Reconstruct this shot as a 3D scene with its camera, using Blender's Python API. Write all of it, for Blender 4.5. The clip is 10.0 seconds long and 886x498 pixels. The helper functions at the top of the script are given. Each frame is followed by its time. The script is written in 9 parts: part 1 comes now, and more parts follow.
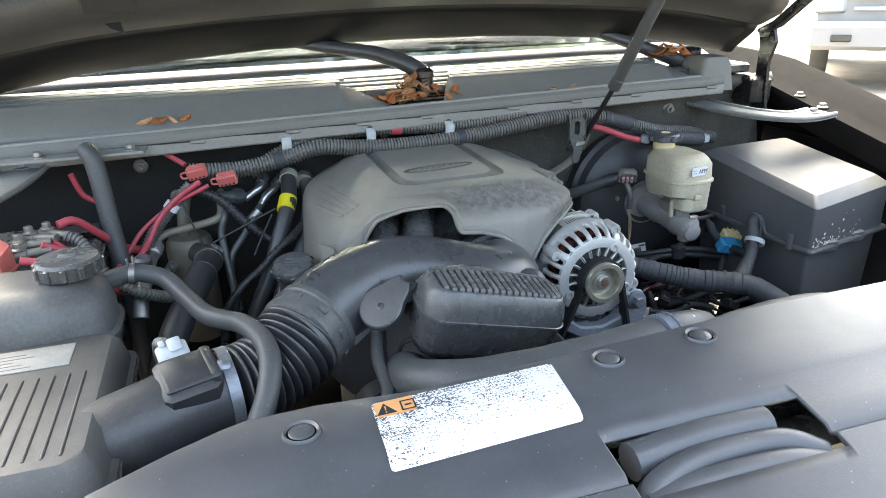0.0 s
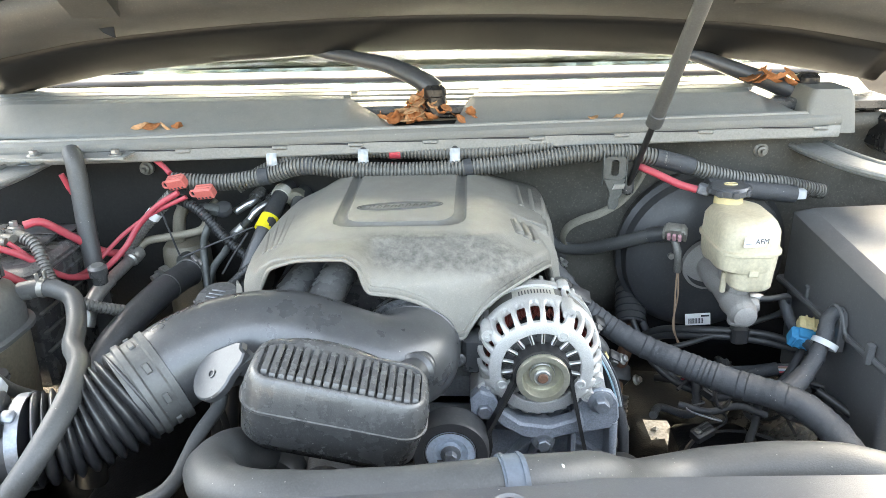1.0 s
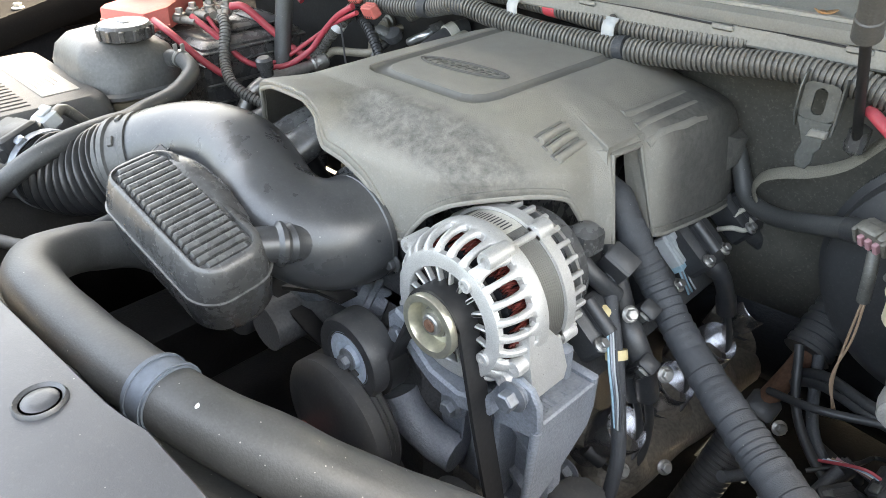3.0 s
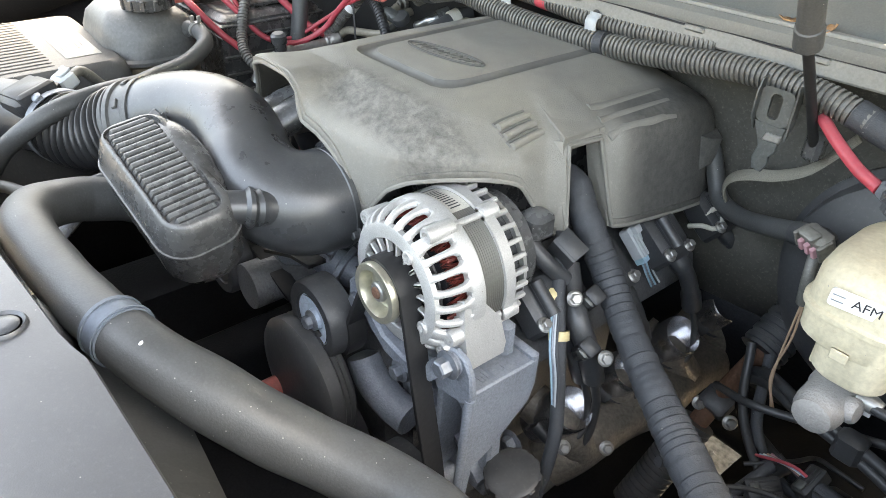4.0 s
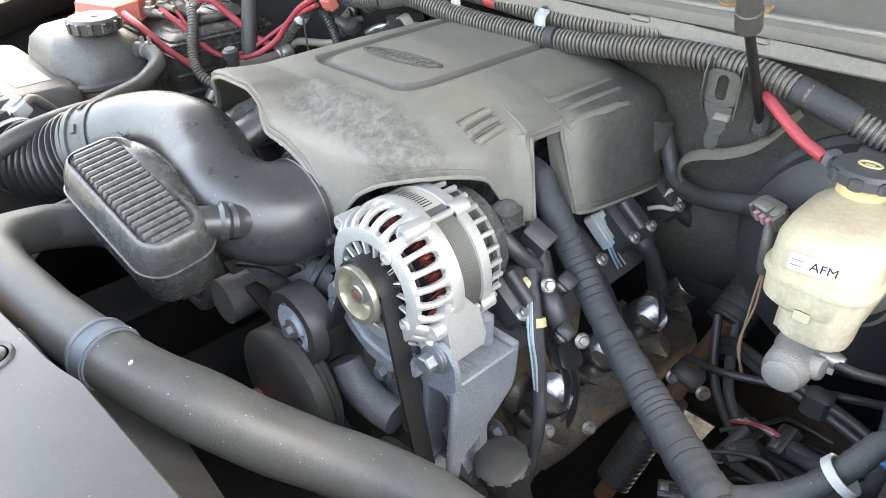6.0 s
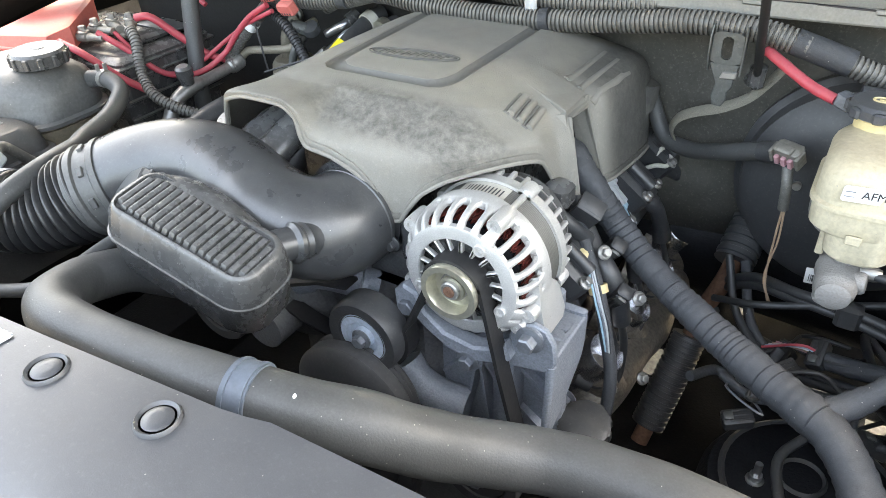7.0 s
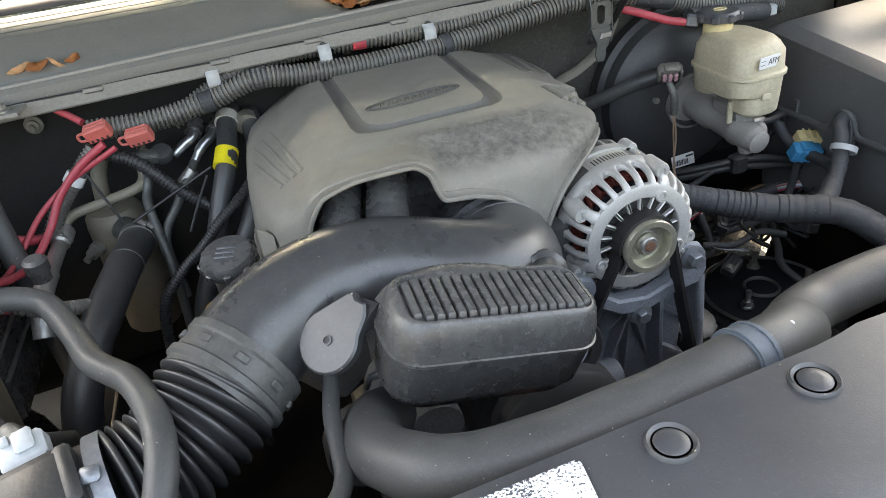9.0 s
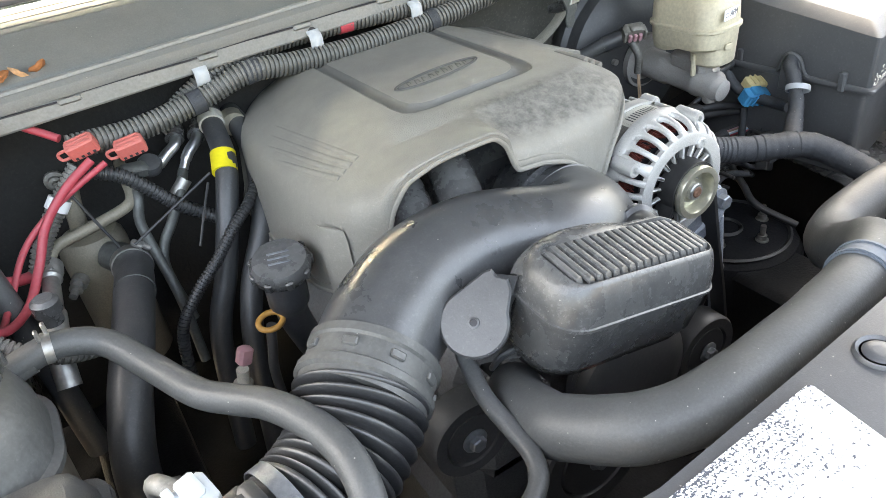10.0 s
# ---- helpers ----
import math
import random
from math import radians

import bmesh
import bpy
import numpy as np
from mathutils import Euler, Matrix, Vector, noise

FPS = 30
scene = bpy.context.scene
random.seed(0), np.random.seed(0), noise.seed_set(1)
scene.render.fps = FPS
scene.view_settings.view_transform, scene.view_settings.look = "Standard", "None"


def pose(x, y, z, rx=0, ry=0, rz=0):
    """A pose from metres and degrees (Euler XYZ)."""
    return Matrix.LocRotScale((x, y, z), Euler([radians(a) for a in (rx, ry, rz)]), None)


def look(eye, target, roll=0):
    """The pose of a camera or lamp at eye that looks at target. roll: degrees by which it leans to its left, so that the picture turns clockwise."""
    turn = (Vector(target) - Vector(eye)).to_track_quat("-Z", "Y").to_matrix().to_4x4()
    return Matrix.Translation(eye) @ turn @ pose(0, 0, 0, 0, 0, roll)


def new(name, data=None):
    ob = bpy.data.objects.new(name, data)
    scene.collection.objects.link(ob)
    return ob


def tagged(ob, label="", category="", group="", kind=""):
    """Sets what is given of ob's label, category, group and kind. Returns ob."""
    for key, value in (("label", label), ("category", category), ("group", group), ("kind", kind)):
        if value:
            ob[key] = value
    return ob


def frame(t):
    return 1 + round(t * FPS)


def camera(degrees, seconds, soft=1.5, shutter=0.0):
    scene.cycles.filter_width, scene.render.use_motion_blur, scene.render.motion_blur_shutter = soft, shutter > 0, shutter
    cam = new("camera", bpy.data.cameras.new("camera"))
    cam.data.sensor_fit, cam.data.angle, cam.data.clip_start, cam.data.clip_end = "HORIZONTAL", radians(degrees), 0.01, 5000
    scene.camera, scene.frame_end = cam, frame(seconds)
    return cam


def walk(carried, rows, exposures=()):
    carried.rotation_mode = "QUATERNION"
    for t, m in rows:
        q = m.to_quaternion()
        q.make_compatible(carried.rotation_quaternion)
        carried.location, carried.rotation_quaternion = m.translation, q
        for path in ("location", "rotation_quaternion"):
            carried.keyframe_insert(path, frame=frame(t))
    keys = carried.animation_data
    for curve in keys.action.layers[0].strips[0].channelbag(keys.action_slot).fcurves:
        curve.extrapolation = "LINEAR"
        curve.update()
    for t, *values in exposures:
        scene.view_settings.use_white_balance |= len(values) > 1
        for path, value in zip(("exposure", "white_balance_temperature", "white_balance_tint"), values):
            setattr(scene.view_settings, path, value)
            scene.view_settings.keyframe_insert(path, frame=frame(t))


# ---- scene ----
from mathutils.bvhtree import BVHTree

cam = camera(64.2, 10.0, soft=0.6)
PATH = [
    (0, (0.0144, -0.0149, 1.4021), (0.4279, 1.3222, 0.8623), -1.63),
    (0.5, (0.2083, 0.1084, 1.4192), (0.4579, 1.4669, 0.8341), -1.56),
    (1, (0.4237, 0.1055, 1.4297), (0.3695, 1.4943, 0.8654), -1.45),
    (1.5, (0.5721, 0.1712, 1.4145), (0.2642, 1.4953, 0.7805), -1.32),
    (2, (0.6453, 0.3106, 1.3961), (0.1388, 1.5223, 0.6714), -1.88),
    (2.5, (0.7399, 0.4132, 1.3665), (0.0084, 1.4798, 0.6067), -1.69),
    (2.7, (0.7896, 0.4410, 1.3599), (-0.0305, 1.4288, 0.5841), -0.95),
    (3.8, (0.9363, 0.5062, 1.3783), (-0.0262, 1.3162, 0.5612), 1.72),
    (4, (0.9401, 0.5083, 1.3800), (-0.0123, 1.3208, 0.5537), 2.13),
    (4.5, (0.9535, 0.5121, 1.3810), (-0.0036, 1.3200, 0.5557), 0.71),
    (5, (0.9532, 0.5168, 1.3832), (-0.0097, 1.3302, 0.5700), 0.40),
    (5.2, (0.9506, 0.5180, 1.3846), (-0.0086, 1.3383, 0.5741), 0.48),
    (6.3, (0.9322, 0.4516, 1.3830), (0.0634, 1.3551, 0.5591), -0.92),
    (6.5, (0.9157, 0.4230, 1.3885), (0.0691, 1.3364, 0.5524), -1.58),
    (7, (0.7934, 0.3518, 1.4023), (0.1200, 1.3883, 0.5525), -2.69),
    (7.5, (0.6231, 0.2617, 1.4099), (0.2730, 1.4805, 0.6085), -2.85),
    (8, (0.5325, 0.1764, 1.4103), (0.3772, 1.4701, 0.6672), -1.48),
    (8.5, (0.4021, 0.1451, 1.4099), (0.4027, 1.4380, 0.6493), -3.04),
    (9, (0.1546, 0.2507, 1.3887), (0.4565, 1.5011, 0.6172), -8.10),
    (9.5, (0.0133, 0.3251, 1.3912), (0.5554, 1.4507, 0.5610), -8.56),
    (10, (-0.0427, 0.3517, 1.3921), (0.5351, 1.4649, 0.5692), -8.93),
]
walk(cam, [(t, look(eye, target, roll)) for t, eye, target, roll in PATH], exposures=[(0, 3.55, 7000, 0), (0.5, 3.82, 7500, 0), (1, 4.57, 7900, 0), (1.5, 4.08, 7800, 3), (2, 3.94, 7800, 3), (2.5, 4.15, 8250, 2.5), (4, 4.35, 8350, 2.5), (5, 4.40, 8350, 2.5), (6.5, 4.54, 8250, 2.5), (7, 4.47, 8250, 2.5), (7.5, 4.42, 8350, 2.5), (8, 4.22, 8350, 2.5), (8.5, 3.89, 8250, 3), (9, 3.65, 8250, 3), (9.5, 4.07, 8250, 3), (10, 4.32, 8250, 3)])

# ---------------------------------------------------------------- light
world = bpy.data.worlds.new("sky")
scene.world = world
world.use_nodes = True
wn = world.node_tree
sky = wn.nodes.new("ShaderNodeTexSky")
sky.sky_type, sky.sun_disc = "NISHITA", False
HIGH, ROUND = radians(58), radians(4)
sky.sun_elevation, sky.sun_rotation = HIGH, ROUND
sky.air_density, sky.dust_density, sky.ozone_density = 0.8, 10.0, 0.6
wn.links.new(sky.outputs[0], wn.nodes["Background"].inputs[0])
wn.nodes["Background"].inputs[1].default_value = 0.15
sun_data = bpy.data.lights.new("sun", "SUN")
sun_data.energy, sun_data.angle, sun_data.color = 0.4, radians(14), (1.0, 0.98, 0.95)
sun = new("sun", sun_data)
SUN_WAY = Vector((math.sin(ROUND) * math.cos(HIGH), math.cos(ROUND) * math.cos(HIGH), math.sin(HIGH)))
sun.matrix_world = look(Vector((0.36, 1.0, 1.0)) + 8 * SUN_WAY, (0.36, 1.0, 1.0))


# ---------------------------------------------------------------- materials
def material(name, base, rough=0.5, metal=0.0, vary=0.12, grain=220.0, patch=9.0, bump=0.12, dust=None, dust_amount=0.0, spec=0.5, transmission=0.0, specks=0.0, worn=()):
    """A worn surface: patches, fine grain, a film of dust that also paints tops lighter, small relief."""
    m = bpy.data.materials.new(name)
    m.use_nodes = True
    nt = m.node_tree
    p = nt.nodes["Principled BSDF"]
    p.inputs["Roughness"].default_value = rough
    p.inputs["Metallic"].default_value = metal
    p.inputs["Specular IOR Level"].default_value = spec
    p.inputs["Transmission Weight"].default_value = transmission
    co = nt.nodes.new("ShaderNodeTexCoord")

    def tex(scale, detail, rough_=0.55):
        n = nt.nodes.new("ShaderNodeTexNoise")
        n.inputs["Scale"].default_value, n.inputs["Detail"].default_value, n.inputs["Roughness"].default_value = scale, detail, rough_
        nt.links.new(co.outputs["Object"], n.inputs["Vector"])
        return n

    big, fine = tex(patch, 5), tex(grain, 3)
    mix = nt.nodes.new("ShaderNodeMix")
    mix.data_type = "RGBA"
    lo = [max(0.0, c * (1 - 1.6 * vary)) for c in base]
    hi = [min(1.0, c * (1 + 1.6 * vary)) for c in base]
    mix.inputs[6].default_value, mix.inputs[7].default_value = (*lo, 1), (*hi, 1)
    add = nt.nodes.new("ShaderNodeMath")
    add.operation = "MULTIPLY_ADD"
    crisp = nt.nodes.new("ShaderNodeMapRange")
    crisp.inputs[1].default_value, crisp.inputs[2].default_value = 0.28, 0.72
    nt.links.new(fine.outputs["Fac"], crisp.inputs[0])
    nt.links.new(crisp.outputs[0], add.inputs[0])
    add.inputs[1].default_value = 0.45
    half = nt.nodes.new("ShaderNodeMath")
    half.operation = "MULTIPLY"
    half.inputs[1].default_value = 0.55
    nt.links.new(big.outputs["Fac"], half.inputs[0])
    nt.links.new(half.outputs[0], add.inputs[2])
    nt.links.new(add.outputs[0], mix.inputs[0])
    colour = mix.outputs[2]
    if dust:
        film = tex(patch * 2.3, 7, 0.62)
        smear = tex(patch * 7.1, 4, 0.6)
        blend = nt.nodes.new("ShaderNodeMath")
        blend.operation = "MULTIPLY_ADD"
        blend.inputs[1].default_value = 0.45
        nt.links.new(smear.outputs["Fac"], blend.inputs[0])
        part_ = nt.nodes.new("ShaderNodeMath")
        part_.operation = "MULTIPLY"
        part_.inputs[1].default_value = 0.55
        nt.links.new(film.outputs["Fac"], part_.inputs[0])
        nt.links.new(part_.outputs[0], blend.inputs[2])
        lie = nt.nodes.new("ShaderNodeMapRange")
        lie.inputs[1].default_value, lie.inputs[2].default_value = 0.32, 0.68
        lie.inputs[3].default_value, lie.inputs[4].default_value = dust_amount * 0.35, dust_amount
        nt.links.new(blend.outputs[0], lie.inputs[0])
        # film thickens on up-facing surfaces: dust, and tops painted lighter as if lit
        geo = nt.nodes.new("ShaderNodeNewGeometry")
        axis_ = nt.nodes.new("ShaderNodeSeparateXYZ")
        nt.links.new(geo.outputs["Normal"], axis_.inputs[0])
        dust_light = nt.nodes.new("ShaderNodeMapRange")
        dust_light.inputs[1].default_value, dust_light.inputs[2].default_value = -0.2, 0.95
        dust_light.inputs[3].default_value, dust_light.inputs[4].default_value = 0.38, 1.25
        nt.links.new(axis_.outputs[2], dust_light.inputs[0])
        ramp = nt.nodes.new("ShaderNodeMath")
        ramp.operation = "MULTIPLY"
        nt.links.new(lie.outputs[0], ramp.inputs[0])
        nt.links.new(dust_light.outputs[0], ramp.inputs[1])
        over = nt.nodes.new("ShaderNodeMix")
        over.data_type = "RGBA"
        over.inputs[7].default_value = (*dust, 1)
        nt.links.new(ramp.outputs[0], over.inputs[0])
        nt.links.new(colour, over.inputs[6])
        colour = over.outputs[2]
        spot = tex(240 + patch * 4, 5, 0.7)
        sr = nt.nodes.new("ShaderNodeMapRange")
        sr.inputs[1].default_value, sr.inputs[2].default_value, sr.inputs[4].default_value = 0.55, 0.70, min(0.5, 0.75 * dust_amount)
        nt.links.new(spot.outputs["Fac"], sr.inputs[0])
        grime = nt.nodes.new("ShaderNodeMix")
        grime.data_type = "RGBA"
        grime.inputs[7].default_value = (*dust, 1)
        nt.links.new(sr.outputs[0], grime.inputs[0])
        nt.links.new(colour, grime.inputs[6])
        colour = grime.outputs[2]
        gl = nt.nodes.new("ShaderNodeMapRange")
        gl.inputs[3].default_value, gl.inputs[4].default_value = max(0.05, rough - 0.16), min(1.0, rough + 0.2)
        nt.links.new(film.outputs["Fac"], gl.inputs[0])
        nt.links.new(gl.outputs[0], p.inputs["Roughness"])
    if specks:
        cell = nt.nodes.new("ShaderNodeTexVoronoi")
        cell.inputs["Scale"].default_value = 420.0
        nt.links.new(co.outputs["Object"], cell.inputs["Vector"])
        dot, pick, both = (nt.nodes.new("ShaderNodeMath") for _ in range(3))
        dot.operation, pick.operation, both.operation = "LESS_THAN", "LESS_THAN", "MULTIPLY"
        dot.inputs[1].default_value = 0.24
        nt.links.new(cell.outputs["Distance"], dot.inputs[0])
        sepc = nt.nodes.new("ShaderNodeSeparateColor")
        nt.links.new(cell.outputs["Color"], sepc.inputs[0])
        pick.inputs[1].default_value = specks
        nt.links.new(sepc.outputs[0], pick.inputs[0])
        nt.links.new(dot.outputs[0], both.inputs[0])
        nt.links.new(pick.outputs[0], both.inputs[1])
        sp = nt.nodes.new("ShaderNodeMix")
        sp.data_type = "RGBA"
        sp.inputs[7].default_value = (0.34, 0.33, 0.30, 1)
        nt.links.new(both.outputs[0], sp.inputs[0])
        nt.links.new(colour, sp.inputs[6])
        colour = sp.outputs[2]
    # each zone is blotched towards dark grey; later zones more evenly
    for zone in worn:
        sep = nt.nodes.new("ShaderNodeSeparateXYZ")
        nt.links.new(co.outputs["Object"], sep.inputs[0])
        fac = None
        for axis, lo_, hi_ in zone:
            r = nt.nodes.new("ShaderNodeMapRange")
            r.interpolation_type = "SMOOTHSTEP"
            r.inputs[1].default_value, r.inputs[2].default_value = lo_, hi_
            nt.links.new(sep.outputs[axis], r.inputs[0])
            if fac:
                t = nt.nodes.new("ShaderNodeMath")
                t.operation = "MULTIPLY"
                nt.links.new(fac, t.inputs[0])
                nt.links.new(r.outputs[0], t.inputs[1])
                fac = t.outputs[0]
            else:
                fac = r.outputs[0]
        blot = tex(90, 8, 0.75)
        br = nt.nodes.new("ShaderNodeMapRange")
        br.inputs[1].default_value, br.inputs[2].default_value, br.inputs[3].default_value, br.inputs[4].default_value = 0.38, 0.64, 0.12 if zone is worn[0] else 0.55, 0.72 if zone is worn[0] else 0.85
        nt.links.new(blot.outputs["Fac"], br.inputs[0])
        t = nt.nodes.new("ShaderNodeMath")
        t.operation = "MULTIPLY"
        nt.links.new(fac, t.inputs[0])
        nt.links.new(br.outputs[0], t.inputs[1])
        wm = nt.nodes.new("ShaderNodeMix")
        wm.data_type = "RGBA"
        wm.inputs[7].default_value = (0.06, 0.06, 0.058, 1)
        nt.links.new(t.outputs[0], wm.inputs[0])
        nt.links.new(colour, wm.inputs[6])
        colour = wm.outputs[2]
    nt.links.new(colour, p.inputs["Base Color"])
    b = nt.nodes.new("ShaderNodeBump")
    b.inputs["Strength"].default_value, b.inputs["Distance"].default_value = bump, 0.002
    nt.links.new(add.outputs[0], b.inputs["Height"])
    nt.links.new(b.outputs[0], p.inputs["Normal"])
    return m


DUST = (0.27, 0.26, 0.235)
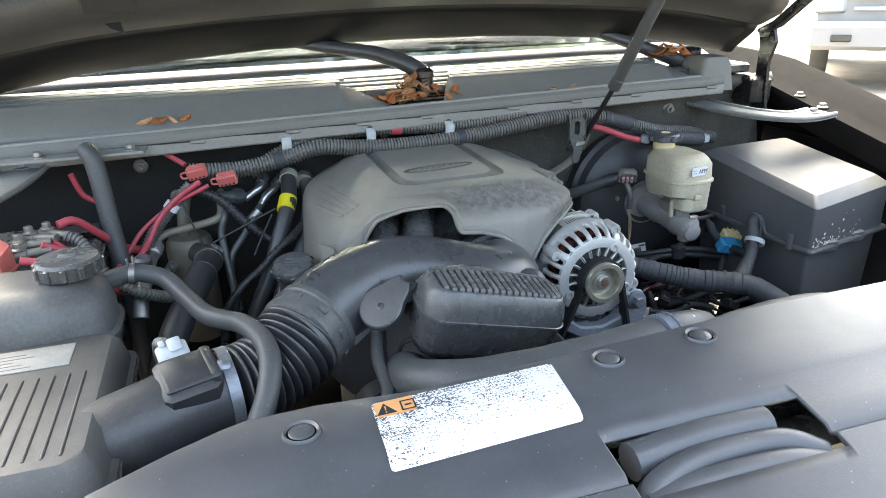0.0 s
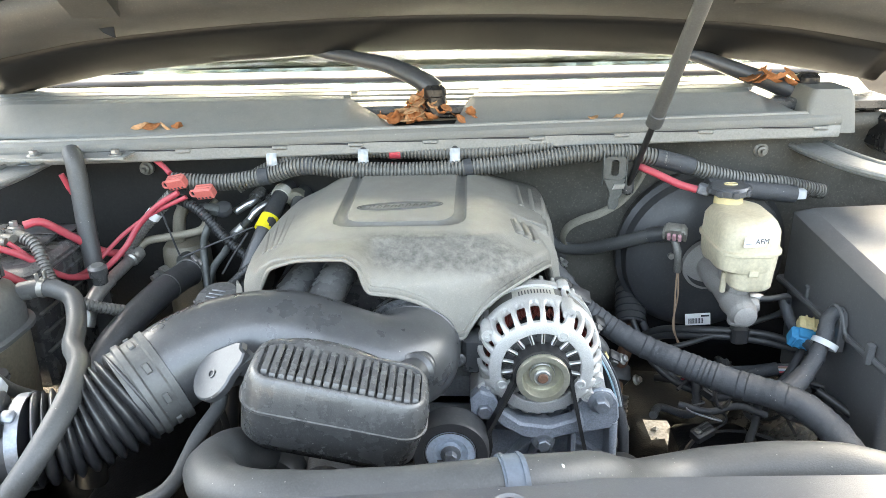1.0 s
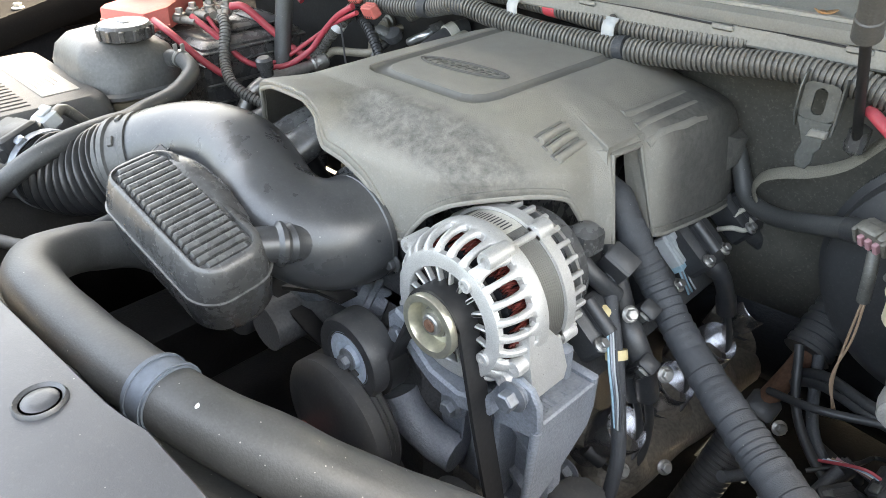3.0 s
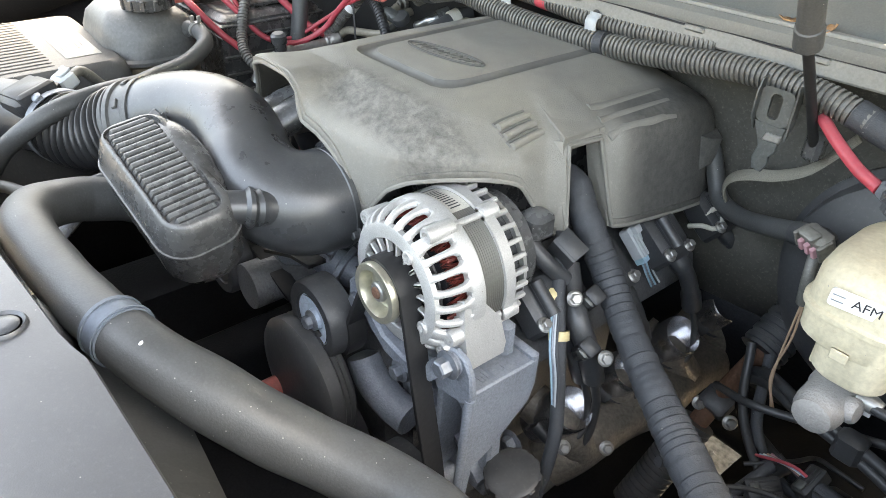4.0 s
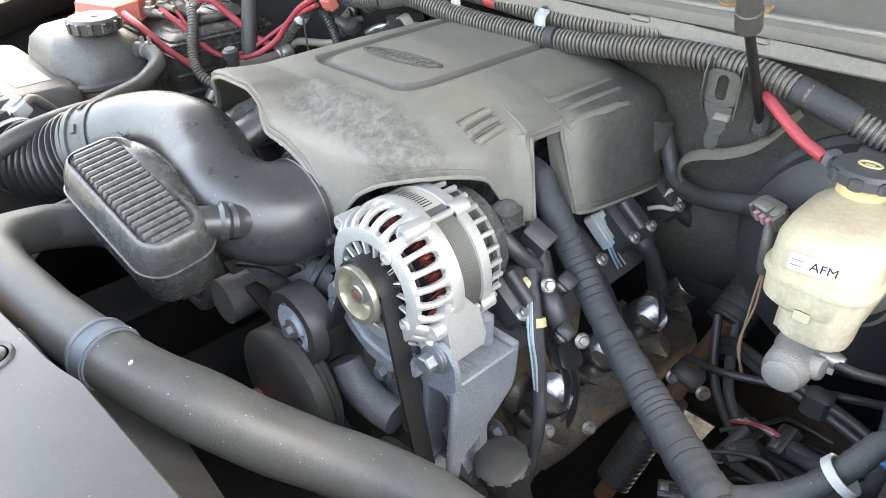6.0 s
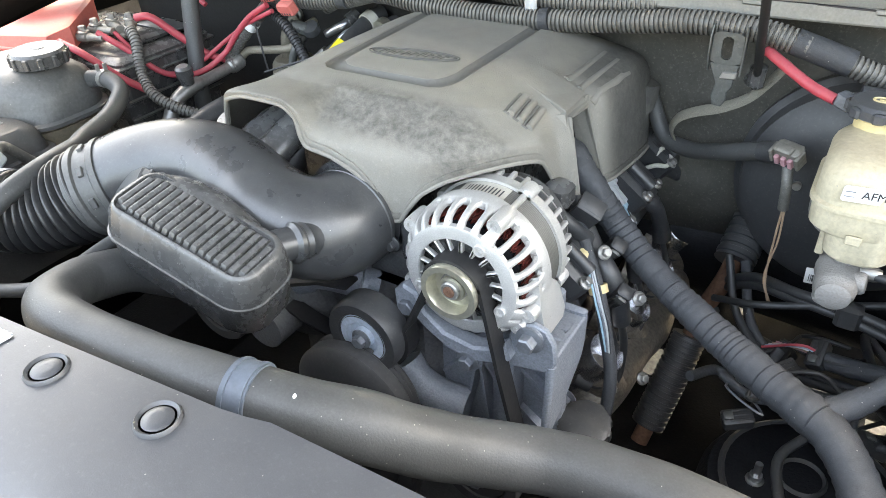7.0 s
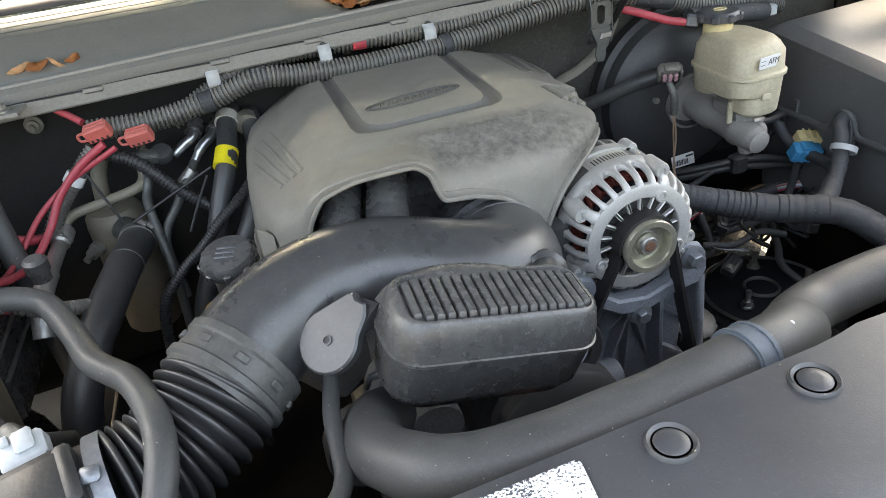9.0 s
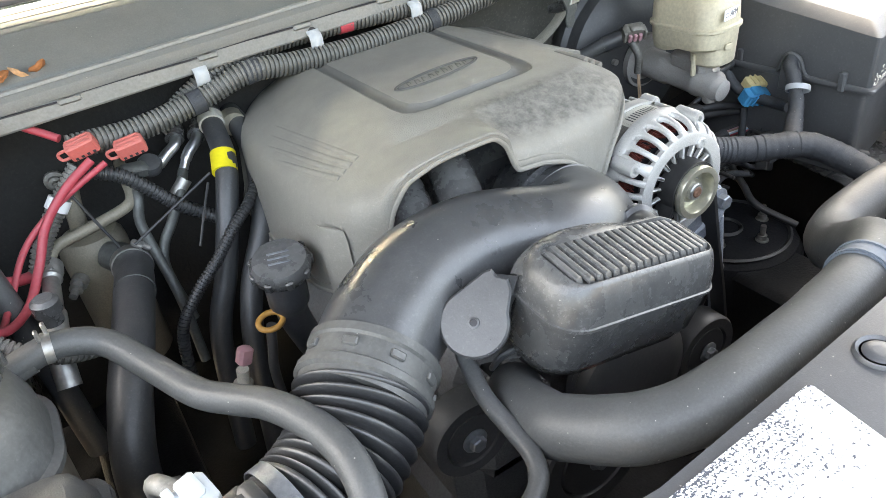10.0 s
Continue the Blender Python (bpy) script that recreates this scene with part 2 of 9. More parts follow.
M = {
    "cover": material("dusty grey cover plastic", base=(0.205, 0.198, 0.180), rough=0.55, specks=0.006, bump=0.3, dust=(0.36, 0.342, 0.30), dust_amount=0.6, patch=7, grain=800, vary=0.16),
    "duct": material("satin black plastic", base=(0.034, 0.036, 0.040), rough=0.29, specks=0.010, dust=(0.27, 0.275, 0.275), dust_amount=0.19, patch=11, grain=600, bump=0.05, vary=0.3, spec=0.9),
    # first zone: rubbed front band; second: right side, darker towards the rear
    "cover_shell": material("dusty grey cover plastic, rubbed front, darker right side", base=(0.205, 0.198, 0.180), rough=0.52, specks=0.010, bump=0.35, dust=(0.365, 0.348, 0.305), dust_amount=0.62, patch=7, grain=800, vary=0.2, worn=(((1, 0.935, 0.912), (1, 0.856, 0.876), (0, 0.25, 0.33), (0, 0.56, 0.47)), ((0, 0.484, 0.512), (1, 1.075, 1.13)))),
    "hood_dark": material("black hood flange paint", (0.007, 0.007, 0.007), 0.4, dust=DUST, dust_amount=0.03, patch=8, grain=500, bump=0.05, spec=0.25),
    "pale_blue": material("pale blue plug", (0.34, 0.52, 0.62), 0.5, vary=0.15, patch=60),
    "can": material("dull grey can", (0.20, 0.192, 0.172), 0.45, 0.25, vary=0.4, patch=34, dust=(0.30, 0.285, 0.25), dust_amount=0.45, bump=0.3),
    "faded": material("faded pale paper", (0.40, 0.40, 0.38), 0.6, vary=0.3, patch=60, grain=1200, dust=(0.2, 0.19, 0.17), dust_amount=0.15),
    "tan_can": material("tan dusty can paint", (0.20, 0.180, 0.140), 0.5, 0.1, vary=0.3, patch=30, grain=500, dust=(0.33, 0.30, 0.24), dust_amount=0.4, bump=0.2),
    "data": material("greyish data sticker", (0.52, 0.50, 0.44), 0.5, vary=0.25, patch=120, grain=1200),
    "amber": material("amber plastic", (0.46, 0.24, 0.06), 0.4, vary=0.15, patch=60),
    "tower": material("galvanised brace", (0.25, 0.26, 0.255), 0.48, 0.3, vary=0.25, patch=25, dust=(0.3, 0.29, 0.27), dust_amount=0.4),
    "idler_hub": material("pale blue-grey pressed hub", (0.52, 0.60, 0.70), 0.42, 0.1, vary=0.2, patch=40, dust=(0.5, 0.55, 0.6), dust_amount=0.2),
    "clip_blue": material("blue-grey plastic clip", (0.13, 0.155, 0.19), 0.5, vary=0.15, patch=40),
    "tan_wire": material("tan wire", (0.36, 0.25, 0.17), 0.5, vary=0.1, patch=60),
    "plate": material("dark phosphated steel", (0.085, 0.092, 0.09), 0.45, 0.4, vary=0.3, patch=35, dust=(0.3, 0.3, 0.28), dust_amount=0.3, bump=0.3),
    "braid": material("dusty braided strap", (0.24, 0.225, 0.185), 0.7, 0.2, vary=0.35, grain=900, bump=0.6, dust=(0.34, 0.32, 0.27), dust_amount=0.3),
    "fuse_lid": material("black fuse box plastic", (0.085, 0.088, 0.092), 0.4, dust=(0.30, 0.30, 0.30), dust_amount=0.22, patch=6, grain=900, bump=0.1, vary=0.15, spec=0.6),
    "pink": material("pink plug insert", (0.48, 0.27, 0.30), 0.5, vary=0.1, patch=60),
    "tank_grey": material("grey cloudy tank plastic", (0.085, 0.087, 0.086), 0.38, vary=0.3, patch=16, dust=(0.27, 0.265, 0.25), dust_amount=0.24, bump=0.06, specks=0.004),
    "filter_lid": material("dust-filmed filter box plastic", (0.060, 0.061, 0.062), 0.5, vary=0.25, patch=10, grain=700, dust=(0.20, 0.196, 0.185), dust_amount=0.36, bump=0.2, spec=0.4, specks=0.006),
    "emblem": material("emblem lines in shade colour", (0.10, 0.098, 0.09), 0.6, vary=0.2, patch=60),
    # darker than the cover, to paint the shade in its recesses
    "groove": material("dark tone for recess shade and print", (0.14, 0.137, 0.128), 0.6, dust=DUST, dust_amount=0.3, patch=20, grain=800),
    "box": material("moulded black plastic", base=(0.024, 0.025, 0.027), rough=0.25, specks=0.014, dust=(0.33, 0.33, 0.325), dust_amount=0.37, patch=16, grain=800, vary=0.35, spec=0.75),
    "bellows": material("black rubber bellows", (0.020, 0.021, 0.024), 0.34, dust=(0.27, 0.27, 0.265), dust_amount=0.16, patch=18, grain=600, vary=0.3, spec=0.8),
    "hose": material("dusty black rubber", base=(0.058, 0.06, 0.06), rough=0.46, specks=0.012, dust=(0.20, 0.208, 0.215), dust_amount=0.21, patch=9, grain=500, vary=0.25, spec=0.6),
    "hose_dark": material("black rubber hose", (0.026, 0.029, 0.035), 0.4, dust=DUST, dust_amount=0.16, patch=15, grain=500, vary=0.25, spec=0.7),
    "conduit": material("split loom plastic", (0.050, 0.050, 0.048), 0.42, dust=(0.36, 0.35, 0.32), dust_amount=0.6, patch=30, vary=0.2),
    "tape": material("black cloth tape", base=(0.036, 0.040, 0.047), rough=0.55, specks=0.012, dust=(0.24, 0.245, 0.25), dust_amount=0.17, patch=30, grain=1100, bump=0.4, vary=0.3),
    "shroud": material("grey radiator cover plastic", base=(0.056, 0.060, 0.068), rough=0.34, specks=0.008, dust=(0.25, 0.255, 0.265), dust_amount=0.16, patch=4, grain=1000, bump=0.1, vary=0.18, spec=0.82),
    "cowl": material("weathered cowl plastic", (0.155, 0.16, 0.152), 0.55, dust=(0.27, 0.265, 0.24), dust_amount=0.35, patch=9, grain=600, vary=0.18, specks=0.004),
    "rail": material("grey painted cowl rail", (0.24, 0.245, 0.235), 0.48, dust=(0.3, 0.295, 0.27), dust_amount=0.5, patch=18, grain=320, vary=0.22, bump=0.2),
    "felt_dark": material("black firewall mat", (0.016, 0.016, 0.016), 0.85, dust=DUST, dust_amount=0.06, patch=7, grain=200, bump=0.4, vary=0.25),
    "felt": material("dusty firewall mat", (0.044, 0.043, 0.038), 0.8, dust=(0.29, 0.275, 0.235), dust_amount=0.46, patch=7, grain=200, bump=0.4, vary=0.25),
    "paint": material("black body paint", (0.012, 0.012, 0.013), 0.25, dust=(0.2, 0.195, 0.18), dust_amount=0.07, patch=8, grain=600, bump=0.03),
    # specular is off, which takes the sky's reflection out of the paint
    "fender_top": material("black fender paint without sky reflection", (0.014, 0.014, 0.015), 0.55, dust=(0.12, 0.118, 0.112), dust_amount=0.07, patch=8, grain=500, bump=0.08, spec=0.0),
    "hood": material("dusty hood frame paint", (0.045, 0.044, 0.041), 0.45, dust=(0.20, 0.19, 0.17), dust_amount=0.24, patch=9, grain=500, bump=0.06, vary=0.2, spec=0.4),
    "pad": material("black hood pad", (0.012, 0.012, 0.012), 0.9, bump=0.4),
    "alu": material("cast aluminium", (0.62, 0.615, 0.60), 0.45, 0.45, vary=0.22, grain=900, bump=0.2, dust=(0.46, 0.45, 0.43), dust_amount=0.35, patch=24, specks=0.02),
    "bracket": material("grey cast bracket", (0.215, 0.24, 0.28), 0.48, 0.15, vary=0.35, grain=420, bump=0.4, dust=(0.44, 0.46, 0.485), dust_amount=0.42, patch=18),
    "iron": material("dark cast iron", (0.13, 0.135, 0.145), 0.6, 0.3, vary=0.35, grain=300, bump=0.5, dust=(0.2, 0.195, 0.18), dust_amount=0.4),
    "stator": material("laminated stator steel", (0.17, 0.165, 0.15), 0.5, 0.5, grain=1500, bump=0.3, vary=0.3, patch=40),
    "copper": material("varnished copper wire", (0.15, 0.030, 0.024), 0.32, 0.3, vary=0.6, grain=900),
    "zinc": material("yellow zinc plated steel", (0.56, 0.54, 0.44), 0.32, 0.75, vary=0.15, patch=50),
    "grime": material("road-grimed black metal", (0.012, 0.013, 0.016), 0.5, 0.1, vary=0.5, patch=12, grain=260, bump=0.5, dust=(0.07, 0.072, 0.073), dust_amount=0.25, spec=0.3),
    # near-black tone puts the deep bay's shade into the colour
    "pan": material("grimy black with deep-bay shade", (0.010, 0.011, 0.014), 0.6, vary=0.5, patch=10, grain=240, bump=0.5, dust=(0.045, 0.047, 0.05), dust_amount=0.2, spec=0.2),
    "peg": material("dull red plastic", (0.40, 0.085, 0.07), 0.55, vary=0.25, patch=60, dust=(0.3, 0.18, 0.16), dust_amount=0.35),
    "steel": material("bright steel", (0.55, 0.56, 0.57), 0.3, 0.9, vary=0.1, patch=60),
    "tubing": material("dull aluminium tubing", (0.40, 0.395, 0.38), 0.38, 0.7, vary=0.2, patch=40, dust=DUST, dust_amount=0.3),
    "rust": material("rusty steel", (0.16, 0.085, 0.055), 0.8, 0.2, vary=0.35, patch=30, bump=0.5),
    "belt": material("ribbed black belt", (0.02, 0.02, 0.021), 0.5, vary=0.2),
    "pulley": material("black pulley", (0.035, 0.037, 0.042), 0.42, dust=DUST, dust_amount=0.15),
    "cast": material("dull grey casting", (0.33, 0.318, 0.305), 0.55, 0.15, vary=0.2, grain=500, bump=0.5, dust=(0.36, 0.34, 0.31), dust_amount=0.4, patch=25),
    "hub": material("dull plated steel", (0.26, 0.28, 0.31), 0.42, 0.6, vary=0.25, patch=60),
    "red": material("red cable", (0.50, 0.05, 0.075), 0.42, dust=(0.42, 0.25, 0.25), dust_amount=0.25, patch=30),
    "redbox": material("faded red plastic", (0.62, 0.13, 0.11), 0.55, vary=0.1, dust=(0.55, 0.3, 0.26), dust_amount=0.35),
    "tank": material("yellowed tank plastic", (0.62, 0.565, 0.425), 0.42, vary=0.2, patch=20, dust=(0.43, 0.34, 0.215), dust_amount=0.45, bump=0.06, specks=0.006),
    "tan_tank": material("brown coolant tank", (0.19, 0.165, 0.12), 0.35, vary=0.3, patch=26, dust=(0.34, 0.30, 0.22), dust_amount=0.35),
    "white": material("white plastic", (0.75, 0.76, 0.77), 0.5, vary=0.05),
    "paper": material("white printed sticker", (0.82, 0.82, 0.82), 0.4, vary=0.03),
    "print": material("black print", (0.03, 0.03, 0.035), 0.5),
    "orange": material("faded orange print", (0.80, 0.40, 0.16), 0.45, vary=0.15, patch=90, grain=900),
    "yellow": material("yellow tape tag", (0.85, 0.72, 0.03), 0.5, vary=0.08),
    "blue": material("blue plug", (0.05, 0.32, 0.6), 0.5),
    "cream": material("cream plug", (0.66, 0.55, 0.3), 0.5),
    "grey_plug": material("pale grey plug", (0.5, 0.53, 0.55), 0.5, vary=0.08),
    "wire": material("black wire", (0.022, 0.024, 0.028), 0.42, dust=DUST, dust_amount=0.12),
    "manifold": material("tan heat-stained iron", (0.17, 0.152, 0.13), 0.42, 0.45, vary=0.5, patch=30, bump=0.4, dust=(0.31, 0.28, 0.24), dust_amount=0.32),
    "shield": material("stainless heat shield", (0.66, 0.66, 0.68), 0.22, 0.95, vary=0.15, patch=18, bump=0.25),
    "leaf": material("dry brown leaf", (0.36, 0.14, 0.05), 0.7, vary=0.35, patch=40, bump=0.4),
    "leaf_pale": material("pale dry leaf", (0.46, 0.27, 0.14), 0.7, vary=0.4, patch=40, bump=0.4),
    "gravel": material("pale gravel", (0.16, 0.148, 0.128), 0.9, vary=0.6, patch=3, grain=70, bump=1.0),
    "truck": material("white truck paint", (0.35, 0.352, 0.355), 0.4, vary=0.08, patch=3),
    "sky_glare": material("pale tone for windscreen glare", (0.55, 0.56, 0.55), 0.5, vary=0.08, patch=6),
    "tyre": material("dusty tyre", (0.06, 0.058, 0.05), 0.85, dust=DUST, dust_amount=0.4),
    "lamp_glass": material("grey lamp lens", (0.4, 0.42, 0.44), 0.2),
}
glass = bpy.data.materials.new("windscreen glass")
glass.use_nodes = True
gp = glass.node_tree.nodes["Principled BSDF"]
gp.inputs["Base Color"].default_value = (0.72, 0.9, 0.82, 1)
gp.inputs["Roughness"].default_value, gp.inputs["Transmission Weight"].default_value, gp.inputs["IOR"].default_value = 0.02, 1.0, 1.45
M["glass"] = glass


def speckled():
    """White sticker whose print has flaked away in patches."""
    m = bpy.data.materials.new("worn sticker")
    m.use_nodes = True
    nt = m.node_tree
    p = nt.nodes["Principled BSDF"]
    p.inputs["Roughness"].default_value = 0.4
    co = nt.nodes.new("ShaderNodeTexCoord")
    a, b = nt.nodes.new("ShaderNodeTexNoise"), nt.nodes.new("ShaderNodeTexNoise")
    a.inputs["Scale"].default_value, a.inputs["Detail"].default_value = 620.0, 5
    b.inputs["Scale"].default_value, b.inputs["Detail"].default_value = 55.0, 4
    sep = nt.nodes.new("ShaderNodeSeparateXYZ")
    rows = nt.nodes.new("ShaderNodeMapping")
    rows.inputs["Scale"].default_value = (0.85, 1.0, 1.0)
    nt.links.new(co.outputs["Object"], rows.inputs[0])
    nt.links.new(rows.outputs[0], a.inputs["Vector"])
    nt.links.new(co.outputs["Object"], b.inputs["Vector"])
    nt.links.new(co.outputs["Object"], sep.inputs[0])
    # flaking gathers towards the rear edge and the worn end
    sx, sy, s1 = (nt.nodes.new("ShaderNodeMath") for _ in range(3))
    sy.operation = sx.operation = s1.operation = "MULTIPLY_ADD"
    nt.links.new(sep.outputs[1], sy.inputs[0])
    sy.inputs[1].default_value, sy.inputs[2].default_value = 5.2, -2.66
    nt.links.new(sep.outputs[0], sx.inputs[0])
    sx.inputs[1].default_value = -1.75
    nt.links.new(sy.outputs[0], sx.inputs[2])
    nt.links.new(b.outputs["Fac"], s1.inputs[0])
    s1.inputs[1].default_value = 0.9
    nt.links.new(sx.outputs[0], s1.inputs[2])
    lines = nt.nodes.new("ShaderNodeMath")
    lines.operation = "MULTIPLY"
    lines.inputs[1].default_value = 2 * math.pi / 0.0052
    nt.links.new(sep.outputs[1], lines.inputs[0])
    wave = nt.nodes.new("ShaderNodeMath")
    wave.operation = "SINE"
    nt.links.new(lines.outputs[0], wave.inputs[0])
    typed = nt.nodes.new("ShaderNodeMath")
    typed.operation = "MULTIPLY_ADD"
    typed.inputs[1].default_value = 0.07
    nt.links.new(wave.outputs[0], typed.inputs[0])
    wide = nt.nodes.new("ShaderNodeMath")
    wide.operation = "MULTIPLY_ADD"
    wide.inputs[1].default_value, wide.inputs[2].default_value = 2.2, -0.6
    nt.links.new(a.outputs["Fac"], wide.inputs[0])
    nt.links.new(wide.outputs[0], typed.inputs[2])
    add = nt.nodes.new("ShaderNodeMath")
    add.operation = "ADD"
    nt.links.new(typed.outputs[0], add.inputs[0])
    ramp = nt.nodes.new("ShaderNodeMapRange")
    held = nt.nodes.new("ShaderNodeMath")
    held.operation = "MINIMUM"
    held.inputs[1].default_value = 0.17
    nt.links.new(s1.outputs[0], held.inputs[0])
    nt.links.new(held.outputs[0], add.inputs[1])
    ramp.inputs[1].default_value, ramp.inputs[2].default_value = 0.62, 0.70
    nt.links.new(add.outputs[0], ramp.inputs[0])
    mix = nt.nodes.new("ShaderNodeMix")
    mix.data_type = "RGBA"
    mix.inputs[6].default_value, mix.inputs[7].default_value = (0.85, 0.86, 0.87, 1), (0.075, 0.085, 0.11, 1)
    nt.links.new(ramp.outputs[0], mix.inputs[0])
    nt.links.new(mix.outputs[2], p.inputs["Base Color"])
    return m


STICKER = speckled()


# ---------------------------------------------------------------- geometry helpers
class Geo:
    def __init__(self):
        self.v, self.f = [], []

    def add(self, verts, faces):
        n = len(self.v)
        self.v += [tuple(p) for p in verts]
        self.f += [tuple(n + i for i in face) for face in faces]
        return self


def thing(name, label, category, group="", kind="", base=(0, 0, 0)):
    ob = new(name)
    ob.empty_display_size = 0.02
    ob.location = base
    return tagged(ob, label, category, group, kind)


def part(name, g, mat, parent=None, label="", sharp=38):
    me = bpy.data.meshes.new(name)
    me.from_pydata(g.v, [], g.f)
    bm = bmesh.new()
    bm.from_mesh(me)
    bmesh.ops.remove_doubles(bm, verts=bm.verts, dist=1e-6)
    bmesh.ops.recalc_face_normals(bm, faces=bm.faces)
    bm.to_mesh(me)
    bm.free()
    me.materials.append(M[mat] if isinstance(mat, str) else mat)
    me.polygons.foreach_set("use_smooth", [True] * len(me.polygons))
    me.set_sharp_from_angle(angle=radians(sharp))
    ob = new(name, me)
    if parent is not None:
        ob.parent = parent
        up = Matrix.Translation(parent.location)
        if parent.parent is not None:
            up = Matrix()
        ob.matrix_parent_inverse = up.inverted()
    return tagged(ob, label)


def solid(name, g, mat, label, category, group="", kind="", sharp=38):
    return tagged(part(name, g, mat, None, "", sharp), label, category, group, kind)


def basis(origin, x, y, z):
    m = Matrix.Identity(4)
    for i, a in enumerate((x, y, z)):
        for j in range(3):
            m[j][i] = a[j]
    m.translation = origin
    return m


def front(x, y, z, turn=0.0):
    """Local x to the right, local y up, local z towards the front bumper."""
    return Matrix.Translation((x, y, z)) @ pose(0, 0, 0, 90, 0, 0) @ pose(0, 0, 0, 0, 0, turn)


def facing(origin, way, up=(0, 0, 1)):
    """Local z along way."""
    w = Vector(way).normalized()
    r = Vector(up).cross(w)
    r = Vector((1, 0, 0)) if r.length < 1e-4 else r.normalized()
    return basis(origin, r, w.cross(r), w)


def curve(ctrl, step=0.006):
    """A smooth line through the control points, in even steps."""
    c = [Vector(p) for p in ctrl]
    c = [2 * c[0] - c[1]] + c + [2 * c[-1] - c[-2]]
    fine = []
    for i in range(1, len(c) - 2):
        a, b, d, e = c[i - 1], c[i], c[i + 1], c[i + 2]
        n = max(6, int((d - b).length / step * 2))
        for k in range(n):
            t = k / n
            fine.append(0.5 * ((2 * b) + (d - a) * t + (2 * a - 5 * b + 4 * d - e) * t * t + (3 * b - a - 3 * d + e) * t**3))
    fine.append(c[-2])
    out, run = [fine[0]], 0.0
    for p, q in zip(fine, fine[1:]):
        run += (q - p).length
        if run >= step:
            out.append(q)
            run = 0.0
    if (out[-1] - fine[-1]).length > step * 0.3:
        out.append(fine[-1])
    return out


def tube(g, pts, radius, seg=14, cap=True, flat=1.0, up=None):
    """Skin along points. radius: a number or a function of the metres along it. flat: height over width."""
    pts = [Vector(p) for p in pts]
    run = 0.0
    tangent = (pts[1] - pts[0]).normalized()
    side = tangent.cross(Vector(up or (0, 0, 1)))
    if side.length < 1e-3:
        side = tangent.cross(Vector((0, 1, 0)))
    side.normalize()
    verts, faces = [], []
    for i, p in enumerate(pts):
        a, b = pts[max(0, i - 1)], pts[min(len(pts) - 1, i + 1)]
        tangent = (b - a).normalized()
        side = (side - tangent * side.dot(tangent)).normalized()
        top = side.cross(tangent)
        if i:
            run += (p - pts[i - 1]).length
        r = radius(run) if callable(radius) else radius
        for k in range(seg):
            an = 2 * math.pi * k / seg
            verts.append(p + side * (r * math.cos(an)) + top * (r * flat * math.sin(an)))
    n = len(pts)
    for i in range(n - 1):
        for k in range(seg):
            k2 = (k + 1) % seg
            faces.append((i * seg + k, i * seg + k2, (i + 1) * seg + k2, (i + 1) * seg + k))
    if cap:
        faces.append(tuple(range(seg)))
        faces.append(tuple((n - 1) * seg + k for k in range(seg)))
    return g.add(verts, faces)


def hose(ctrl, r, step=0.006, seg=14, flat=1.0):
    return tube(Geo(), curve(ctrl, step), r, seg, True, flat)


def ribbed(ctrl, r, pitch=0.004, depth=0.0012, seg=14):
    """Corrugated loom: square ribs with narrow valleys."""
    fine = curve(ctrl, pitch / 8)
    pts, rad, run = [], [], 0.0
    marks = ((0.0, 1), (0.52, 1), (0.60, 0), (0.92, 0))
    n, k = 0, 0
    for p, q in zip(fine, fine[1:]):
        step = (q - p).length
        while (n + marks[k][0]) * pitch <= run + step:
            f = ((n + marks[k][0]) * pitch - run) / step
            pts.append(p.lerp(q, max(0.0, f)))
            rad.append(r if marks[k][1] else r - depth)
            k += 1
            if k == 4:
                k, n = 0, n + 1
        run += step
    total = [0.0]
    for p, q in zip(pts, pts[1:]):
        total.append(total[-1] + (q - p).length)
    where = iter(rad)
    return tube(Geo(), pts, lambda s: next(where), seg)


def lathe(g, m, profile, seg=32, closed=False):
    """Turn a profile of (radius, height) about the local z of m."""
    verts, faces = [], []
    for r, h in profile:
        for k in range(seg):
            an = 2 * math.pi * k / seg
            verts.append(m @ Vector((r * math.cos(an), r * math.sin(an), h)))
    n = len(profile)
    for i in range(n - 1 + closed):
        j = (i + 1) % n
        for k in range(seg):
            k2 = (k + 1) % seg
            faces.append((i * seg + k, i * seg + k2, j * seg + k2, j * seg + k))
    if not closed:
        faces += [tuple(range(seg)), tuple((n - 1) * seg + k for k in range(seg))]
    return g.add(verts, faces)


def prism(g, m, poly, depth, bev=0.0, draft=0.0):
    """A flat outline pushed out along local z, with a chamfered top."""
    n = len(poly)
    area = sum(poly[i][0] * poly[(i + 1) % n][1] - poly[(i + 1) % n][0] * poly[i][1] for i in range(n))
    sgn = 1 if area > 0 else -1

    def inset(d):
        out = []
        for i in range(n):
            a, b, c = (Vector(poly[j]) for j in ((i - 1) % n, i, (i + 1) % n))
            e1, e2 = (b - a).normalized(), (c - b).normalized()
            n1, n2 = Vector((-e1.y, e1.x)) * sgn, Vector((-e2.y, e2.x)) * sgn
            w = n1 + n2
            k = d / max(0.35, w.dot(n1)) if w.length > 1e-6 else 0
            out.append(b + w * k)
        return out

    rings = [(inset(0), 0.0), (inset(draft), depth - bev)]
    if bev:
        rings.append((inset(draft + bev), depth))
    verts = [m @ Vector((p[0], p[1], h)) for ring, h in rings for p in ring]
    faces = [tuple(range(n)), tuple((len(rings) - 1) * n + k for k in range(n))]
    for i in range(len(rings) - 1):
        faces += [(i * n + k, i * n + (k + 1) % n, (i + 1) * n + (k + 1) % n, (i + 1) * n + k) for k in range(n)]
    return g.add(verts, faces)


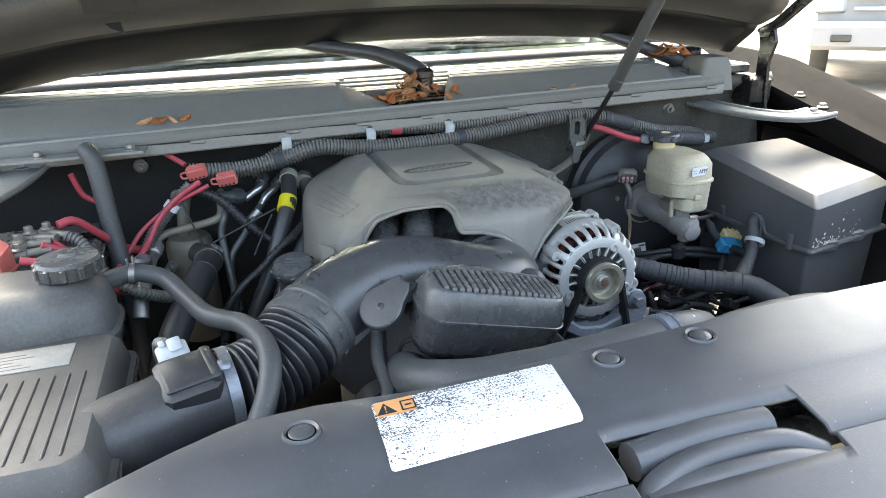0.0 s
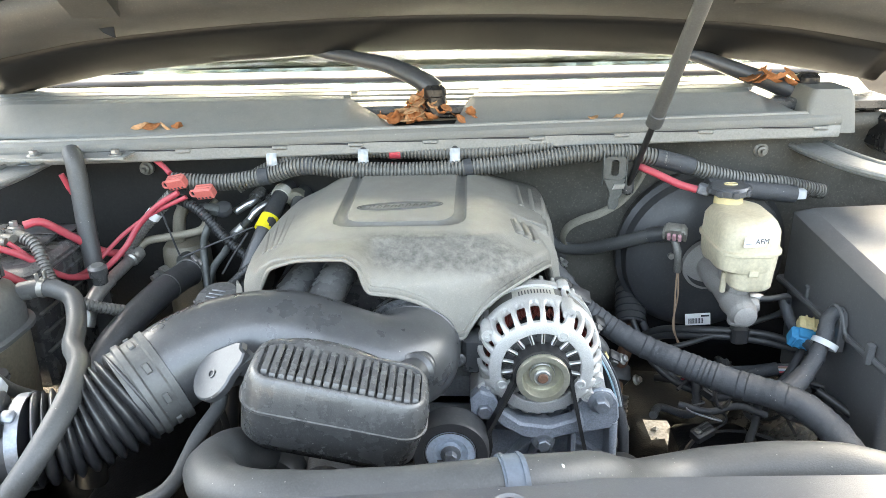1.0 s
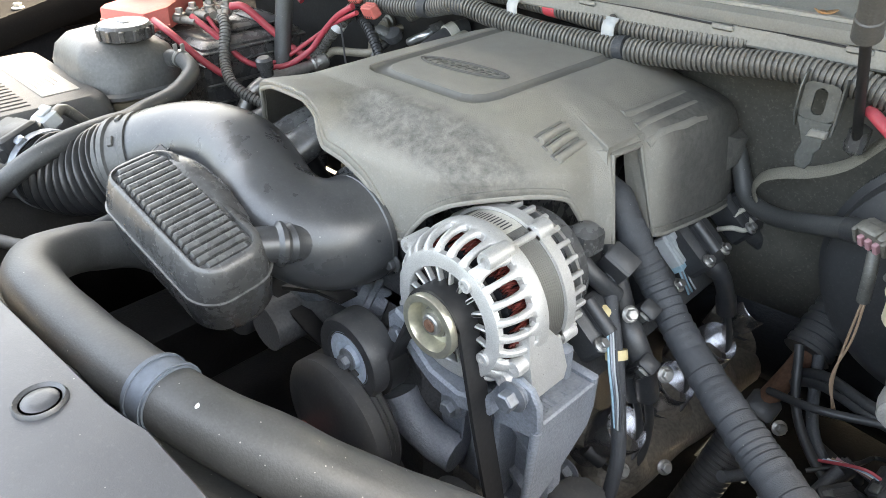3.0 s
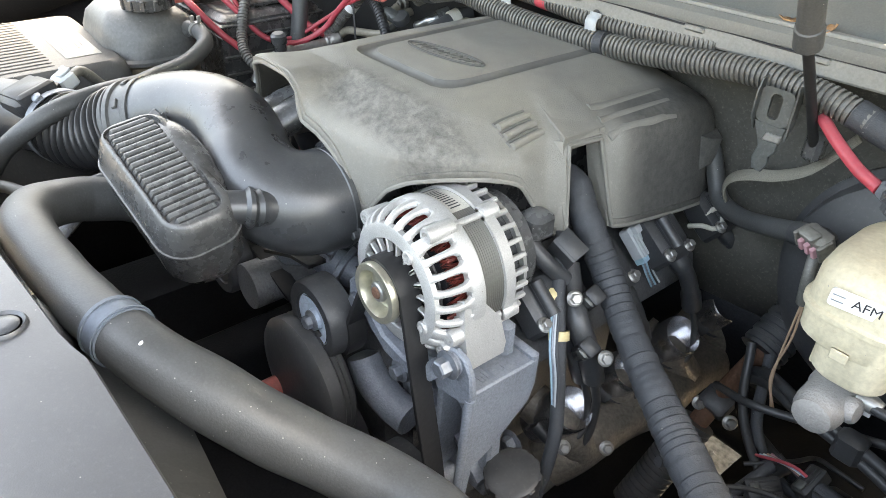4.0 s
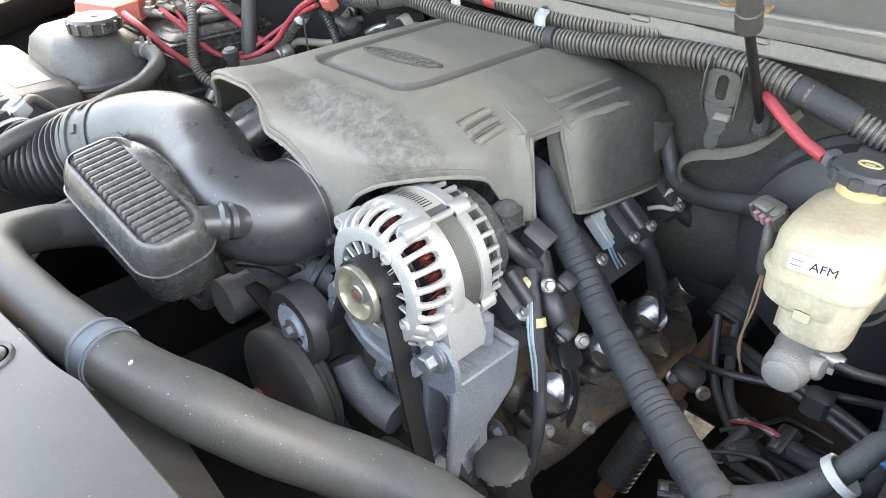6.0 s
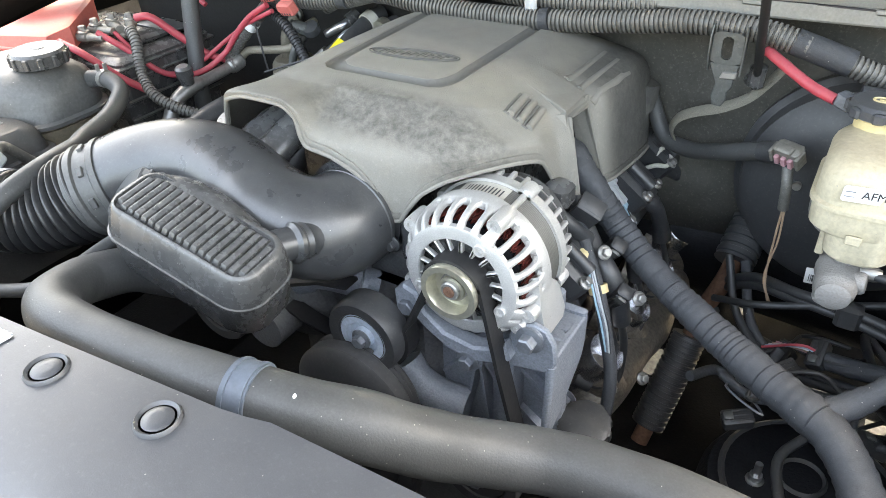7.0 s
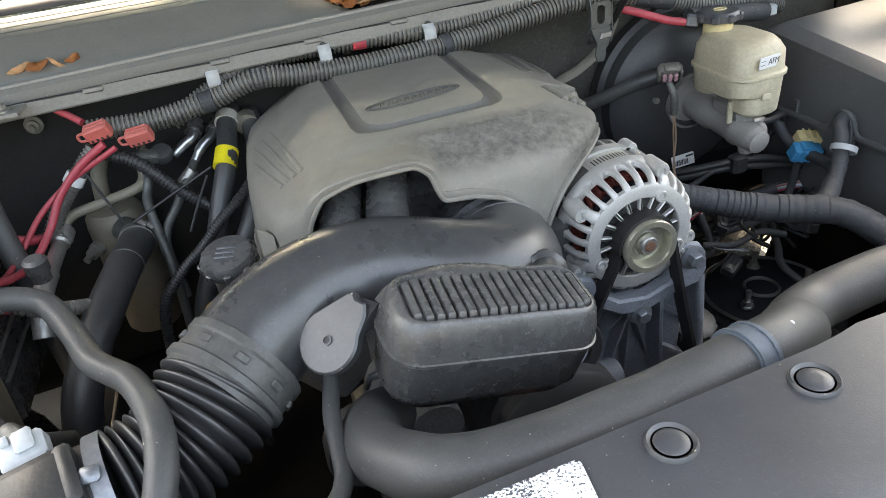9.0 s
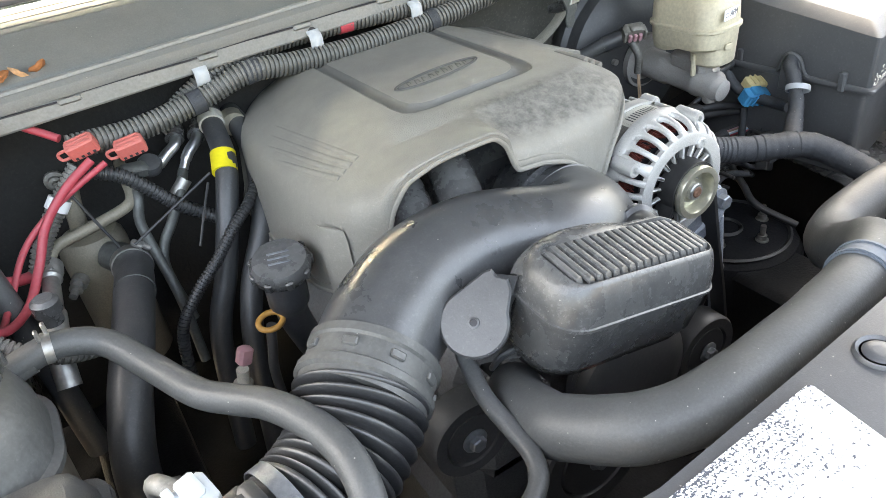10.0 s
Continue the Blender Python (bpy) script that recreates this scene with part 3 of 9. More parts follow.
def rounded(w, h, r, n=4):
    """A rounded rectangle round the origin."""
    out = []
    for cx, cy, a0 in ((w / 2 - r, h / 2 - r, 0), (-w / 2 + r, h / 2 - r, 90), (-w / 2 + r, -h / 2 + r, 180), (w / 2 - r, -h / 2 + r, 270)):
        for k in range(n + 1):
            an = radians(a0 + 90 * k / n)
            out.append((cx + r * math.cos(an), cy + r * math.sin(an)))
    return out


def disc(r, n=16):
    return [(r * math.cos(2 * math.pi * k / n), r * math.sin(2 * math.pi * k / n)) for k in range(n)]


def block(g, m, size, bev=0.003, r=None):
    """A box centred on m, with chamfered edges all round."""
    x, y, z = (s / 2 for s in size)
    b = min(bev, x * 0.9, y * 0.9, z * 0.9)
    rings = []
    for px, py, pz in ((x - b, y - b, -z), (x, y, -z + b), (x, y, z - b), (x - b, y - b, z)):
        rings.append([(px - b, -py, pz), (px, -py + b, pz), (px, py - b, pz), (px - b, py, pz), (-px + b, py, pz), (-px, py - b, pz), (-px, -py + b, pz), (-px + b, -py, pz)])
    verts = [m @ Vector(p) for ring in rings for p in ring]
    faces = [tuple(range(8)), tuple(range(24, 32))]
    for i in range(3):
        faces += [(i * 8 + k, i * 8 + (k + 1) % 8, (i + 1) * 8 + (k + 1) % 8, (i + 1) * 8 + k) for k in range(8)]
    return g.add(verts, faces)


def loft(g, rings, cap0=True, cap1=True):
    n = len(rings[0])
    verts = [p for ring in rings for p in ring]
    faces = []
    for i in range(len(rings) - 1):
        faces += [(i * n + k, i * n + (k + 1) % n, (i + 1) * n + (k + 1) % n, (i + 1) * n + k) for k in range(n)]
    if cap0:
        faces.append(tuple(range(n)))
    if cap1:
        faces.append(tuple((len(rings) - 1) * n + k for k in range(n)))
    return g.add(verts, faces)


def bolt(g, m, r=0.007, h=0.007, washer=True):
    """Hexagon head on a flange."""
    if washer:
        lathe(g, m, [(r * 1.55, 0), (r * 1.55, 0.0015), (r * 1.2, 0.003)], 20)
    prism(g, m @ Matrix.Translation((0, 0, 0.002)), [(r * math.cos(radians(60 * k)), r * math.sin(radians(60 * k))) for k in range(6)], h, r * 0.15)
    return g


def sheet(g, xs, ys, height, thick=0.003, hole=None):
    """A panel over a grid of x and y, with a skirt of thickness."""
    nx, ny = len(xs), len(ys)
    verts = [(x, y, height(x, y)) for x in xs for y in ys]
    faces = []
    for i in range(nx - 1):
        for j in range(ny - 1):
            cx, cy = (xs[i] + xs[i + 1]) / 2, (ys[j] + ys[j + 1]) / 2
            if hole and hole(cx, cy):
                continue
            faces.append((i * ny + j, (i + 1) * ny + j, (i + 1) * ny + j + 1, i * ny + j + 1))
    return g.add(verts, faces)


def thicken(ob, t, offset=-1):
    s = ob.modifiers.new("thickness", "SOLIDIFY")
    s.thickness, s.offset = t, offset
    return ob


def lerp(a, b, t):
    return a + (b - a) * t


def steps(x, table):
    """Straight lines between (x, y) pairs."""
    for (a, va), (b, vb) in zip(table, table[1:]):
        if x <= b:
            return lerp(va, vb, max(0.0, (x - a) / (b - a)))
    return table[-1][1]


# ---------------------------------------------------------------- setting
def build_ground():
    g = Geo()
    n = 40
    rings = [0.0, 0.6, 1.2, 2, 3, 5, 8, 14, 30, 80, 250, 900]
    verts, faces = [(0.4, 1.0, 0.0)], []
    for r in rings[1:]:
        for k in range(n):
            an = 2 * math.pi * k / n
            verts.append((0.4 + r * math.cos(an), 1.0 + r * math.sin(an), 0.0))
    faces += [(0, 1 + k, 1 + (k + 1) % n) for k in range(n)]
    for i in range(len(rings) - 2):
        faces += [(1 + i * n + k, 1 + i * n + (k + 1) % n, 1 + (i + 1) * n + (k + 1) % n, 1 + (i + 1) * n + k) for k in range(n)]
    g.add(verts, faces)
    solid("ground", g, "gravel", "pale gravel yard around and under the car", "ground", kind="structure")
    # loose stones under the open bay
    rnd = random.Random(5)
    s = Geo()
    for _ in range(2600):
        x, y = rnd.uniform(-0.9, 1.9), rnd.uniform(0.4, 3.2)
        r = rnd.uniform(0.006, 0.017)
        v = []
        for p in ((1, 0, 0), (-1, 0, 0), (0, 1, 0), (0, -1, 0), (0, 0, 1), (0, 0, -1)):
            k = r * rnd.uniform(0.6, 1.2)
            v.append((x + p[0] * k, y + p[1] * k, r * 0.4 + p[2] * k * 0.8))
        s.add(v, [(0, 2, 4), (2, 1, 4), (1, 3, 4), (3, 0, 4), (2, 0, 5), (1, 2, 5), (3, 1, 5), (0, 3, 5)])
    solid("gravel", s, "gravel", "loose pale gravel stones on the yard", "gravel", kind="stuff", sharp=10)


def build_shell():
    """The sheet metal that closes the engine bay."""
    g = Geo()
    # the lowest points are a toe board added to block light from behind
    prof = [(1.235, 1.175), (1.262, 1.15), (1.268, 1.0), (1.275, 0.82), (1.30, 0.70), (1.34, 0.655), (1.42, 0.62), (1.66, 0.59)]
    m = len(prof)
    # the third piece is black to imitate shade low in the bay
    for name, xa, xb, mt, label in (("wall_firewall_1", -0.49, 0.44, "felt_dark", "black sound mat on the firewall"), ("wall_firewall_2", 0.44, 1.165, "felt", "dusty grey firewall behind the brake booster"), ("wall_firewall_3", 0.44, 1.165, "pan", "toe board added to block rear light, black for deep-bay shade")):
        g = Geo()
        xs = [lerp(xa, xb, i / 24) for i in range(25)]
        zs = {"felt_dark": prof, "felt": [prof[0], (1.255, 1.16), (1.262, 1.14), (1.266, 1.11), (1.270, 1.08), (1.268, 1.05), prof[2], (1.272, 0.90), prof[3]], "pan": [prof[3], (1.285, 0.76), *prof[4:]]}[mt]
        m = len(zs)
        swell = 0.0 if mt == "felt_dark" else 0.010
        g.add([(x, y + 0.012 * math.sin(9 * x + 3 * z) - swell * math.sin(17 * x + 1.5) * math.sin(21 * z) * (z > 0.7), z) for x in xs for y, z in zs], [(i * m + j, (i + 1) * m + j, (i + 1) * m + j + 1, i * m + j + 1) for i in range(24) for j in range(m - 1)])
        thicken(solid(name, g, mt, label, "firewall", kind="structure"), 0.02, 1)
    for x, y, z in ((-0.125, 1.262, 1.115), (-0.075, 1.262, 1.055), (0.9, 1.245, 1.135), (0.30, 1.262, 1.135)):
        g = Geo()
        lathe(g, front(x, y, z), [(0.012, -0.004), (0.012, 0.002), (0.008, 0.004), (0.008, 0.010), (0.004, 0.011), (0.004, 0.018)], 14)
        solid("firewall_stud", g, "can", "dull stud and nut on the firewall", "stud", "firewall studs")
    # inner fender walls, which also keep the lower bay dark
    for side, x0, x1, z1 in (("left", -0.50, -0.56, 1.02), ("right", 1.14, 1.22, 1.06)):
        g = Geo()
        ys = [lerp(0.42, 1.32, j / 12) for j in range(13)]
        zs = [0.35, 0.55, 0.75, 0.9, z1]
        g.add([(lerp(x0 + (0.12 if x0 < 0 else -0.12) * max(0, 0.75 - z), x1, (z - 0.35) / (z1 - 0.35)), y, z) for y in ys for z in zs],
              [(j * 5 + k, (j + 1) * 5 + k, (j + 1) * 5 + k + 1, j * 5 + k + 1) for j in range(12) for k in range(4)])
        thicken(solid("wall_inner_fender_" + side, g, "pan", "black inner fender panel of the engine bay", "inner fender", kind="structure"), 0.004, 0)
    # outer fenders with a raised inner lip
    for x0, sgn, label in ((1.17, 1, "black fender with a dusty inner lip"), (-0.53, -1, "black fender beside the battery")):
        th = thing("fender", label, "fender")
        g = Geo()
        prof = [(0.0, -0.05), (0.0, 0.0), (0.028, 0.002), (0.040, 0.008), (0.075, 0.030), (0.09, 0.034), (0.14, 0.02), (0.19, -0.05), (0.2, -0.3), (0.2, -0.55)]

        def rise(y):
            return 1.095 + 0.22 * (min(y, 1.35) - 0.96) + 0.05 * max(0.0, y - 1.35)

        ys = [lerp(0.35, 1.75, j / 14) for j in range(15)]
        n = len(prof)
        g.add([(x0 + sgn * u, y, rise(y) + w) for y in ys for u, w in prof],
              [(j * n + k, (j + 1) * n + k, (j + 1) * n + k + 1, j * n + k + 1) for j in range(14) for k in range(n - 1)])
        thicken(part("panel", g, "fender_top", th), 0.003)
        for y in (0.62, 0.83, 1.128, 1.192):
            b = Geo()
            bolt(b, Matrix.Translation((x0 + sgn * 0.015, y, rise(y) + 0.001)), 0.007)
            part("bolt", b, "tubing", th, "dull fender bolt")
    # wall in the radiator's place, added to keep the lower bay dark
    g = Geo()
    block(g, Matrix.Translation((0.42, 0.44, 0.62)), (1.5, 0.05, 0.72), 0.01)
    solid("wall_radiator_filler", g, "box", "black wall in the radiator's place, added to keep the bay dark", "radiator", kind="structure")


# ---------------------------------------------------------------- radiator cover
REAR = [(-0.12, 0.476), (-0.06, 0.508), (-0.005, 0.532), (0.06, 0.534), (0.16, 0.526), (0.30, 0.535), (0.49, 0.549), (0.52, 0.556), (0.8, 0.562), (1.12, 0.54)]


def cover_height(x, y):
    """Top of the radiator cover: flat shelf, crease, slope to the grille."""
    z = steps(y, [(0.20, 0.90), (0.235, 0.985), (0.30, 1.012), (0.366, 1.030), (0.372, 1.026), (0.378, 1.031), (0.43, 1.041), (0.45, 1.048), (0.56, 1.050)])
    return z + 0.002 * math.sin(3 * x)


def build_radiator_cover():
    th = thing("radiator_cover", "dusty grey plastic cover over the radiator with a worn sticker", "radiator cover", base=(0.4, 0.45, 1.0))
    g = Geo()
    cols = sorted({-0.12, -0.115, 0.281, 0.293, 0.465, 0.478, *[round(-0.10 + 0.02 * i, 3) for i in range(62)]})
    lows = [0.20, 0.22, 0.235, 0.26, 0.30, 0.34, 0.352, 0.366, 0.372, 0.378, 0.402, 0.412, 0.43, 0.44, 0.45]
    rows = len(lows) + 5
    verts = []
    for x in cols:
        edge = steps(x, REAR)
        for y in lows:
            verts.append((x, min(y, edge - 0.01 * (1 - (y - 0.2))), cover_height(x, y)))
        for k, (u, w) in enumerate(((0.4, 0), (0.8, 0), (1.0, -0.0015), (1.0, -0.006), (1.0, -0.022))):
            y = lerp(0.45, edge, u) + (0.002 if k > 2 else 0)
            verts.append((x, y, cover_height(x, y) + w))
    faces = []
    for i in range(len(cols) - 1):
        cx = (cols[i] + cols[i + 1]) / 2
        for j in range(rows - 1):
            if 0.281 < cx < 0.478 and j < len(lows) - 1 and 0.352 <= lows[j] and lows[j + 1] <= 0.412:
                continue
            faces.append((i * rows + j, (i + 1) * rows + j, (i + 1) * rows + j + 1, i * rows + j + 1))
    g.add(verts, faces)
    thicken(part("panel", g, "shroud", th), 0.004)
    # foam pads in the latch opening
    p = Geo()
    tube(p, curve([(0.285, 0.355, 1.006), (0.305, 0.370, 1.017), (0.345, 0.381, 1.023), (0.40, 0.384, 1.023), (0.44, 0.380, 1.021), (0.468, 0.366, 1.012)]), 0.0125, 14)
    part("seal", p, "shroud", th, "rounded grey foam seal")
    p = Geo()
    tube(p, curve([(0.300, 0.401, 1.022), (0.37, 0.405, 1.0255), (0.437, 0.404, 1.025)]), 0.0165, 14)
    part("seal", p, "shroud", th, "rounded grey foam seal")
    p = Geo()
    tube(p, curve([(0.292, 0.357, 1.012), (0.34, 0.362, 1.017), (0.42, 0.362, 1.017), (0.462, 0.357, 1.010)]), 0.0125, 14)
    part("seal", p, "shroud", th, "front lobe of the foam seal")
    # black block paints the shade inside the latch opening
    p = Geo()
    block(p, Matrix.Translation((0.38, 0.385, 0.975)), (0.21, 0.07, 0.03), 0.004)
    part("latch_well", p, "print", th, "black block painting the shade in the latch opening")
    # push pins
    for x, y in ((0.044, 0.496), (0.342, 0.512), (0.453, 0.520), (0.772, 0.532), (0.95, 0.52)):
        c = Geo()
        m = Matrix.Translation((x, y, cover_height(x, y)))
        lathe(c, m, [(0.0165, -0.002), (0.0165, 0.0008), (0.0150, 0.0030), (0.0125, 0.0008), (0.012, 0.0004)], 24)
        lathe(c, m, [(0.0112, 0.0), (0.0112, 0.0014), (0.0100, 0.0024), (0.004, 0.0027)], 24)
        pin = part("push_pin", c, "shroud", th, "round plastic push pin")
        # flat black ring paints the shaded gap round the pin
        c = Geo()
        lathe(c, m, [(0.0125, 0.0010), (0.0111, 0.0010)], 24)
        part("recess", c, "print", pin, "black ring painting the shaded gap round the pin")
    # worn sticker
    a, b, c_, d = (Vector(q) for q in ((0.107, 0.515), (0.105, 0.429), (0.276, 0.436), (0.286, 0.523)))

    def on(u, v, lift):
        q = a.lerp(d, u).lerp(b.lerp(c_, u), v)
        return (q.x, q.y, cover_height(q.x, q.y) + lift)

    s = Geo()
    nu, nv = 120, 60
    cut = 0.0045

    def bite(i, j):
        """Draws the corner points in, so that the corners are round."""
        u, v = i / nu, j / nv
        eu, ev = cut / 0.179, cut / 0.086
        du, dv = min(u, 1 - u) / eu, min(v, 1 - v) / ev
        if du < 1 and dv < 1:
            k = math.hypot(1 - du, 1 - dv)
            if k > 1:
                u += (1 if u < 0.5 else -1) * eu * (1 - du) * (1 - 1 / k)
                v += (1 if v < 0.5 else -1) * ev * (1 - dv) * (1 - 1 / k)
        return on(u, v, 0.0012)

    s.add([bite(i, j) for i in range(nu + 1) for j in range(nv + 1)], [(i * (nv + 1) + j, (i + 1) * (nv + 1) + j, (i + 1) * (nv + 1) + j + 1, i * (nv + 1) + j + 1) for i in range(nu) for j in range(nv)])
    label = part("sticker", s, STICKER, th, "white printed sticker worn to a speckle")
    o = Geo()
    o.add([on(u, v, 0.0018) for u, v in ((0.026, 0.012), (0.215, 0.012), (0.210, 0.27), (0.012, 0.27), (0.006, 0.06))], [(0, 1, 2, 3, 4)])
    part("orange_field", o, "orange", label, "orange warning field")
    t = Geo()
    t.add([on(u, v, 0.0022) for u, v in ((0.06, 0.05), (0.115, 0.24), (0.012, 0.24))], [(0, 1, 2)])
    part("warning_triangle", t, "print", label)
    t = Geo()
    t.add([on(u, v, 0.0024) for u, v in ((0.058, 0.11), (0.066, 0.11), (0.064, 0.18), (0.060, 0.18))], [(0, 1, 2, 3)])
    t.add([on(u, v, 0.0024) for u, v in ((0.058, 0.20), (0.066, 0.20), (0.066, 0.22), (0.058, 0.22))], [(0, 1, 2, 3)])
    part("exclamation_mark", t, "orange", label)
    t = Geo()
    for u0, v0, u1, v1 in ((0.145, 0.07, 0.21, 0.09), (0.145, 0.22, 0.21, 0.24), (0.14, 0.07, 0.148, 0.24), (0.207, 0.07, 0.215, 0.24), (0.16, 0.14, 0.195, 0.17)):
        t.add([on(u, v, 0.0022) for u, v in ((u0, v0), (u1, v0), (u1, v1), (u0, v1))], [(0, 1, 2, 3)])
    part("book_sign", t, "print", label)


# ---------------------------------------------------------------- engine cover
# Stations round the cover: edge of the top, shoulder, hem, and whether the corner is sharp.
COVER = [
    ((.178, .945, 1.098), (.142, .900, 1.078), (.140, .895, .985), 0), ((.192, .925, 1.106), (.165, .868, 1.092), (.166, .866, 1.040), 0), ((.203, .916, 1.111), (.178, .858, 1.106), (.178, .860, 1.078), 0),
    ((.216, .910, 1.114), (.196, .850, 1.117), (.193, .852, 1.104), 0), ((.240, .907, 1.116), (.228, .846, 1.123), (.226, .847, 1.116), 0), ((.275, .908, 1.117), (.281, .845, 1.124), (.280, .846, 1.117), 0),
    ((.296, .909, 1.117), (.300, .846, 1.113), (.296, .848, 1.104), 0), ((.304, .910, 1.117), (.305, .849, 1.100), (.301, .846, 1.088), 0), ((.313, .911, 1.117), (.312, .852, 1.092), (.308, .846, 1.075), 0),
    ((.338, .912, 1.117), (.338, .852, 1.087), (.338, .846, 1.071), 0), ((.366, .913, 1.117), (.368, .852, 1.086), (.369, .846, 1.060), 0), ((.386, .914, 1.117), (.390, .853, 1.086), (.391, .846, 1.042), 0),
    ((.398, .915, 1.117), (.402, .854, 1.086), (.402, .848, 1.022), 0), ((.408, .916, 1.117), (.411, .855, 1.086), (.409, .851, 1.011), 0), ((.418, .917, 1.117), (.421, .856, 1.087), (.417, .853, 1.012), 0),
    ((.428, .918, 1.117), (.432, .858, 1.087), (.426, .856, 1.027), 0), ((.440, .921, 1.1155), (.446, .863, 1.088), (.440, .861, 1.045), 0), ((.454, .928, 1.115), (.464, .874, 1.089), (.461, .872, 1.059), 0),
    ((.470, .941, 1.112), (.490, .896, 1.090), (.490, .896, 1.067), 0), ((.488, .960, 1.106), (.512, .924, 1.088), (.514, .925, 1.068), 0), ((.503, .983, 1.099), (.527, .955, 1.082), (.529, .955, 1.058), 0),
    ((.514, 1.000, 1.092), (.534, .984, 1.066), (.541, .988, 1.000), 1), ((.525, 1.013, 1.0905), (.545, 1.002, 1.060), (.553, 1.002, .998), 1),
    ((.526, 1.0150, 1.0905), (.5285, 1.0150, 1.088), (.531, 1.0150, 1.085), 1), ((.527, 1.068, 1.090), (.5295, 1.065, 1.086), (.532, 1.063, 1.081), 1),
    ((.526, 1.070, 1.090), (.541, 1.073, 1.068), (.556, 1.074, .984), 1), ((.502, 1.092, 1.098), (.546, 1.095, 1.083), (.560, 1.098, .979), 0), ((.482, 1.20, 1.100), (.545, 1.21, 1.085), (.560, 1.215, .960), 0),
    ((.462, 1.245, 1.098), (.535, 1.275, 1.070), (.540, 1.305, .944), 0), ((.40, 1.255, 1.104), (.42, 1.295, 1.080), (.44, 1.315, 1.0), 0), ((.33, 1.255, 1.105), (.33, 1.285, 1.085), (.33, 1.30, 1.03), 0),
    ((.23, 1.245, 1.102), (.190, 1.268, 1.075), (.17, 1.275, .99), 0), ((.188, 1.18, 1.096), (.137, 1.195, 1.070), (.122, 1.20, .968), 0), ((.172, 1.07, 1.092), (.126, 1.065, 1.072), (.115, 1.06, .965), 0),
    ((.170, .985, 1.092), (.130, .966, 1.072), (.120, .96, .968), 0)]


def closed_line(ctrl, n, sharp, pull=0.27):
    """A closed line through stations, round but at the sharp ones."""
    c = [Vector(p) for p in ctrl]
    out = []
    for i in range(len(c)):
        a, b, d, e = c[i - 1], c[i], c[(i + 1) % len(c)], c[(i + 2) % len(c)]
        t0 = (d - b) * 0.9 if sharp[i] else (d - a) * pull
        t1 = (d - b) * 0.9 if sharp[(i + 1) % len(c)] else (e - b) * pull
        for k in range(n):
            t = k / n
            out.append(b * (2 * t**3 - 3 * t * t + 1) + t0 * (t**3 - 2 * t * t + t) + d * (3 * t * t - 2 * t**3) + t1 * (t**3 - t * t))
    return out


def build_engine_cover():
    th = thing("engine_cover", "dusty grey plastic engine cover with moulded emblem", "engine cover", base=(0.34, 1.05, 1.0))
    n = 6
    sharp = [s[3] for s in COVER]
    top, knee, hem = (closed_line([s[k] for s in COVER], n, sharp) for k in range(3))
    mid = Vector((0.335, 1.075, 1.1225))
    outline = [Vector(q) for q in ((0.244, 1.205), (0.247, 0.972), (0.250, 0.956), (0.260, 0.947), (0.274, 0.944), (0.398, 0.946), (0.411, 0.951), (0.418, 0.962), (0.421, 0.978), (0.4235, 1.205))]
    heart = Vector((0.335, 1.075))

    def groove_line(p, inset):
        """Where the way from the middle to p meets the groove's outline, drawn in by inset."""
        d = Vector((p.x, p.y)) - heart
        best = None
        for a, b in zip(outline, outline[1:] + outline[:1]):
            e = b - a
            det = d.x * -e.y + e.x * d.y
            if abs(det) < 1e-9:
                continue
            w = a - heart
            t, u = (w.x * -e.y + e.x * w.y) / det, (d.x * w.y - d.y * w.x) / det
            if t > 0 and -1e-6 <= u <= 1 + 1e-6 and (best is None or t < best):
                best = t
        q = heart + d * best
        k = Vector((q.x - heart.x, q.y - heart.y))
        return Vector((q.x - inset * max(-1, min(1, k.x / 0.075)), q.y - inset * max(-1, min(1, k.y / 0.11)), 1.1205))

    rim = [groove_line(p, 0.0) for p in top]
    rings = [rim]
    for f in (0.03, 0.25, 0.5, 0.75, 0.93):
        ring = []
        for p, q in zip(top, rim):
            v = q.lerp(p, f)
            v.z = lerp(q.z, p.z, f ** 2.0)
            ring.append(v)
        rings.append(ring)
    for f in (1.0, 1.06, 1.3, 1.55, 1.72, 1.86, 1.97, 2.08, 2.2, 2.4, 2.7, 2.8, 2.81, 3.0):
        ring = []
        for p, k, q in zip(top, knee, hem):
            fall = (q - k).length
            lip = max(0.0, 1 - 0.0085 / max(fall, 0.002))
            if f <= 1.72:
                v = p.lerp(k, f - 1)
            elif f < 2.2:
                u = (f - 1.72) / 0.48
                a, b = p.lerp(k, 0.72), k.lerp(q, 0.30)
                v = a.lerp(k, u).lerp(k.lerp(b, u), u)
            elif f < 2.8:
                v = k.lerp(q, lerp(0.30, max(0.31, lip), (f - 2.2) / 0.6))
            else:
                v = k.lerp(q, max(0.32, lip) if f < 2.9 else 1.0)
            if f in (2.81, 3.0):
                v = v + Vector((v.x - mid.x, v.y - mid.y, 0.0)).normalized() * 0.0022
            ring.append(v)
        rings.append(ring)
    shell = part("shell", loft(Geo(), rings, False, False), "cover_shell", th, sharp=24)
    skin = BVHTree.FromPolygons([tuple(v.co) for v in shell.data.vertices], [tuple(f.vertices) for f in shell.data.polygons])
    thicken(shell, 0.004)

    def drop(x, y, lift=0.0):
        """The point of the shell below or above x, y."""
        hit = skin.ray_cast(Vector((x, y, 1.3)), Vector((0, 0, -1)))
        if hit[0] is None:
            return Vector((x, y, 1.10))
        return hit[0] + hit[1] * (lift if hit[1].z > 0 else -lift)

    e = Geo()
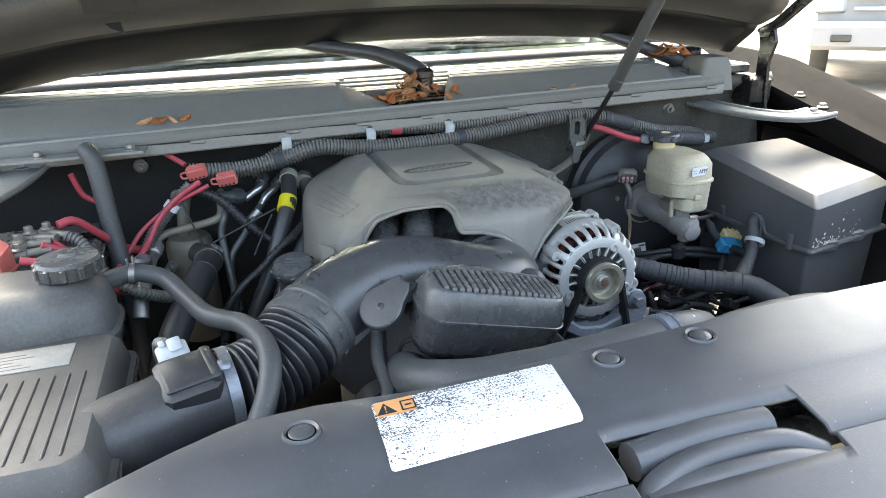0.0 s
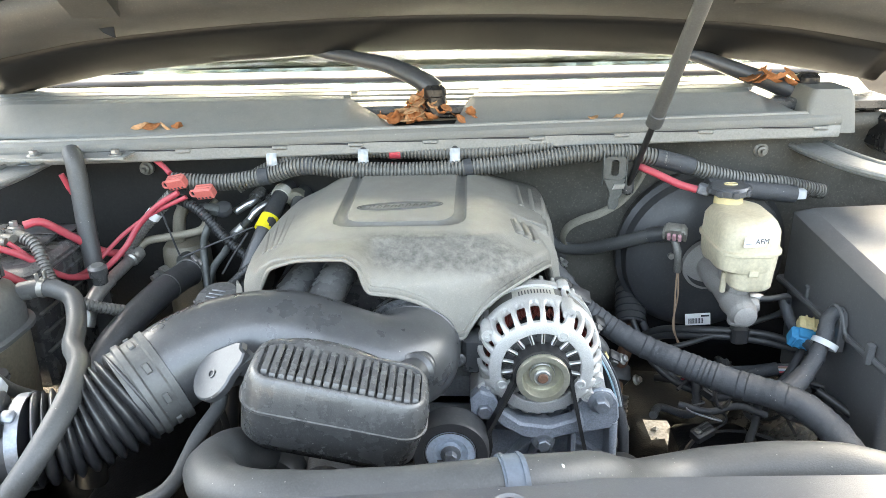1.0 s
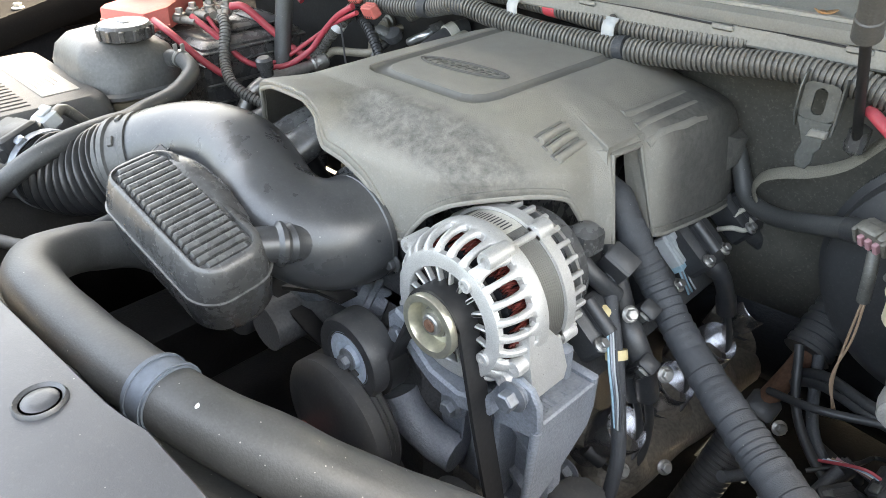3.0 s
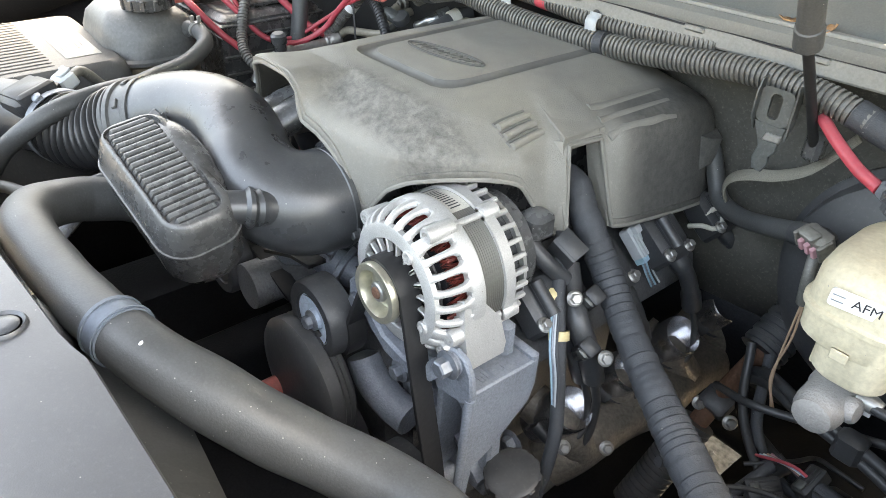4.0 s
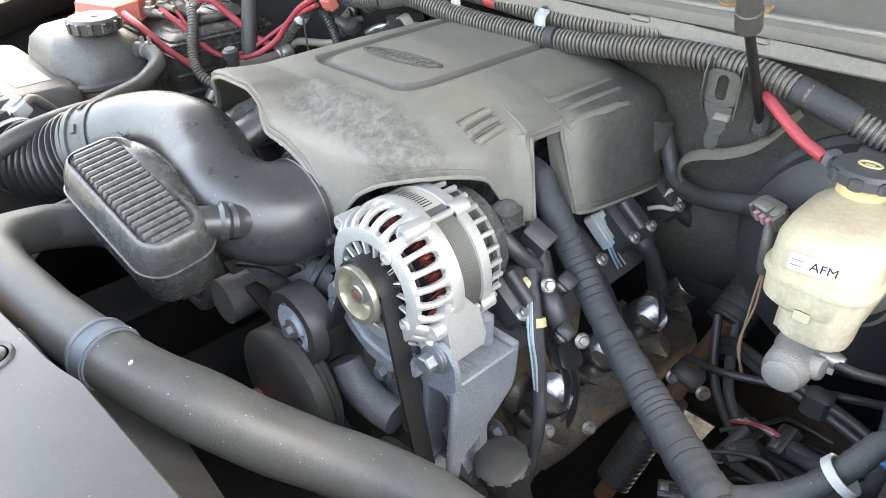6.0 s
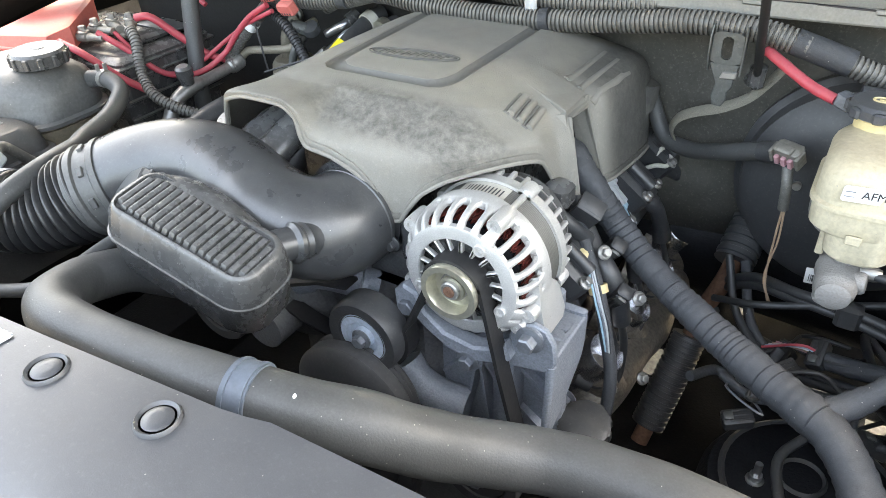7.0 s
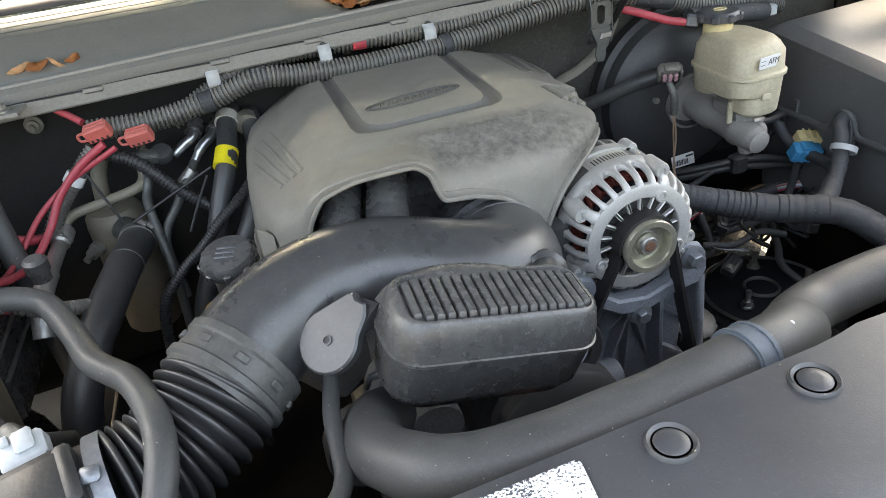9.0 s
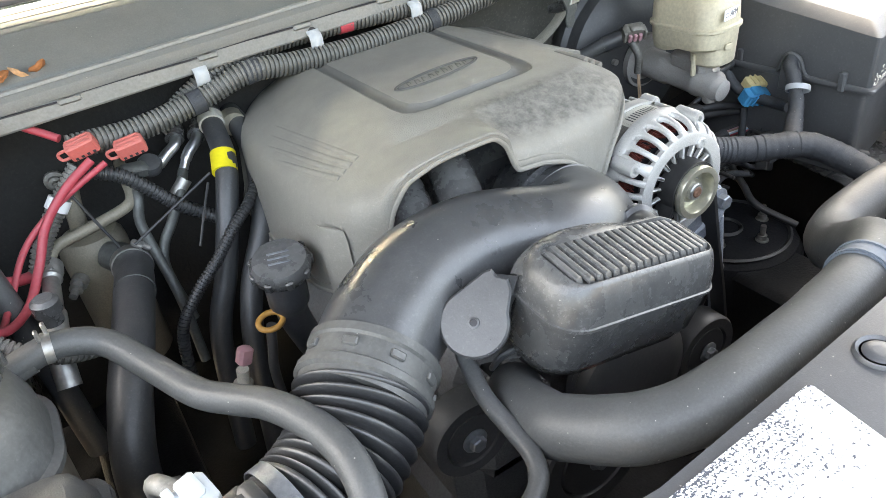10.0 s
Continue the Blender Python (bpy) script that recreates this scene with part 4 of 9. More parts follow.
    tube(e, [v + Vector((v.x - mid.x, v.y - mid.y, 0)).normalized() * 0.0012 for v in hem + [hem[0]]], 0.0026, 8)
    part("hem", e, "cover", th, "rolled edge")
    # sunk groove (darker colour paints its shade) and the flush panel that it frames
    g = Geo()
    loft(g, [[groove_line(p, d) + Vector((0, 0, z)) for p in top] for d, z in ((-0.0005, -0.0004), (0.0015, -0.0030), (0.0035, -0.0042), (0.0120, -0.0036), (0.0150, -0.0012), (0.0165, 0.0004))], False, False)
    part("groove", g, "groove", th, "sunk groove round the panel, shade in its colour")
    g = Geo()
    loft(g, [[groove_line(p, 0.0165) + Vector((0, 0, 0.0004)) for p in top], [groove_line(p, 0.0185) + Vector((0, 0, 0.0010)) for p in top], [groove_line(p, 0.04) + Vector((0, 0, 0.0016)) for p in top]], False, True)
    part("panel", g, "cover", th, "flush top panel")
    # oval emblem with slanted strokes: dark thin beads paint the engraving's shade
    em = Geo()
    lean = math.atan2(0.014, 0.110)

    def on(u, v):
        return (0.331 + u * math.cos(lean) - v * math.sin(lean), 1.020 + u * math.sin(lean) + v * math.cos(lean), 1.1229)

    for k in (1.0, 0.93):
        tube(em, [on(0.0585 * k * math.cos(a), 0.0150 * (k - (1 - k) * 1.6) * math.sin(a)) for a in (2 * math.pi * q / 44 for q in range(45))], 0.0008, 6)
    for i in range(9):
        u = -0.041 + 0.0099 * i
        h = 0.0085 if i in (0, 5) else 0.006
        tube(em, [on(u - 0.002, -0.006), on(u + 0.003, h)], 0.0005, 5)
        tube(em, [on(u + 0.003, h), on(u + 0.0065, h - 0.003), on(u + 0.004, -0.004 if i % 2 else 0.0)], 0.00045, 5)
    part("emblem", em, "emblem", th, "oval emblem, its engraved shade painted as dark lines")
    # flat tongue over the harness opening, and the post that carries it
    r = Geo()
    a = [(0.470, 1.022), (0.5300, 1.0090), (0.5270, 1.0720), (0.470, 1.084)]
    hgt = [1.1125, 1.0945, 1.0915, 1.1100]
    rings = [[(x, y, z - 0.016) for (x, y), z in zip(a, hgt)], [(x, y, z - 0.0015) for (x, y), z in zip(a, hgt)],
             [(x + (0.0015 if x < 0.5 else -0.0015), y + (0.0015 if y < 1.05 else -0.0015), z) for (x, y), z in zip(a, hgt)]]
    loft(r, rings)
    part("tongue", r, "cover", th, "flat tongue over the harness opening")
    r = Geo()
    loft(r, [[(0.508, 0.998, 1.088), (0.5290, 1.0085, 1.090), (0.5275, 1.0150, 1.090), (0.505, 1.014, 1.088)],
             [(0.531, 0.985, 1.030), (0.5470, 0.9985, 1.030), (0.5460, 1.0050, 1.030), (0.528, 1.000, 1.030)],
             [(0.540, 0.986, 1.000), (0.5545, 0.9975, 0.998), (0.5535, 1.0040, 0.996), (0.538, 1.000, 0.998)]])
    part("post", r, "cover", th, "hanging post beside the harness opening")
    r = Geo()
    loft(r, [[(0.510, 1.0625, 1.088), (0.5285, 1.0640, 1.090), (0.5285, 1.0725, 1.090), (0.510, 1.0720, 1.088)],
             [(0.530, 1.0700, 0.988), (0.5555, 1.0695, 0.984), (0.5560, 1.0770, 0.984), (0.530, 1.0790, 0.988)]])
    part("post", r, "cover", th, "edge of the side panel")
    # three stepped vents on the front corner, recess shade painted as dark beads
    for k in range(3):
        x = 0.4855 + 0.0105 * k
        r = Geo()
        tube(r, [drop(x - 0.004 * t, lerp(0.953, 0.998, t), -0.0010) for t in (0, 0.25, 0.5, 0.75, 1)], 0.0024, 8)
        tube(r, [drop(x - 0.0010, 0.9535, 0.0002), drop(x + 0.0045, 0.9545, 0.0002)], 0.0014, 6)
        part("vent_slot", r, "groove", th, "dark bead painting the shade of a vent recess")
        r = Geo()
        tube(r, [drop(x + 0.0052 - 0.004 * t, lerp(0.955, 1.000, t), -0.0012 + 0.0022 * (1 - t)) for t in (0, 0.25, 0.5, 0.75, 1)], 0.0042, 12)
        part("vent_rib", r, "cover", th)
    # broad moulded bands on both shoulders
    for k in range(3):
        r = Geo()
        x = 0.5010 + 0.0165 * k
        tube(r, [drop(x + (0.001 + 0.003 * k) * t, lerp(1.0755, 1.198 - 0.008 * k, t), -0.0042 - 0.0014 * t) for t in (0, 0.04, 0.2, 0.4, 0.6, 0.8, 1)], 0.0062, 14)
        part("rib", r, "cover", th)
    for k in range(4):
        r = Geo()
        x0, x1 = 0.1840 - 0.0076 * k, 0.1640 - 0.0112 * k
        tube(r, [drop(lerp(x0, x1, t), lerp(0.936, 1.114 - 0.011 * k, t), -0.0030 - 0.0012 * t) for t in (0, 0.04, 0.2, 0.4, 0.6, 0.8, 1)], 0.0046, 12)
        part("rib", r, "cover", th)
    r = Geo()
    loft(r, [[(x, y - 0.006 * d, z) for x, y, d in ((0.124, 0.928, 0), (0.137, 0.906, 0), (0.140, 0.899, k), (0.126, 0.920, k))] for z, k in ((0.97, 1.0), (1.045, 1.0), (1.056, 0.2))])
    part("corner_rib", r, "cover", th)
    # ear at the rear of the side panel
    r = Geo()
    loft(r, [[(0.540, 1.225, 1.048), (0.540, 1.280, 1.040), (0.540, 1.280, 0.990), (0.540, 1.230, 0.985)], [(0.556, 1.240, 1.042), (0.560, 1.262, 1.038), (0.556, 1.262, 1.005), (0.552, 1.240, 1.000)]])
    part("side_ear", r, "cover_shell", th)


def build_engine():
    """The dark engine below the cover."""
    th = thing("engine", "dusty dark cast engine block with intake runners", "engine", base=(0.35, 1.0, 0.5))
    b = Geo()
    block(b, Matrix.Translation((0.34, 1.08, 0.76)), (0.26, 0.40, 0.42), 0.03)
    part("block", b, "iron", th)
    for x, an in ((0.50, 38), (0.18, -38)):
        b = Geo()
        block(b, Matrix.Translation((x, 1.10, 0.86)) @ pose(0, 0, 0, 0, an, 0), (0.12, 0.36, 0.11), 0.02)
        part("cylinder_head", b, "iron", th)
    b = Geo()
    block(b, Matrix.Translation((0.34, 1.09, 1.01)), (0.26, 0.34, 0.12), 0.02)
    part("intake_plenum", b, "box", th)
    f = Geo()
    block(f, Matrix.Translation((0.34, 0.885, 0.78)), (0.24, 0.06, 0.26), 0.025)
    lathe(f, front(0.25, 0.87, 0.85), [(0.06, 0), (0.055, 0.03), (0.03, 0.05), (0.03, 0.09)], 20)
    part("front_case", f, "iron", th)
    for x, z in ((0.200, 1.052), (0.252, 1.066)):
        r = Geo()
        tube(r, curve([(x - 0.008, 0.84, z - 0.02), (x + 0.01, 0.90, z + 0.008), (x + 0.035, 0.98, z + 0.02), (x + 0.06, 1.06, z + 0.01)]), 0.023, 12, True, 0.8)
        part("intake_runner", r, "box", th, "black plastic intake runner")
    t = Geo()
    lathe(t, front(0.354, 0.905, 1.003), [(0.048, 0), (0.048, 0.035), (0.060, 0.037), (0.060, 0.050), (0.046, 0.052)], 32)
    bolt(t, front(0.410, 0.845, 0.985), 0.006)
    block(t, Matrix.Translation((0.43, 0.87, 0.985)), (0.03, 0.04, 0.05), 0.005)
    part("throttle_body", t, "duct", th)


# ---------------------------------------------------------------- intake
def build_intake():
    th = thing("intake_duct", "satin black intake duct curving to the throttle body", "intake duct", base=(0.2, 0.78, 0.98))
    line = curve([(0.088, 0.754, 1.022), (0.115, 0.773, 1.034), (0.160, 0.794, 1.043), (0.215, 0.801, 1.045), (0.262, 0.794, 1.038), (0.300, 0.785, 1.027), (0.333, 0.790, 1.015), (0.354, 0.814, 1.006), (0.357, 0.848, 1.003)], 0.005)
    g = Geo()
    tube(g, line, lambda s: 0.0500 + 0.0015 * math.sin(min(1, s / 0.2) * math.pi) + 0.006 * max(0, min(1, (s - 0.20) / 0.1)), 36, True, 0.98)
    part("elbow", g, "duct", th, sharp=60)
    lip = Geo()
    lathe(lip, front(0.357, 0.850, 1.003), [(0.050, 0), (0.0555, 0.002), (0.0565, 0.008), (0.052, 0.012)], 36)
    part("lip", lip, "duct", th)
    # round ear with a hole
    ear = Geo()
    m = facing((0.162, 0.715, 1.048), (-0.48, -0.5, 0.72)) @ pose(0, 0, 0, 0, 0, -18)
    drop = [(0.0275 * math.cos(radians(q)), 0.0275 * math.sin(radians(q))) for q in range(-205, 36, 12)] + [(0.019, 0.033), (0.013, 0.041), (0.004, 0.040), (-0.002, 0.044), (-0.007, 0.040)]
    prism(ear, m @ Matrix.Translation((0, 0, -0.009)), drop, 0.009, 0.0018)
    loft(ear, [[m @ Vector((x, y, z)) for x, y, z in ring] for ring in (
        ((-0.022, 0.014, -0.004), (0.020, 0.030, -0.004), (0.020, 0.020, -0.014), (-0.020, 0.002, -0.014)),
        ((-0.010, 0.040, -0.010), (0.018, 0.046, -0.010), (0.020, 0.040, -0.028), (-0.016, 0.026, -0.028)))])
    part("ear", ear, "duct", th, "rounded mounting ear")
    h = Geo()
    lathe(h, m, [(0.0046, -0.001), (0.0046, 0.0012), (0.0030, 0.0014), (0.0028, 0.0002)], 14, True)
    part("grommet", h, "duct", th)
    # black disc paints the shade inside the ear's hole
    h = Geo()
    prism(h, m @ Matrix.Translation((0, 0, -0.0006)), disc(0.0029, 12), 0.001)
    part("hole", h, "print", th)
    # collar and bellows
    a, b = Vector((0.092, 0.757, 1.021)), Vector((0.060, 0.730, 1.008))
    c = Geo()
    w = (b - a).normalized()
    lathe(c, facing(a, w), [(0.050, -0.004), (0.0545, -0.003), (0.0545, 0.004), (0.0525, 0.006), (0.0525, 0.022), (0.0555, 0.024), (0.0555, 0.03), (0.052, 0.032), (0.052, 0.04)], 40)
    part("collar", c, "tank_grey", th, "dusty grey rubber collar")
    for k in range(9):
        lug = Geo()
        an = radians(40 * k + 8)
        mm = facing(a + w * 0.013, w) @ pose(0, 0, 0, 0, 0, math.degrees(an)) @ Matrix.Translation((0.053, 0, 0))
        block(lug, mm, (0.004, 0.012, 0.007), 0.001)
        part("lug", lug, "tank_grey", th)
    bl = Geo()
    spine = curve([a + w * 0.03, (0.048, 0.717, 1.001), (0.025, 0.700, 0.994), (0.002, 0.686, 0.993), (-0.012, 0.679, 0.994)], 0.0011)
    tube(bl, spine, lambda s: 0.0405 - 0.0055 * max(0.0, min(1.0, (s - 0.015) / 0.035)) + 0.0135 * abs(math.sin(math.pi * s / 0.0098)) ** 0.75, 40)
    part("bellows", bl, "bellows", th, "ribbed rubber bellows", sharp=80)
    cl = Geo()
    lathe(cl, facing((-0.010, 0.678, 0.995), (-1, -0.22, -0.02)), [(0.0475, 0), (0.0485, 0.0), (0.0485, 0.012), (0.0475, 0.012)], 40, True)
    block(cl, facing((-0.016, 0.655, 1.038), (0, -0.5, 0.8)), (0.014, 0.012, 0.01), 0.002)
    for k in range(10):
        block(cl, facing((-0.0155, 0.6765, 0.995), (-1, -0.22, -0.02)) @ pose(0, 0, 0, 0, 0, 205 + 5 * k) @ Matrix.Translation((0.0488, 0, -0.0005)), (0.0012, 0.0022, 0.0085), 0.0003)
    part("hose_clamp", cl, "hub", th, "worm-drive clamp with slots")


def build_airbox():
    th = thing("air_filter_box", "grey dusty air filter box with ribbed lid", "air filter box", base=(-0.27, 0.67, 0.85))
    g = Geo()
    rings = []
    for inset, z in ((0.0, 0.84), (0.0, 0.985), (-0.006, 0.987), (-0.006, 0.995), (0.0, 0.997), (0.006, 1.022), (0.014, 1.030)):
        rings.append([(-0.272 + x, 0.672 + y, z) for x, y in rounded(0.30 - 2 * inset, 0.275 - 2 * inset, 0.02)])
    loft(g, rings)
    part("box", g, "filter_lid", th)
    # dark beads stand in for the shade of narrow lid grooves
    for k in range(18):
        r = Geo()
        x = -0.402 + 0.0146 * k
        tube(r, [(x, 0.562, 1.0292), (x, 0.567, 1.0300), (x, 0.704, 1.0300), (x, 0.709, 1.0294)], 0.0017, 8)
        part("groove", r, "pulley", th, "dark bead painting the shade of a lid groove")
    lab = Geo()
    block(lab, Matrix.Translation((-0.275, 0.755, 1.0306)), (0.205, 0.050, 0.0014), 0.0004)
    label = part("label", lab, "faded", th, "faded paper label")
    lab = Geo()
    for k in range(5):
        block(lab, Matrix.Translation((-0.29, 0.737 + 0.0075 * k, 1.0314)), (0.16 - 0.02 * (k % 3), 0.0016, 0.0004), 0.0001)
    part("print_bars", lab, "groove", label, "rubbed print")
    lip = Geo()
    for zz, k in ((0.990, 0.0), (0.9815, 0.003)):
        tube(lip, [(-0.272 + x, 0.672 + y, zz) for x, y in rounded(0.312 - k, 0.287 - k, 0.022) + [rounded(0.312 - k, 0.287 - k, 0.022)[0]]], 0.002, 6)
    part("clamp_edge", lip, "box", th, "black clamped edge")
    neck = Geo()
    tube(neck, curve([(-0.15, 0.628, 0.985), (-0.10, 0.645, 0.99), (-0.05, 0.667, 0.994), (-0.012, 0.677, 0.995)]), 0.0445, 28)
    part("outlet", neck, "hose_dark", th, "black air outlet tube")
    # sensor block on the tube
    s = Geo()
    ms = Matrix.Translation((-0.052, 0.657, 1.020)) @ pose(0, 0, 0, 14, -4, 14)
    block(s, ms, (0.056, 0.062, 0.044), 0.006)
    block(s, ms @ Matrix.Translation((0, -0.002, 0.023)), (0.048, 0.046, 0.006), 0.002)
    block(s, ms @ Matrix.Translation((0.024, 0.0, 0.016)), (0.012, 0.050, 0.022), 0.003)
    sensor = part("flow_sensor", s, "wire", th, "black air flow sensor")
    c = Geo()
    m = Matrix.Translation((-0.066, 0.700, 1.036)) @ pose(0, 0, 0, 22, -6, 14)
    block(c, m, (0.032, 0.024, 0.020), 0.003)
    block(c, m @ Matrix.Translation((0.004, 0.004, 0.012)), (0.014, 0.018, 0.006), 0.002)
    block(c, m @ Matrix.Translation((-0.008, 0.010, 0.011)), (0.006, 0.008, 0.006), 0.001)
    part("plug", c, "grey_plug", sensor, "pale grey electrical plug")
    c = Geo()
    tube(c, curve([m @ Vector((0, 0.010, -0.002)), m @ Vector((-0.008, 0.030, -0.008)), (-0.085, 0.760, 1.0), (-0.075, 0.80, 0.96)], 0.005), 0.007, 10)
    part("pigtail", c, "conduit", sensor, "black corrugated pigtail")


def build_resonator():
    th = thing("resonator_box", "black plastic intake resonator with ribbed top", "resonator", base=(0.3, 0.69, 0.98))
    # local frame: x along the long side, y to the rear, z out of the lid
    x = Vector((0.150, 0.005, -0.039)).normalized()
    y = Vector((0.0, 0.050, 0.007))
    y = (y - x * y.dot(x)).normalized()
    z = x.cross(y)
    m = basis((0.301, 0.688, 1.0665), x, y, z)

    def bow(px):
        return 0.005 * (px / 0.09) ** 2

    g = Geo()
    rings = []
    for w, d, r, h, dy in ((0.146, 0.046, 0.010, -0.0042, -0.002), (0.1555, 0.0535, 0.012, -0.0042, -0.002), (0.1575, 0.0555, 0.013, -0.0006, -0.0015), (0.163, 0.059, 0.018, -0.0006, -0.001), (0.171, 0.066, 0.022, -0.0036, 0.0), (0.177, 0.073, 0.026, -0.010, 0.0), (0.182, 0.080, 0.029, -0.020, 0.0), (0.184, 0.083, 0.030, -0.033, -0.001),
                           (0.187, 0.086, 0.031, -0.0335, -0.001), (0.187, 0.086, 0.031, -0.0360, -0.001), (0.183, 0.082, 0.030, -0.0365, -0.001), (0.178, 0.079, 0.030, -0.076, 0.0), (0.165, 0.070, 0.030, -0.091, 0.002), (0.13, 0.045, 0.02, -0.096, 0.004)):
        rings.append([m @ Vector((px, py + dy + 0.006, h - bow(px))) for px, py in rounded(w, d, min(r, d / 2 - 0.001), 8)])
    loft(g, rings)
    part("shell", g, "box", th, sharp=50)
    # the lid swells up towards the duct behind the ribs
    g = Geo()
    tube(g, curve([m @ Vector(q) for q in ((-0.080, 0.026, -0.036), (-0.068, 0.031, -0.028), (-0.045, 0.034, -0.0235), (-0.015, 0.034, -0.0235), (0.015, 0.032, -0.0250), (0.045, 0.028, -0.0275), (0.066, 0.023, -0.034))], 0.003), lambda q: 0.0165 + 0.0065 * math.sin(math.pi * min(1.0, max(0.0, q / 0.155))), 24)
    part("swell", g, "box", th, "smooth swell against the duct", sharp=80)
    for k in range(18):
        px = -0.072 + 0.0086 * k
        r = Geo()
        half = 0.0255 - (0.004 if k in (0, 17) else 0)
        verts = []
        for q, hh in ((-half, -0.0045), (-half + 0.0035, 0.0), (half - 0.003, 0.0), (half, -0.003)):
            verts += [m @ Vector((px + u, q + 0.004, hh + w - bow(px))) for u, w in ((-0.0036, -0.0030), (-0.0029, -0.0005), (-0.0016, 0.0), (0.0016, 0.0), (0.0029, -0.0005), (0.0036, -0.0030))]
        r.add(verts, [(6 * u + v, 6 * u + v + 1, 6 * u + v + 7, 6 * u + v + 6) for u in range(3) for v in range(5)] + [(0, 1, 2, 3, 4, 5), (18, 19, 20, 21, 22, 23)])
        part("rib", r, "box", th, sharp=40)
    n = Geo()
    tube(n, curve([(0.350, 0.712, 1.034), (0.362, 0.735, 1.032), (0.368, 0.757, 1.027), (0.362, 0.785, 1.018)], 0.003), lambda s: 0.0165 + (0.0040 if 0.038 < s < 0.044 else 0.003 if 0.045 < s < 0.050 else 0.0015 + 0.26 * (s - 0.05) if s >= 0.05 else 0), 24)
    part("neck", n, "duct", th, "round neck into the duct")


# ---------------------------------------------------------------- alternator and belt drive
AX, AZ = 0.507, 0.987


def build_alternator():
    th = thing("alternator", "bare aluminium alternator with copper windings showing", "alternator", base=(AX, 0.86, AZ - 0.07))
    m = front(AX, 0.8185, AZ)  # local z points forward

    LUGS = (64, 148, -20, 205, 322)
    # front end shield: hub ring, broad face ring, spokes of the fan opening
    f = Geo()
    lathe(f, m, [(0.019, -0.012), (0.019, 0.002), (0.026, 0.002), (0.026, -0.006)], 32, True)
    lathe(f, m, [(0.0465, -0.009), (0.0465, -0.0012), (0.0476, 0.0), (0.0585, 0.0), (0.0612, -0.0012), (0.0618, -0.006), (0.056, -0.008)], 64, True)
    part("front_shield", f, "alu", th)
    for k in range(18):
        sp = Geo()
        block(sp, m @ pose(0, 0, 0, 0, 0, 20 * k + 8) @ Matrix.Translation((0.0365, 0, -0.0045)), (0.024, 0.0040, 0.007), 0.0014)
        part("spoke", sp, "alu", th)
    fan = Geo()
    lathe(fan, m, [(0.018, -0.014), (0.044, -0.013), (0.051, -0.016), (0.051, -0.02), (0.018, -0.02)], 40)
    part("fan_plate", fan, "box", th, "dark fan behind the spokes")
    for k in range(26):
        an = 360 / 26 * k + 6
        b = Geo()
        mm = m @ pose(0, 0, 0, 0, 0, an)
        near = min(abs((an - q + 180) % 360 - 180) for q in LUGS)
        wide = 1.9 if near < 7 else 1.0
        rings = []
        for r, h, w, d in ((0.0585, -0.0004, 0.0115, 0.006), (0.0615, -0.0018, 0.0078 * wide, 0.0055), (0.0662, -0.0056, 0.0062 * wide, 0.0055), (0.0706, -0.0122, 0.0058 * wide, 0.006), (0.0733, -0.0205, 0.0060 * wide, 0.006), (0.0745, -0.0300, 0.0074 * wide, 0.006), (0.0750, -0.0355, 0.0155, 0.006)):
            tilt = Vector((r - 0.052, 0, h + 0.03)).normalized() * d
            c = 0.0012
            rings.append([mm @ Vector(q) for q in ((r - tilt.x * 0.2, -w / 2, h - tilt.z * 0.2), (r, -w / 2 + c, h), (r, w / 2 - c, h), (r - tilt.x * 0.2, w / 2, h - tilt.z * 0.2), (r - tilt.x, w / 2, h - tilt.z), (r - tilt.x, -w / 2, h - tilt.z))])
        loft(b, rings)
        part("vent_bar", b, "alu", th, sharp=50)
    r1 = Geo()
    lathe(r1, m, [(0.066, -0.034), (0.0740, -0.0335), (0.0758, -0.036), (0.0760, -0.048), (0.0745, -0.0495), (0.070, -0.0495), (0.066, -0.0495)], 64, True)
    part("front_ring", r1, "alu", th)
    s = Geo()
    lathe(s, m, [(0.05, -0.048)] + [(0.0722 - 0.0006 * (k % 2), -0.049 - 0.00125 * k) for k in range(21)] + [(0.05, -0.074)], 64, True)
    part("stator", s, "stator", th, "dark laminated stator ring")
    w = Geo()
    rnd = random.Random(21)
    for k in range(150):
        an = radians(2.4 * k) + rnd.uniform(-0.01, 0.01)
        sw, rr = rnd.uniform(0.03, 0.10), rnd.uniform(0.0585, 0.0640)
        tube(w, [m @ Vector((q * math.cos(a), q * math.sin(a), h)) for a, q, h in ((an - sw, 0.062, -0.040), (an - 0.4 * sw, rr, -0.026), (an, rr - 0.0006, -0.0165 - rnd.uniform(0, 0.003)), (an + 0.5 * sw, rr - 0.001, -0.027), (an + sw, 0.061, -0.040))], 0.0011, 6)
    tagged(part("copper_coil", w, "copper", th, "red-brown copper windings"), kind="stuff")
    w = Geo()
    lathe(w, m, [(0.050, -0.018), (0.0570, -0.020), (0.0585, -0.028), (0.057, -0.042), (0.048, -0.042)], 40)
    part("coil_core", w, "pan", th, "black core of the windings")
    r2 = Geo()
    lathe(r2, m, [(0.066, -0.074), (0.0755, -0.074), (0.0755, -0.086), (0.066, -0.086)], 48, True)
    lathe(r2, m, [(0.066, -0.105), (0.069, -0.103), (0.064, -0.112), (0.03, -0.114), (0.03, -0.108)], 40, True)
    part("rear_shield", r2, "alu", th)
    for k in range(30):
        b = Geo()
        block(b, m @ pose(0, 0, 0, 0, 0, 12 * k) @ Matrix.Translation((0.0705, 0, -0.0945)), (0.006, 0.005, 0.021), 0.001)
        part("vent_bar", b, "alu", th)
    inner = Geo()
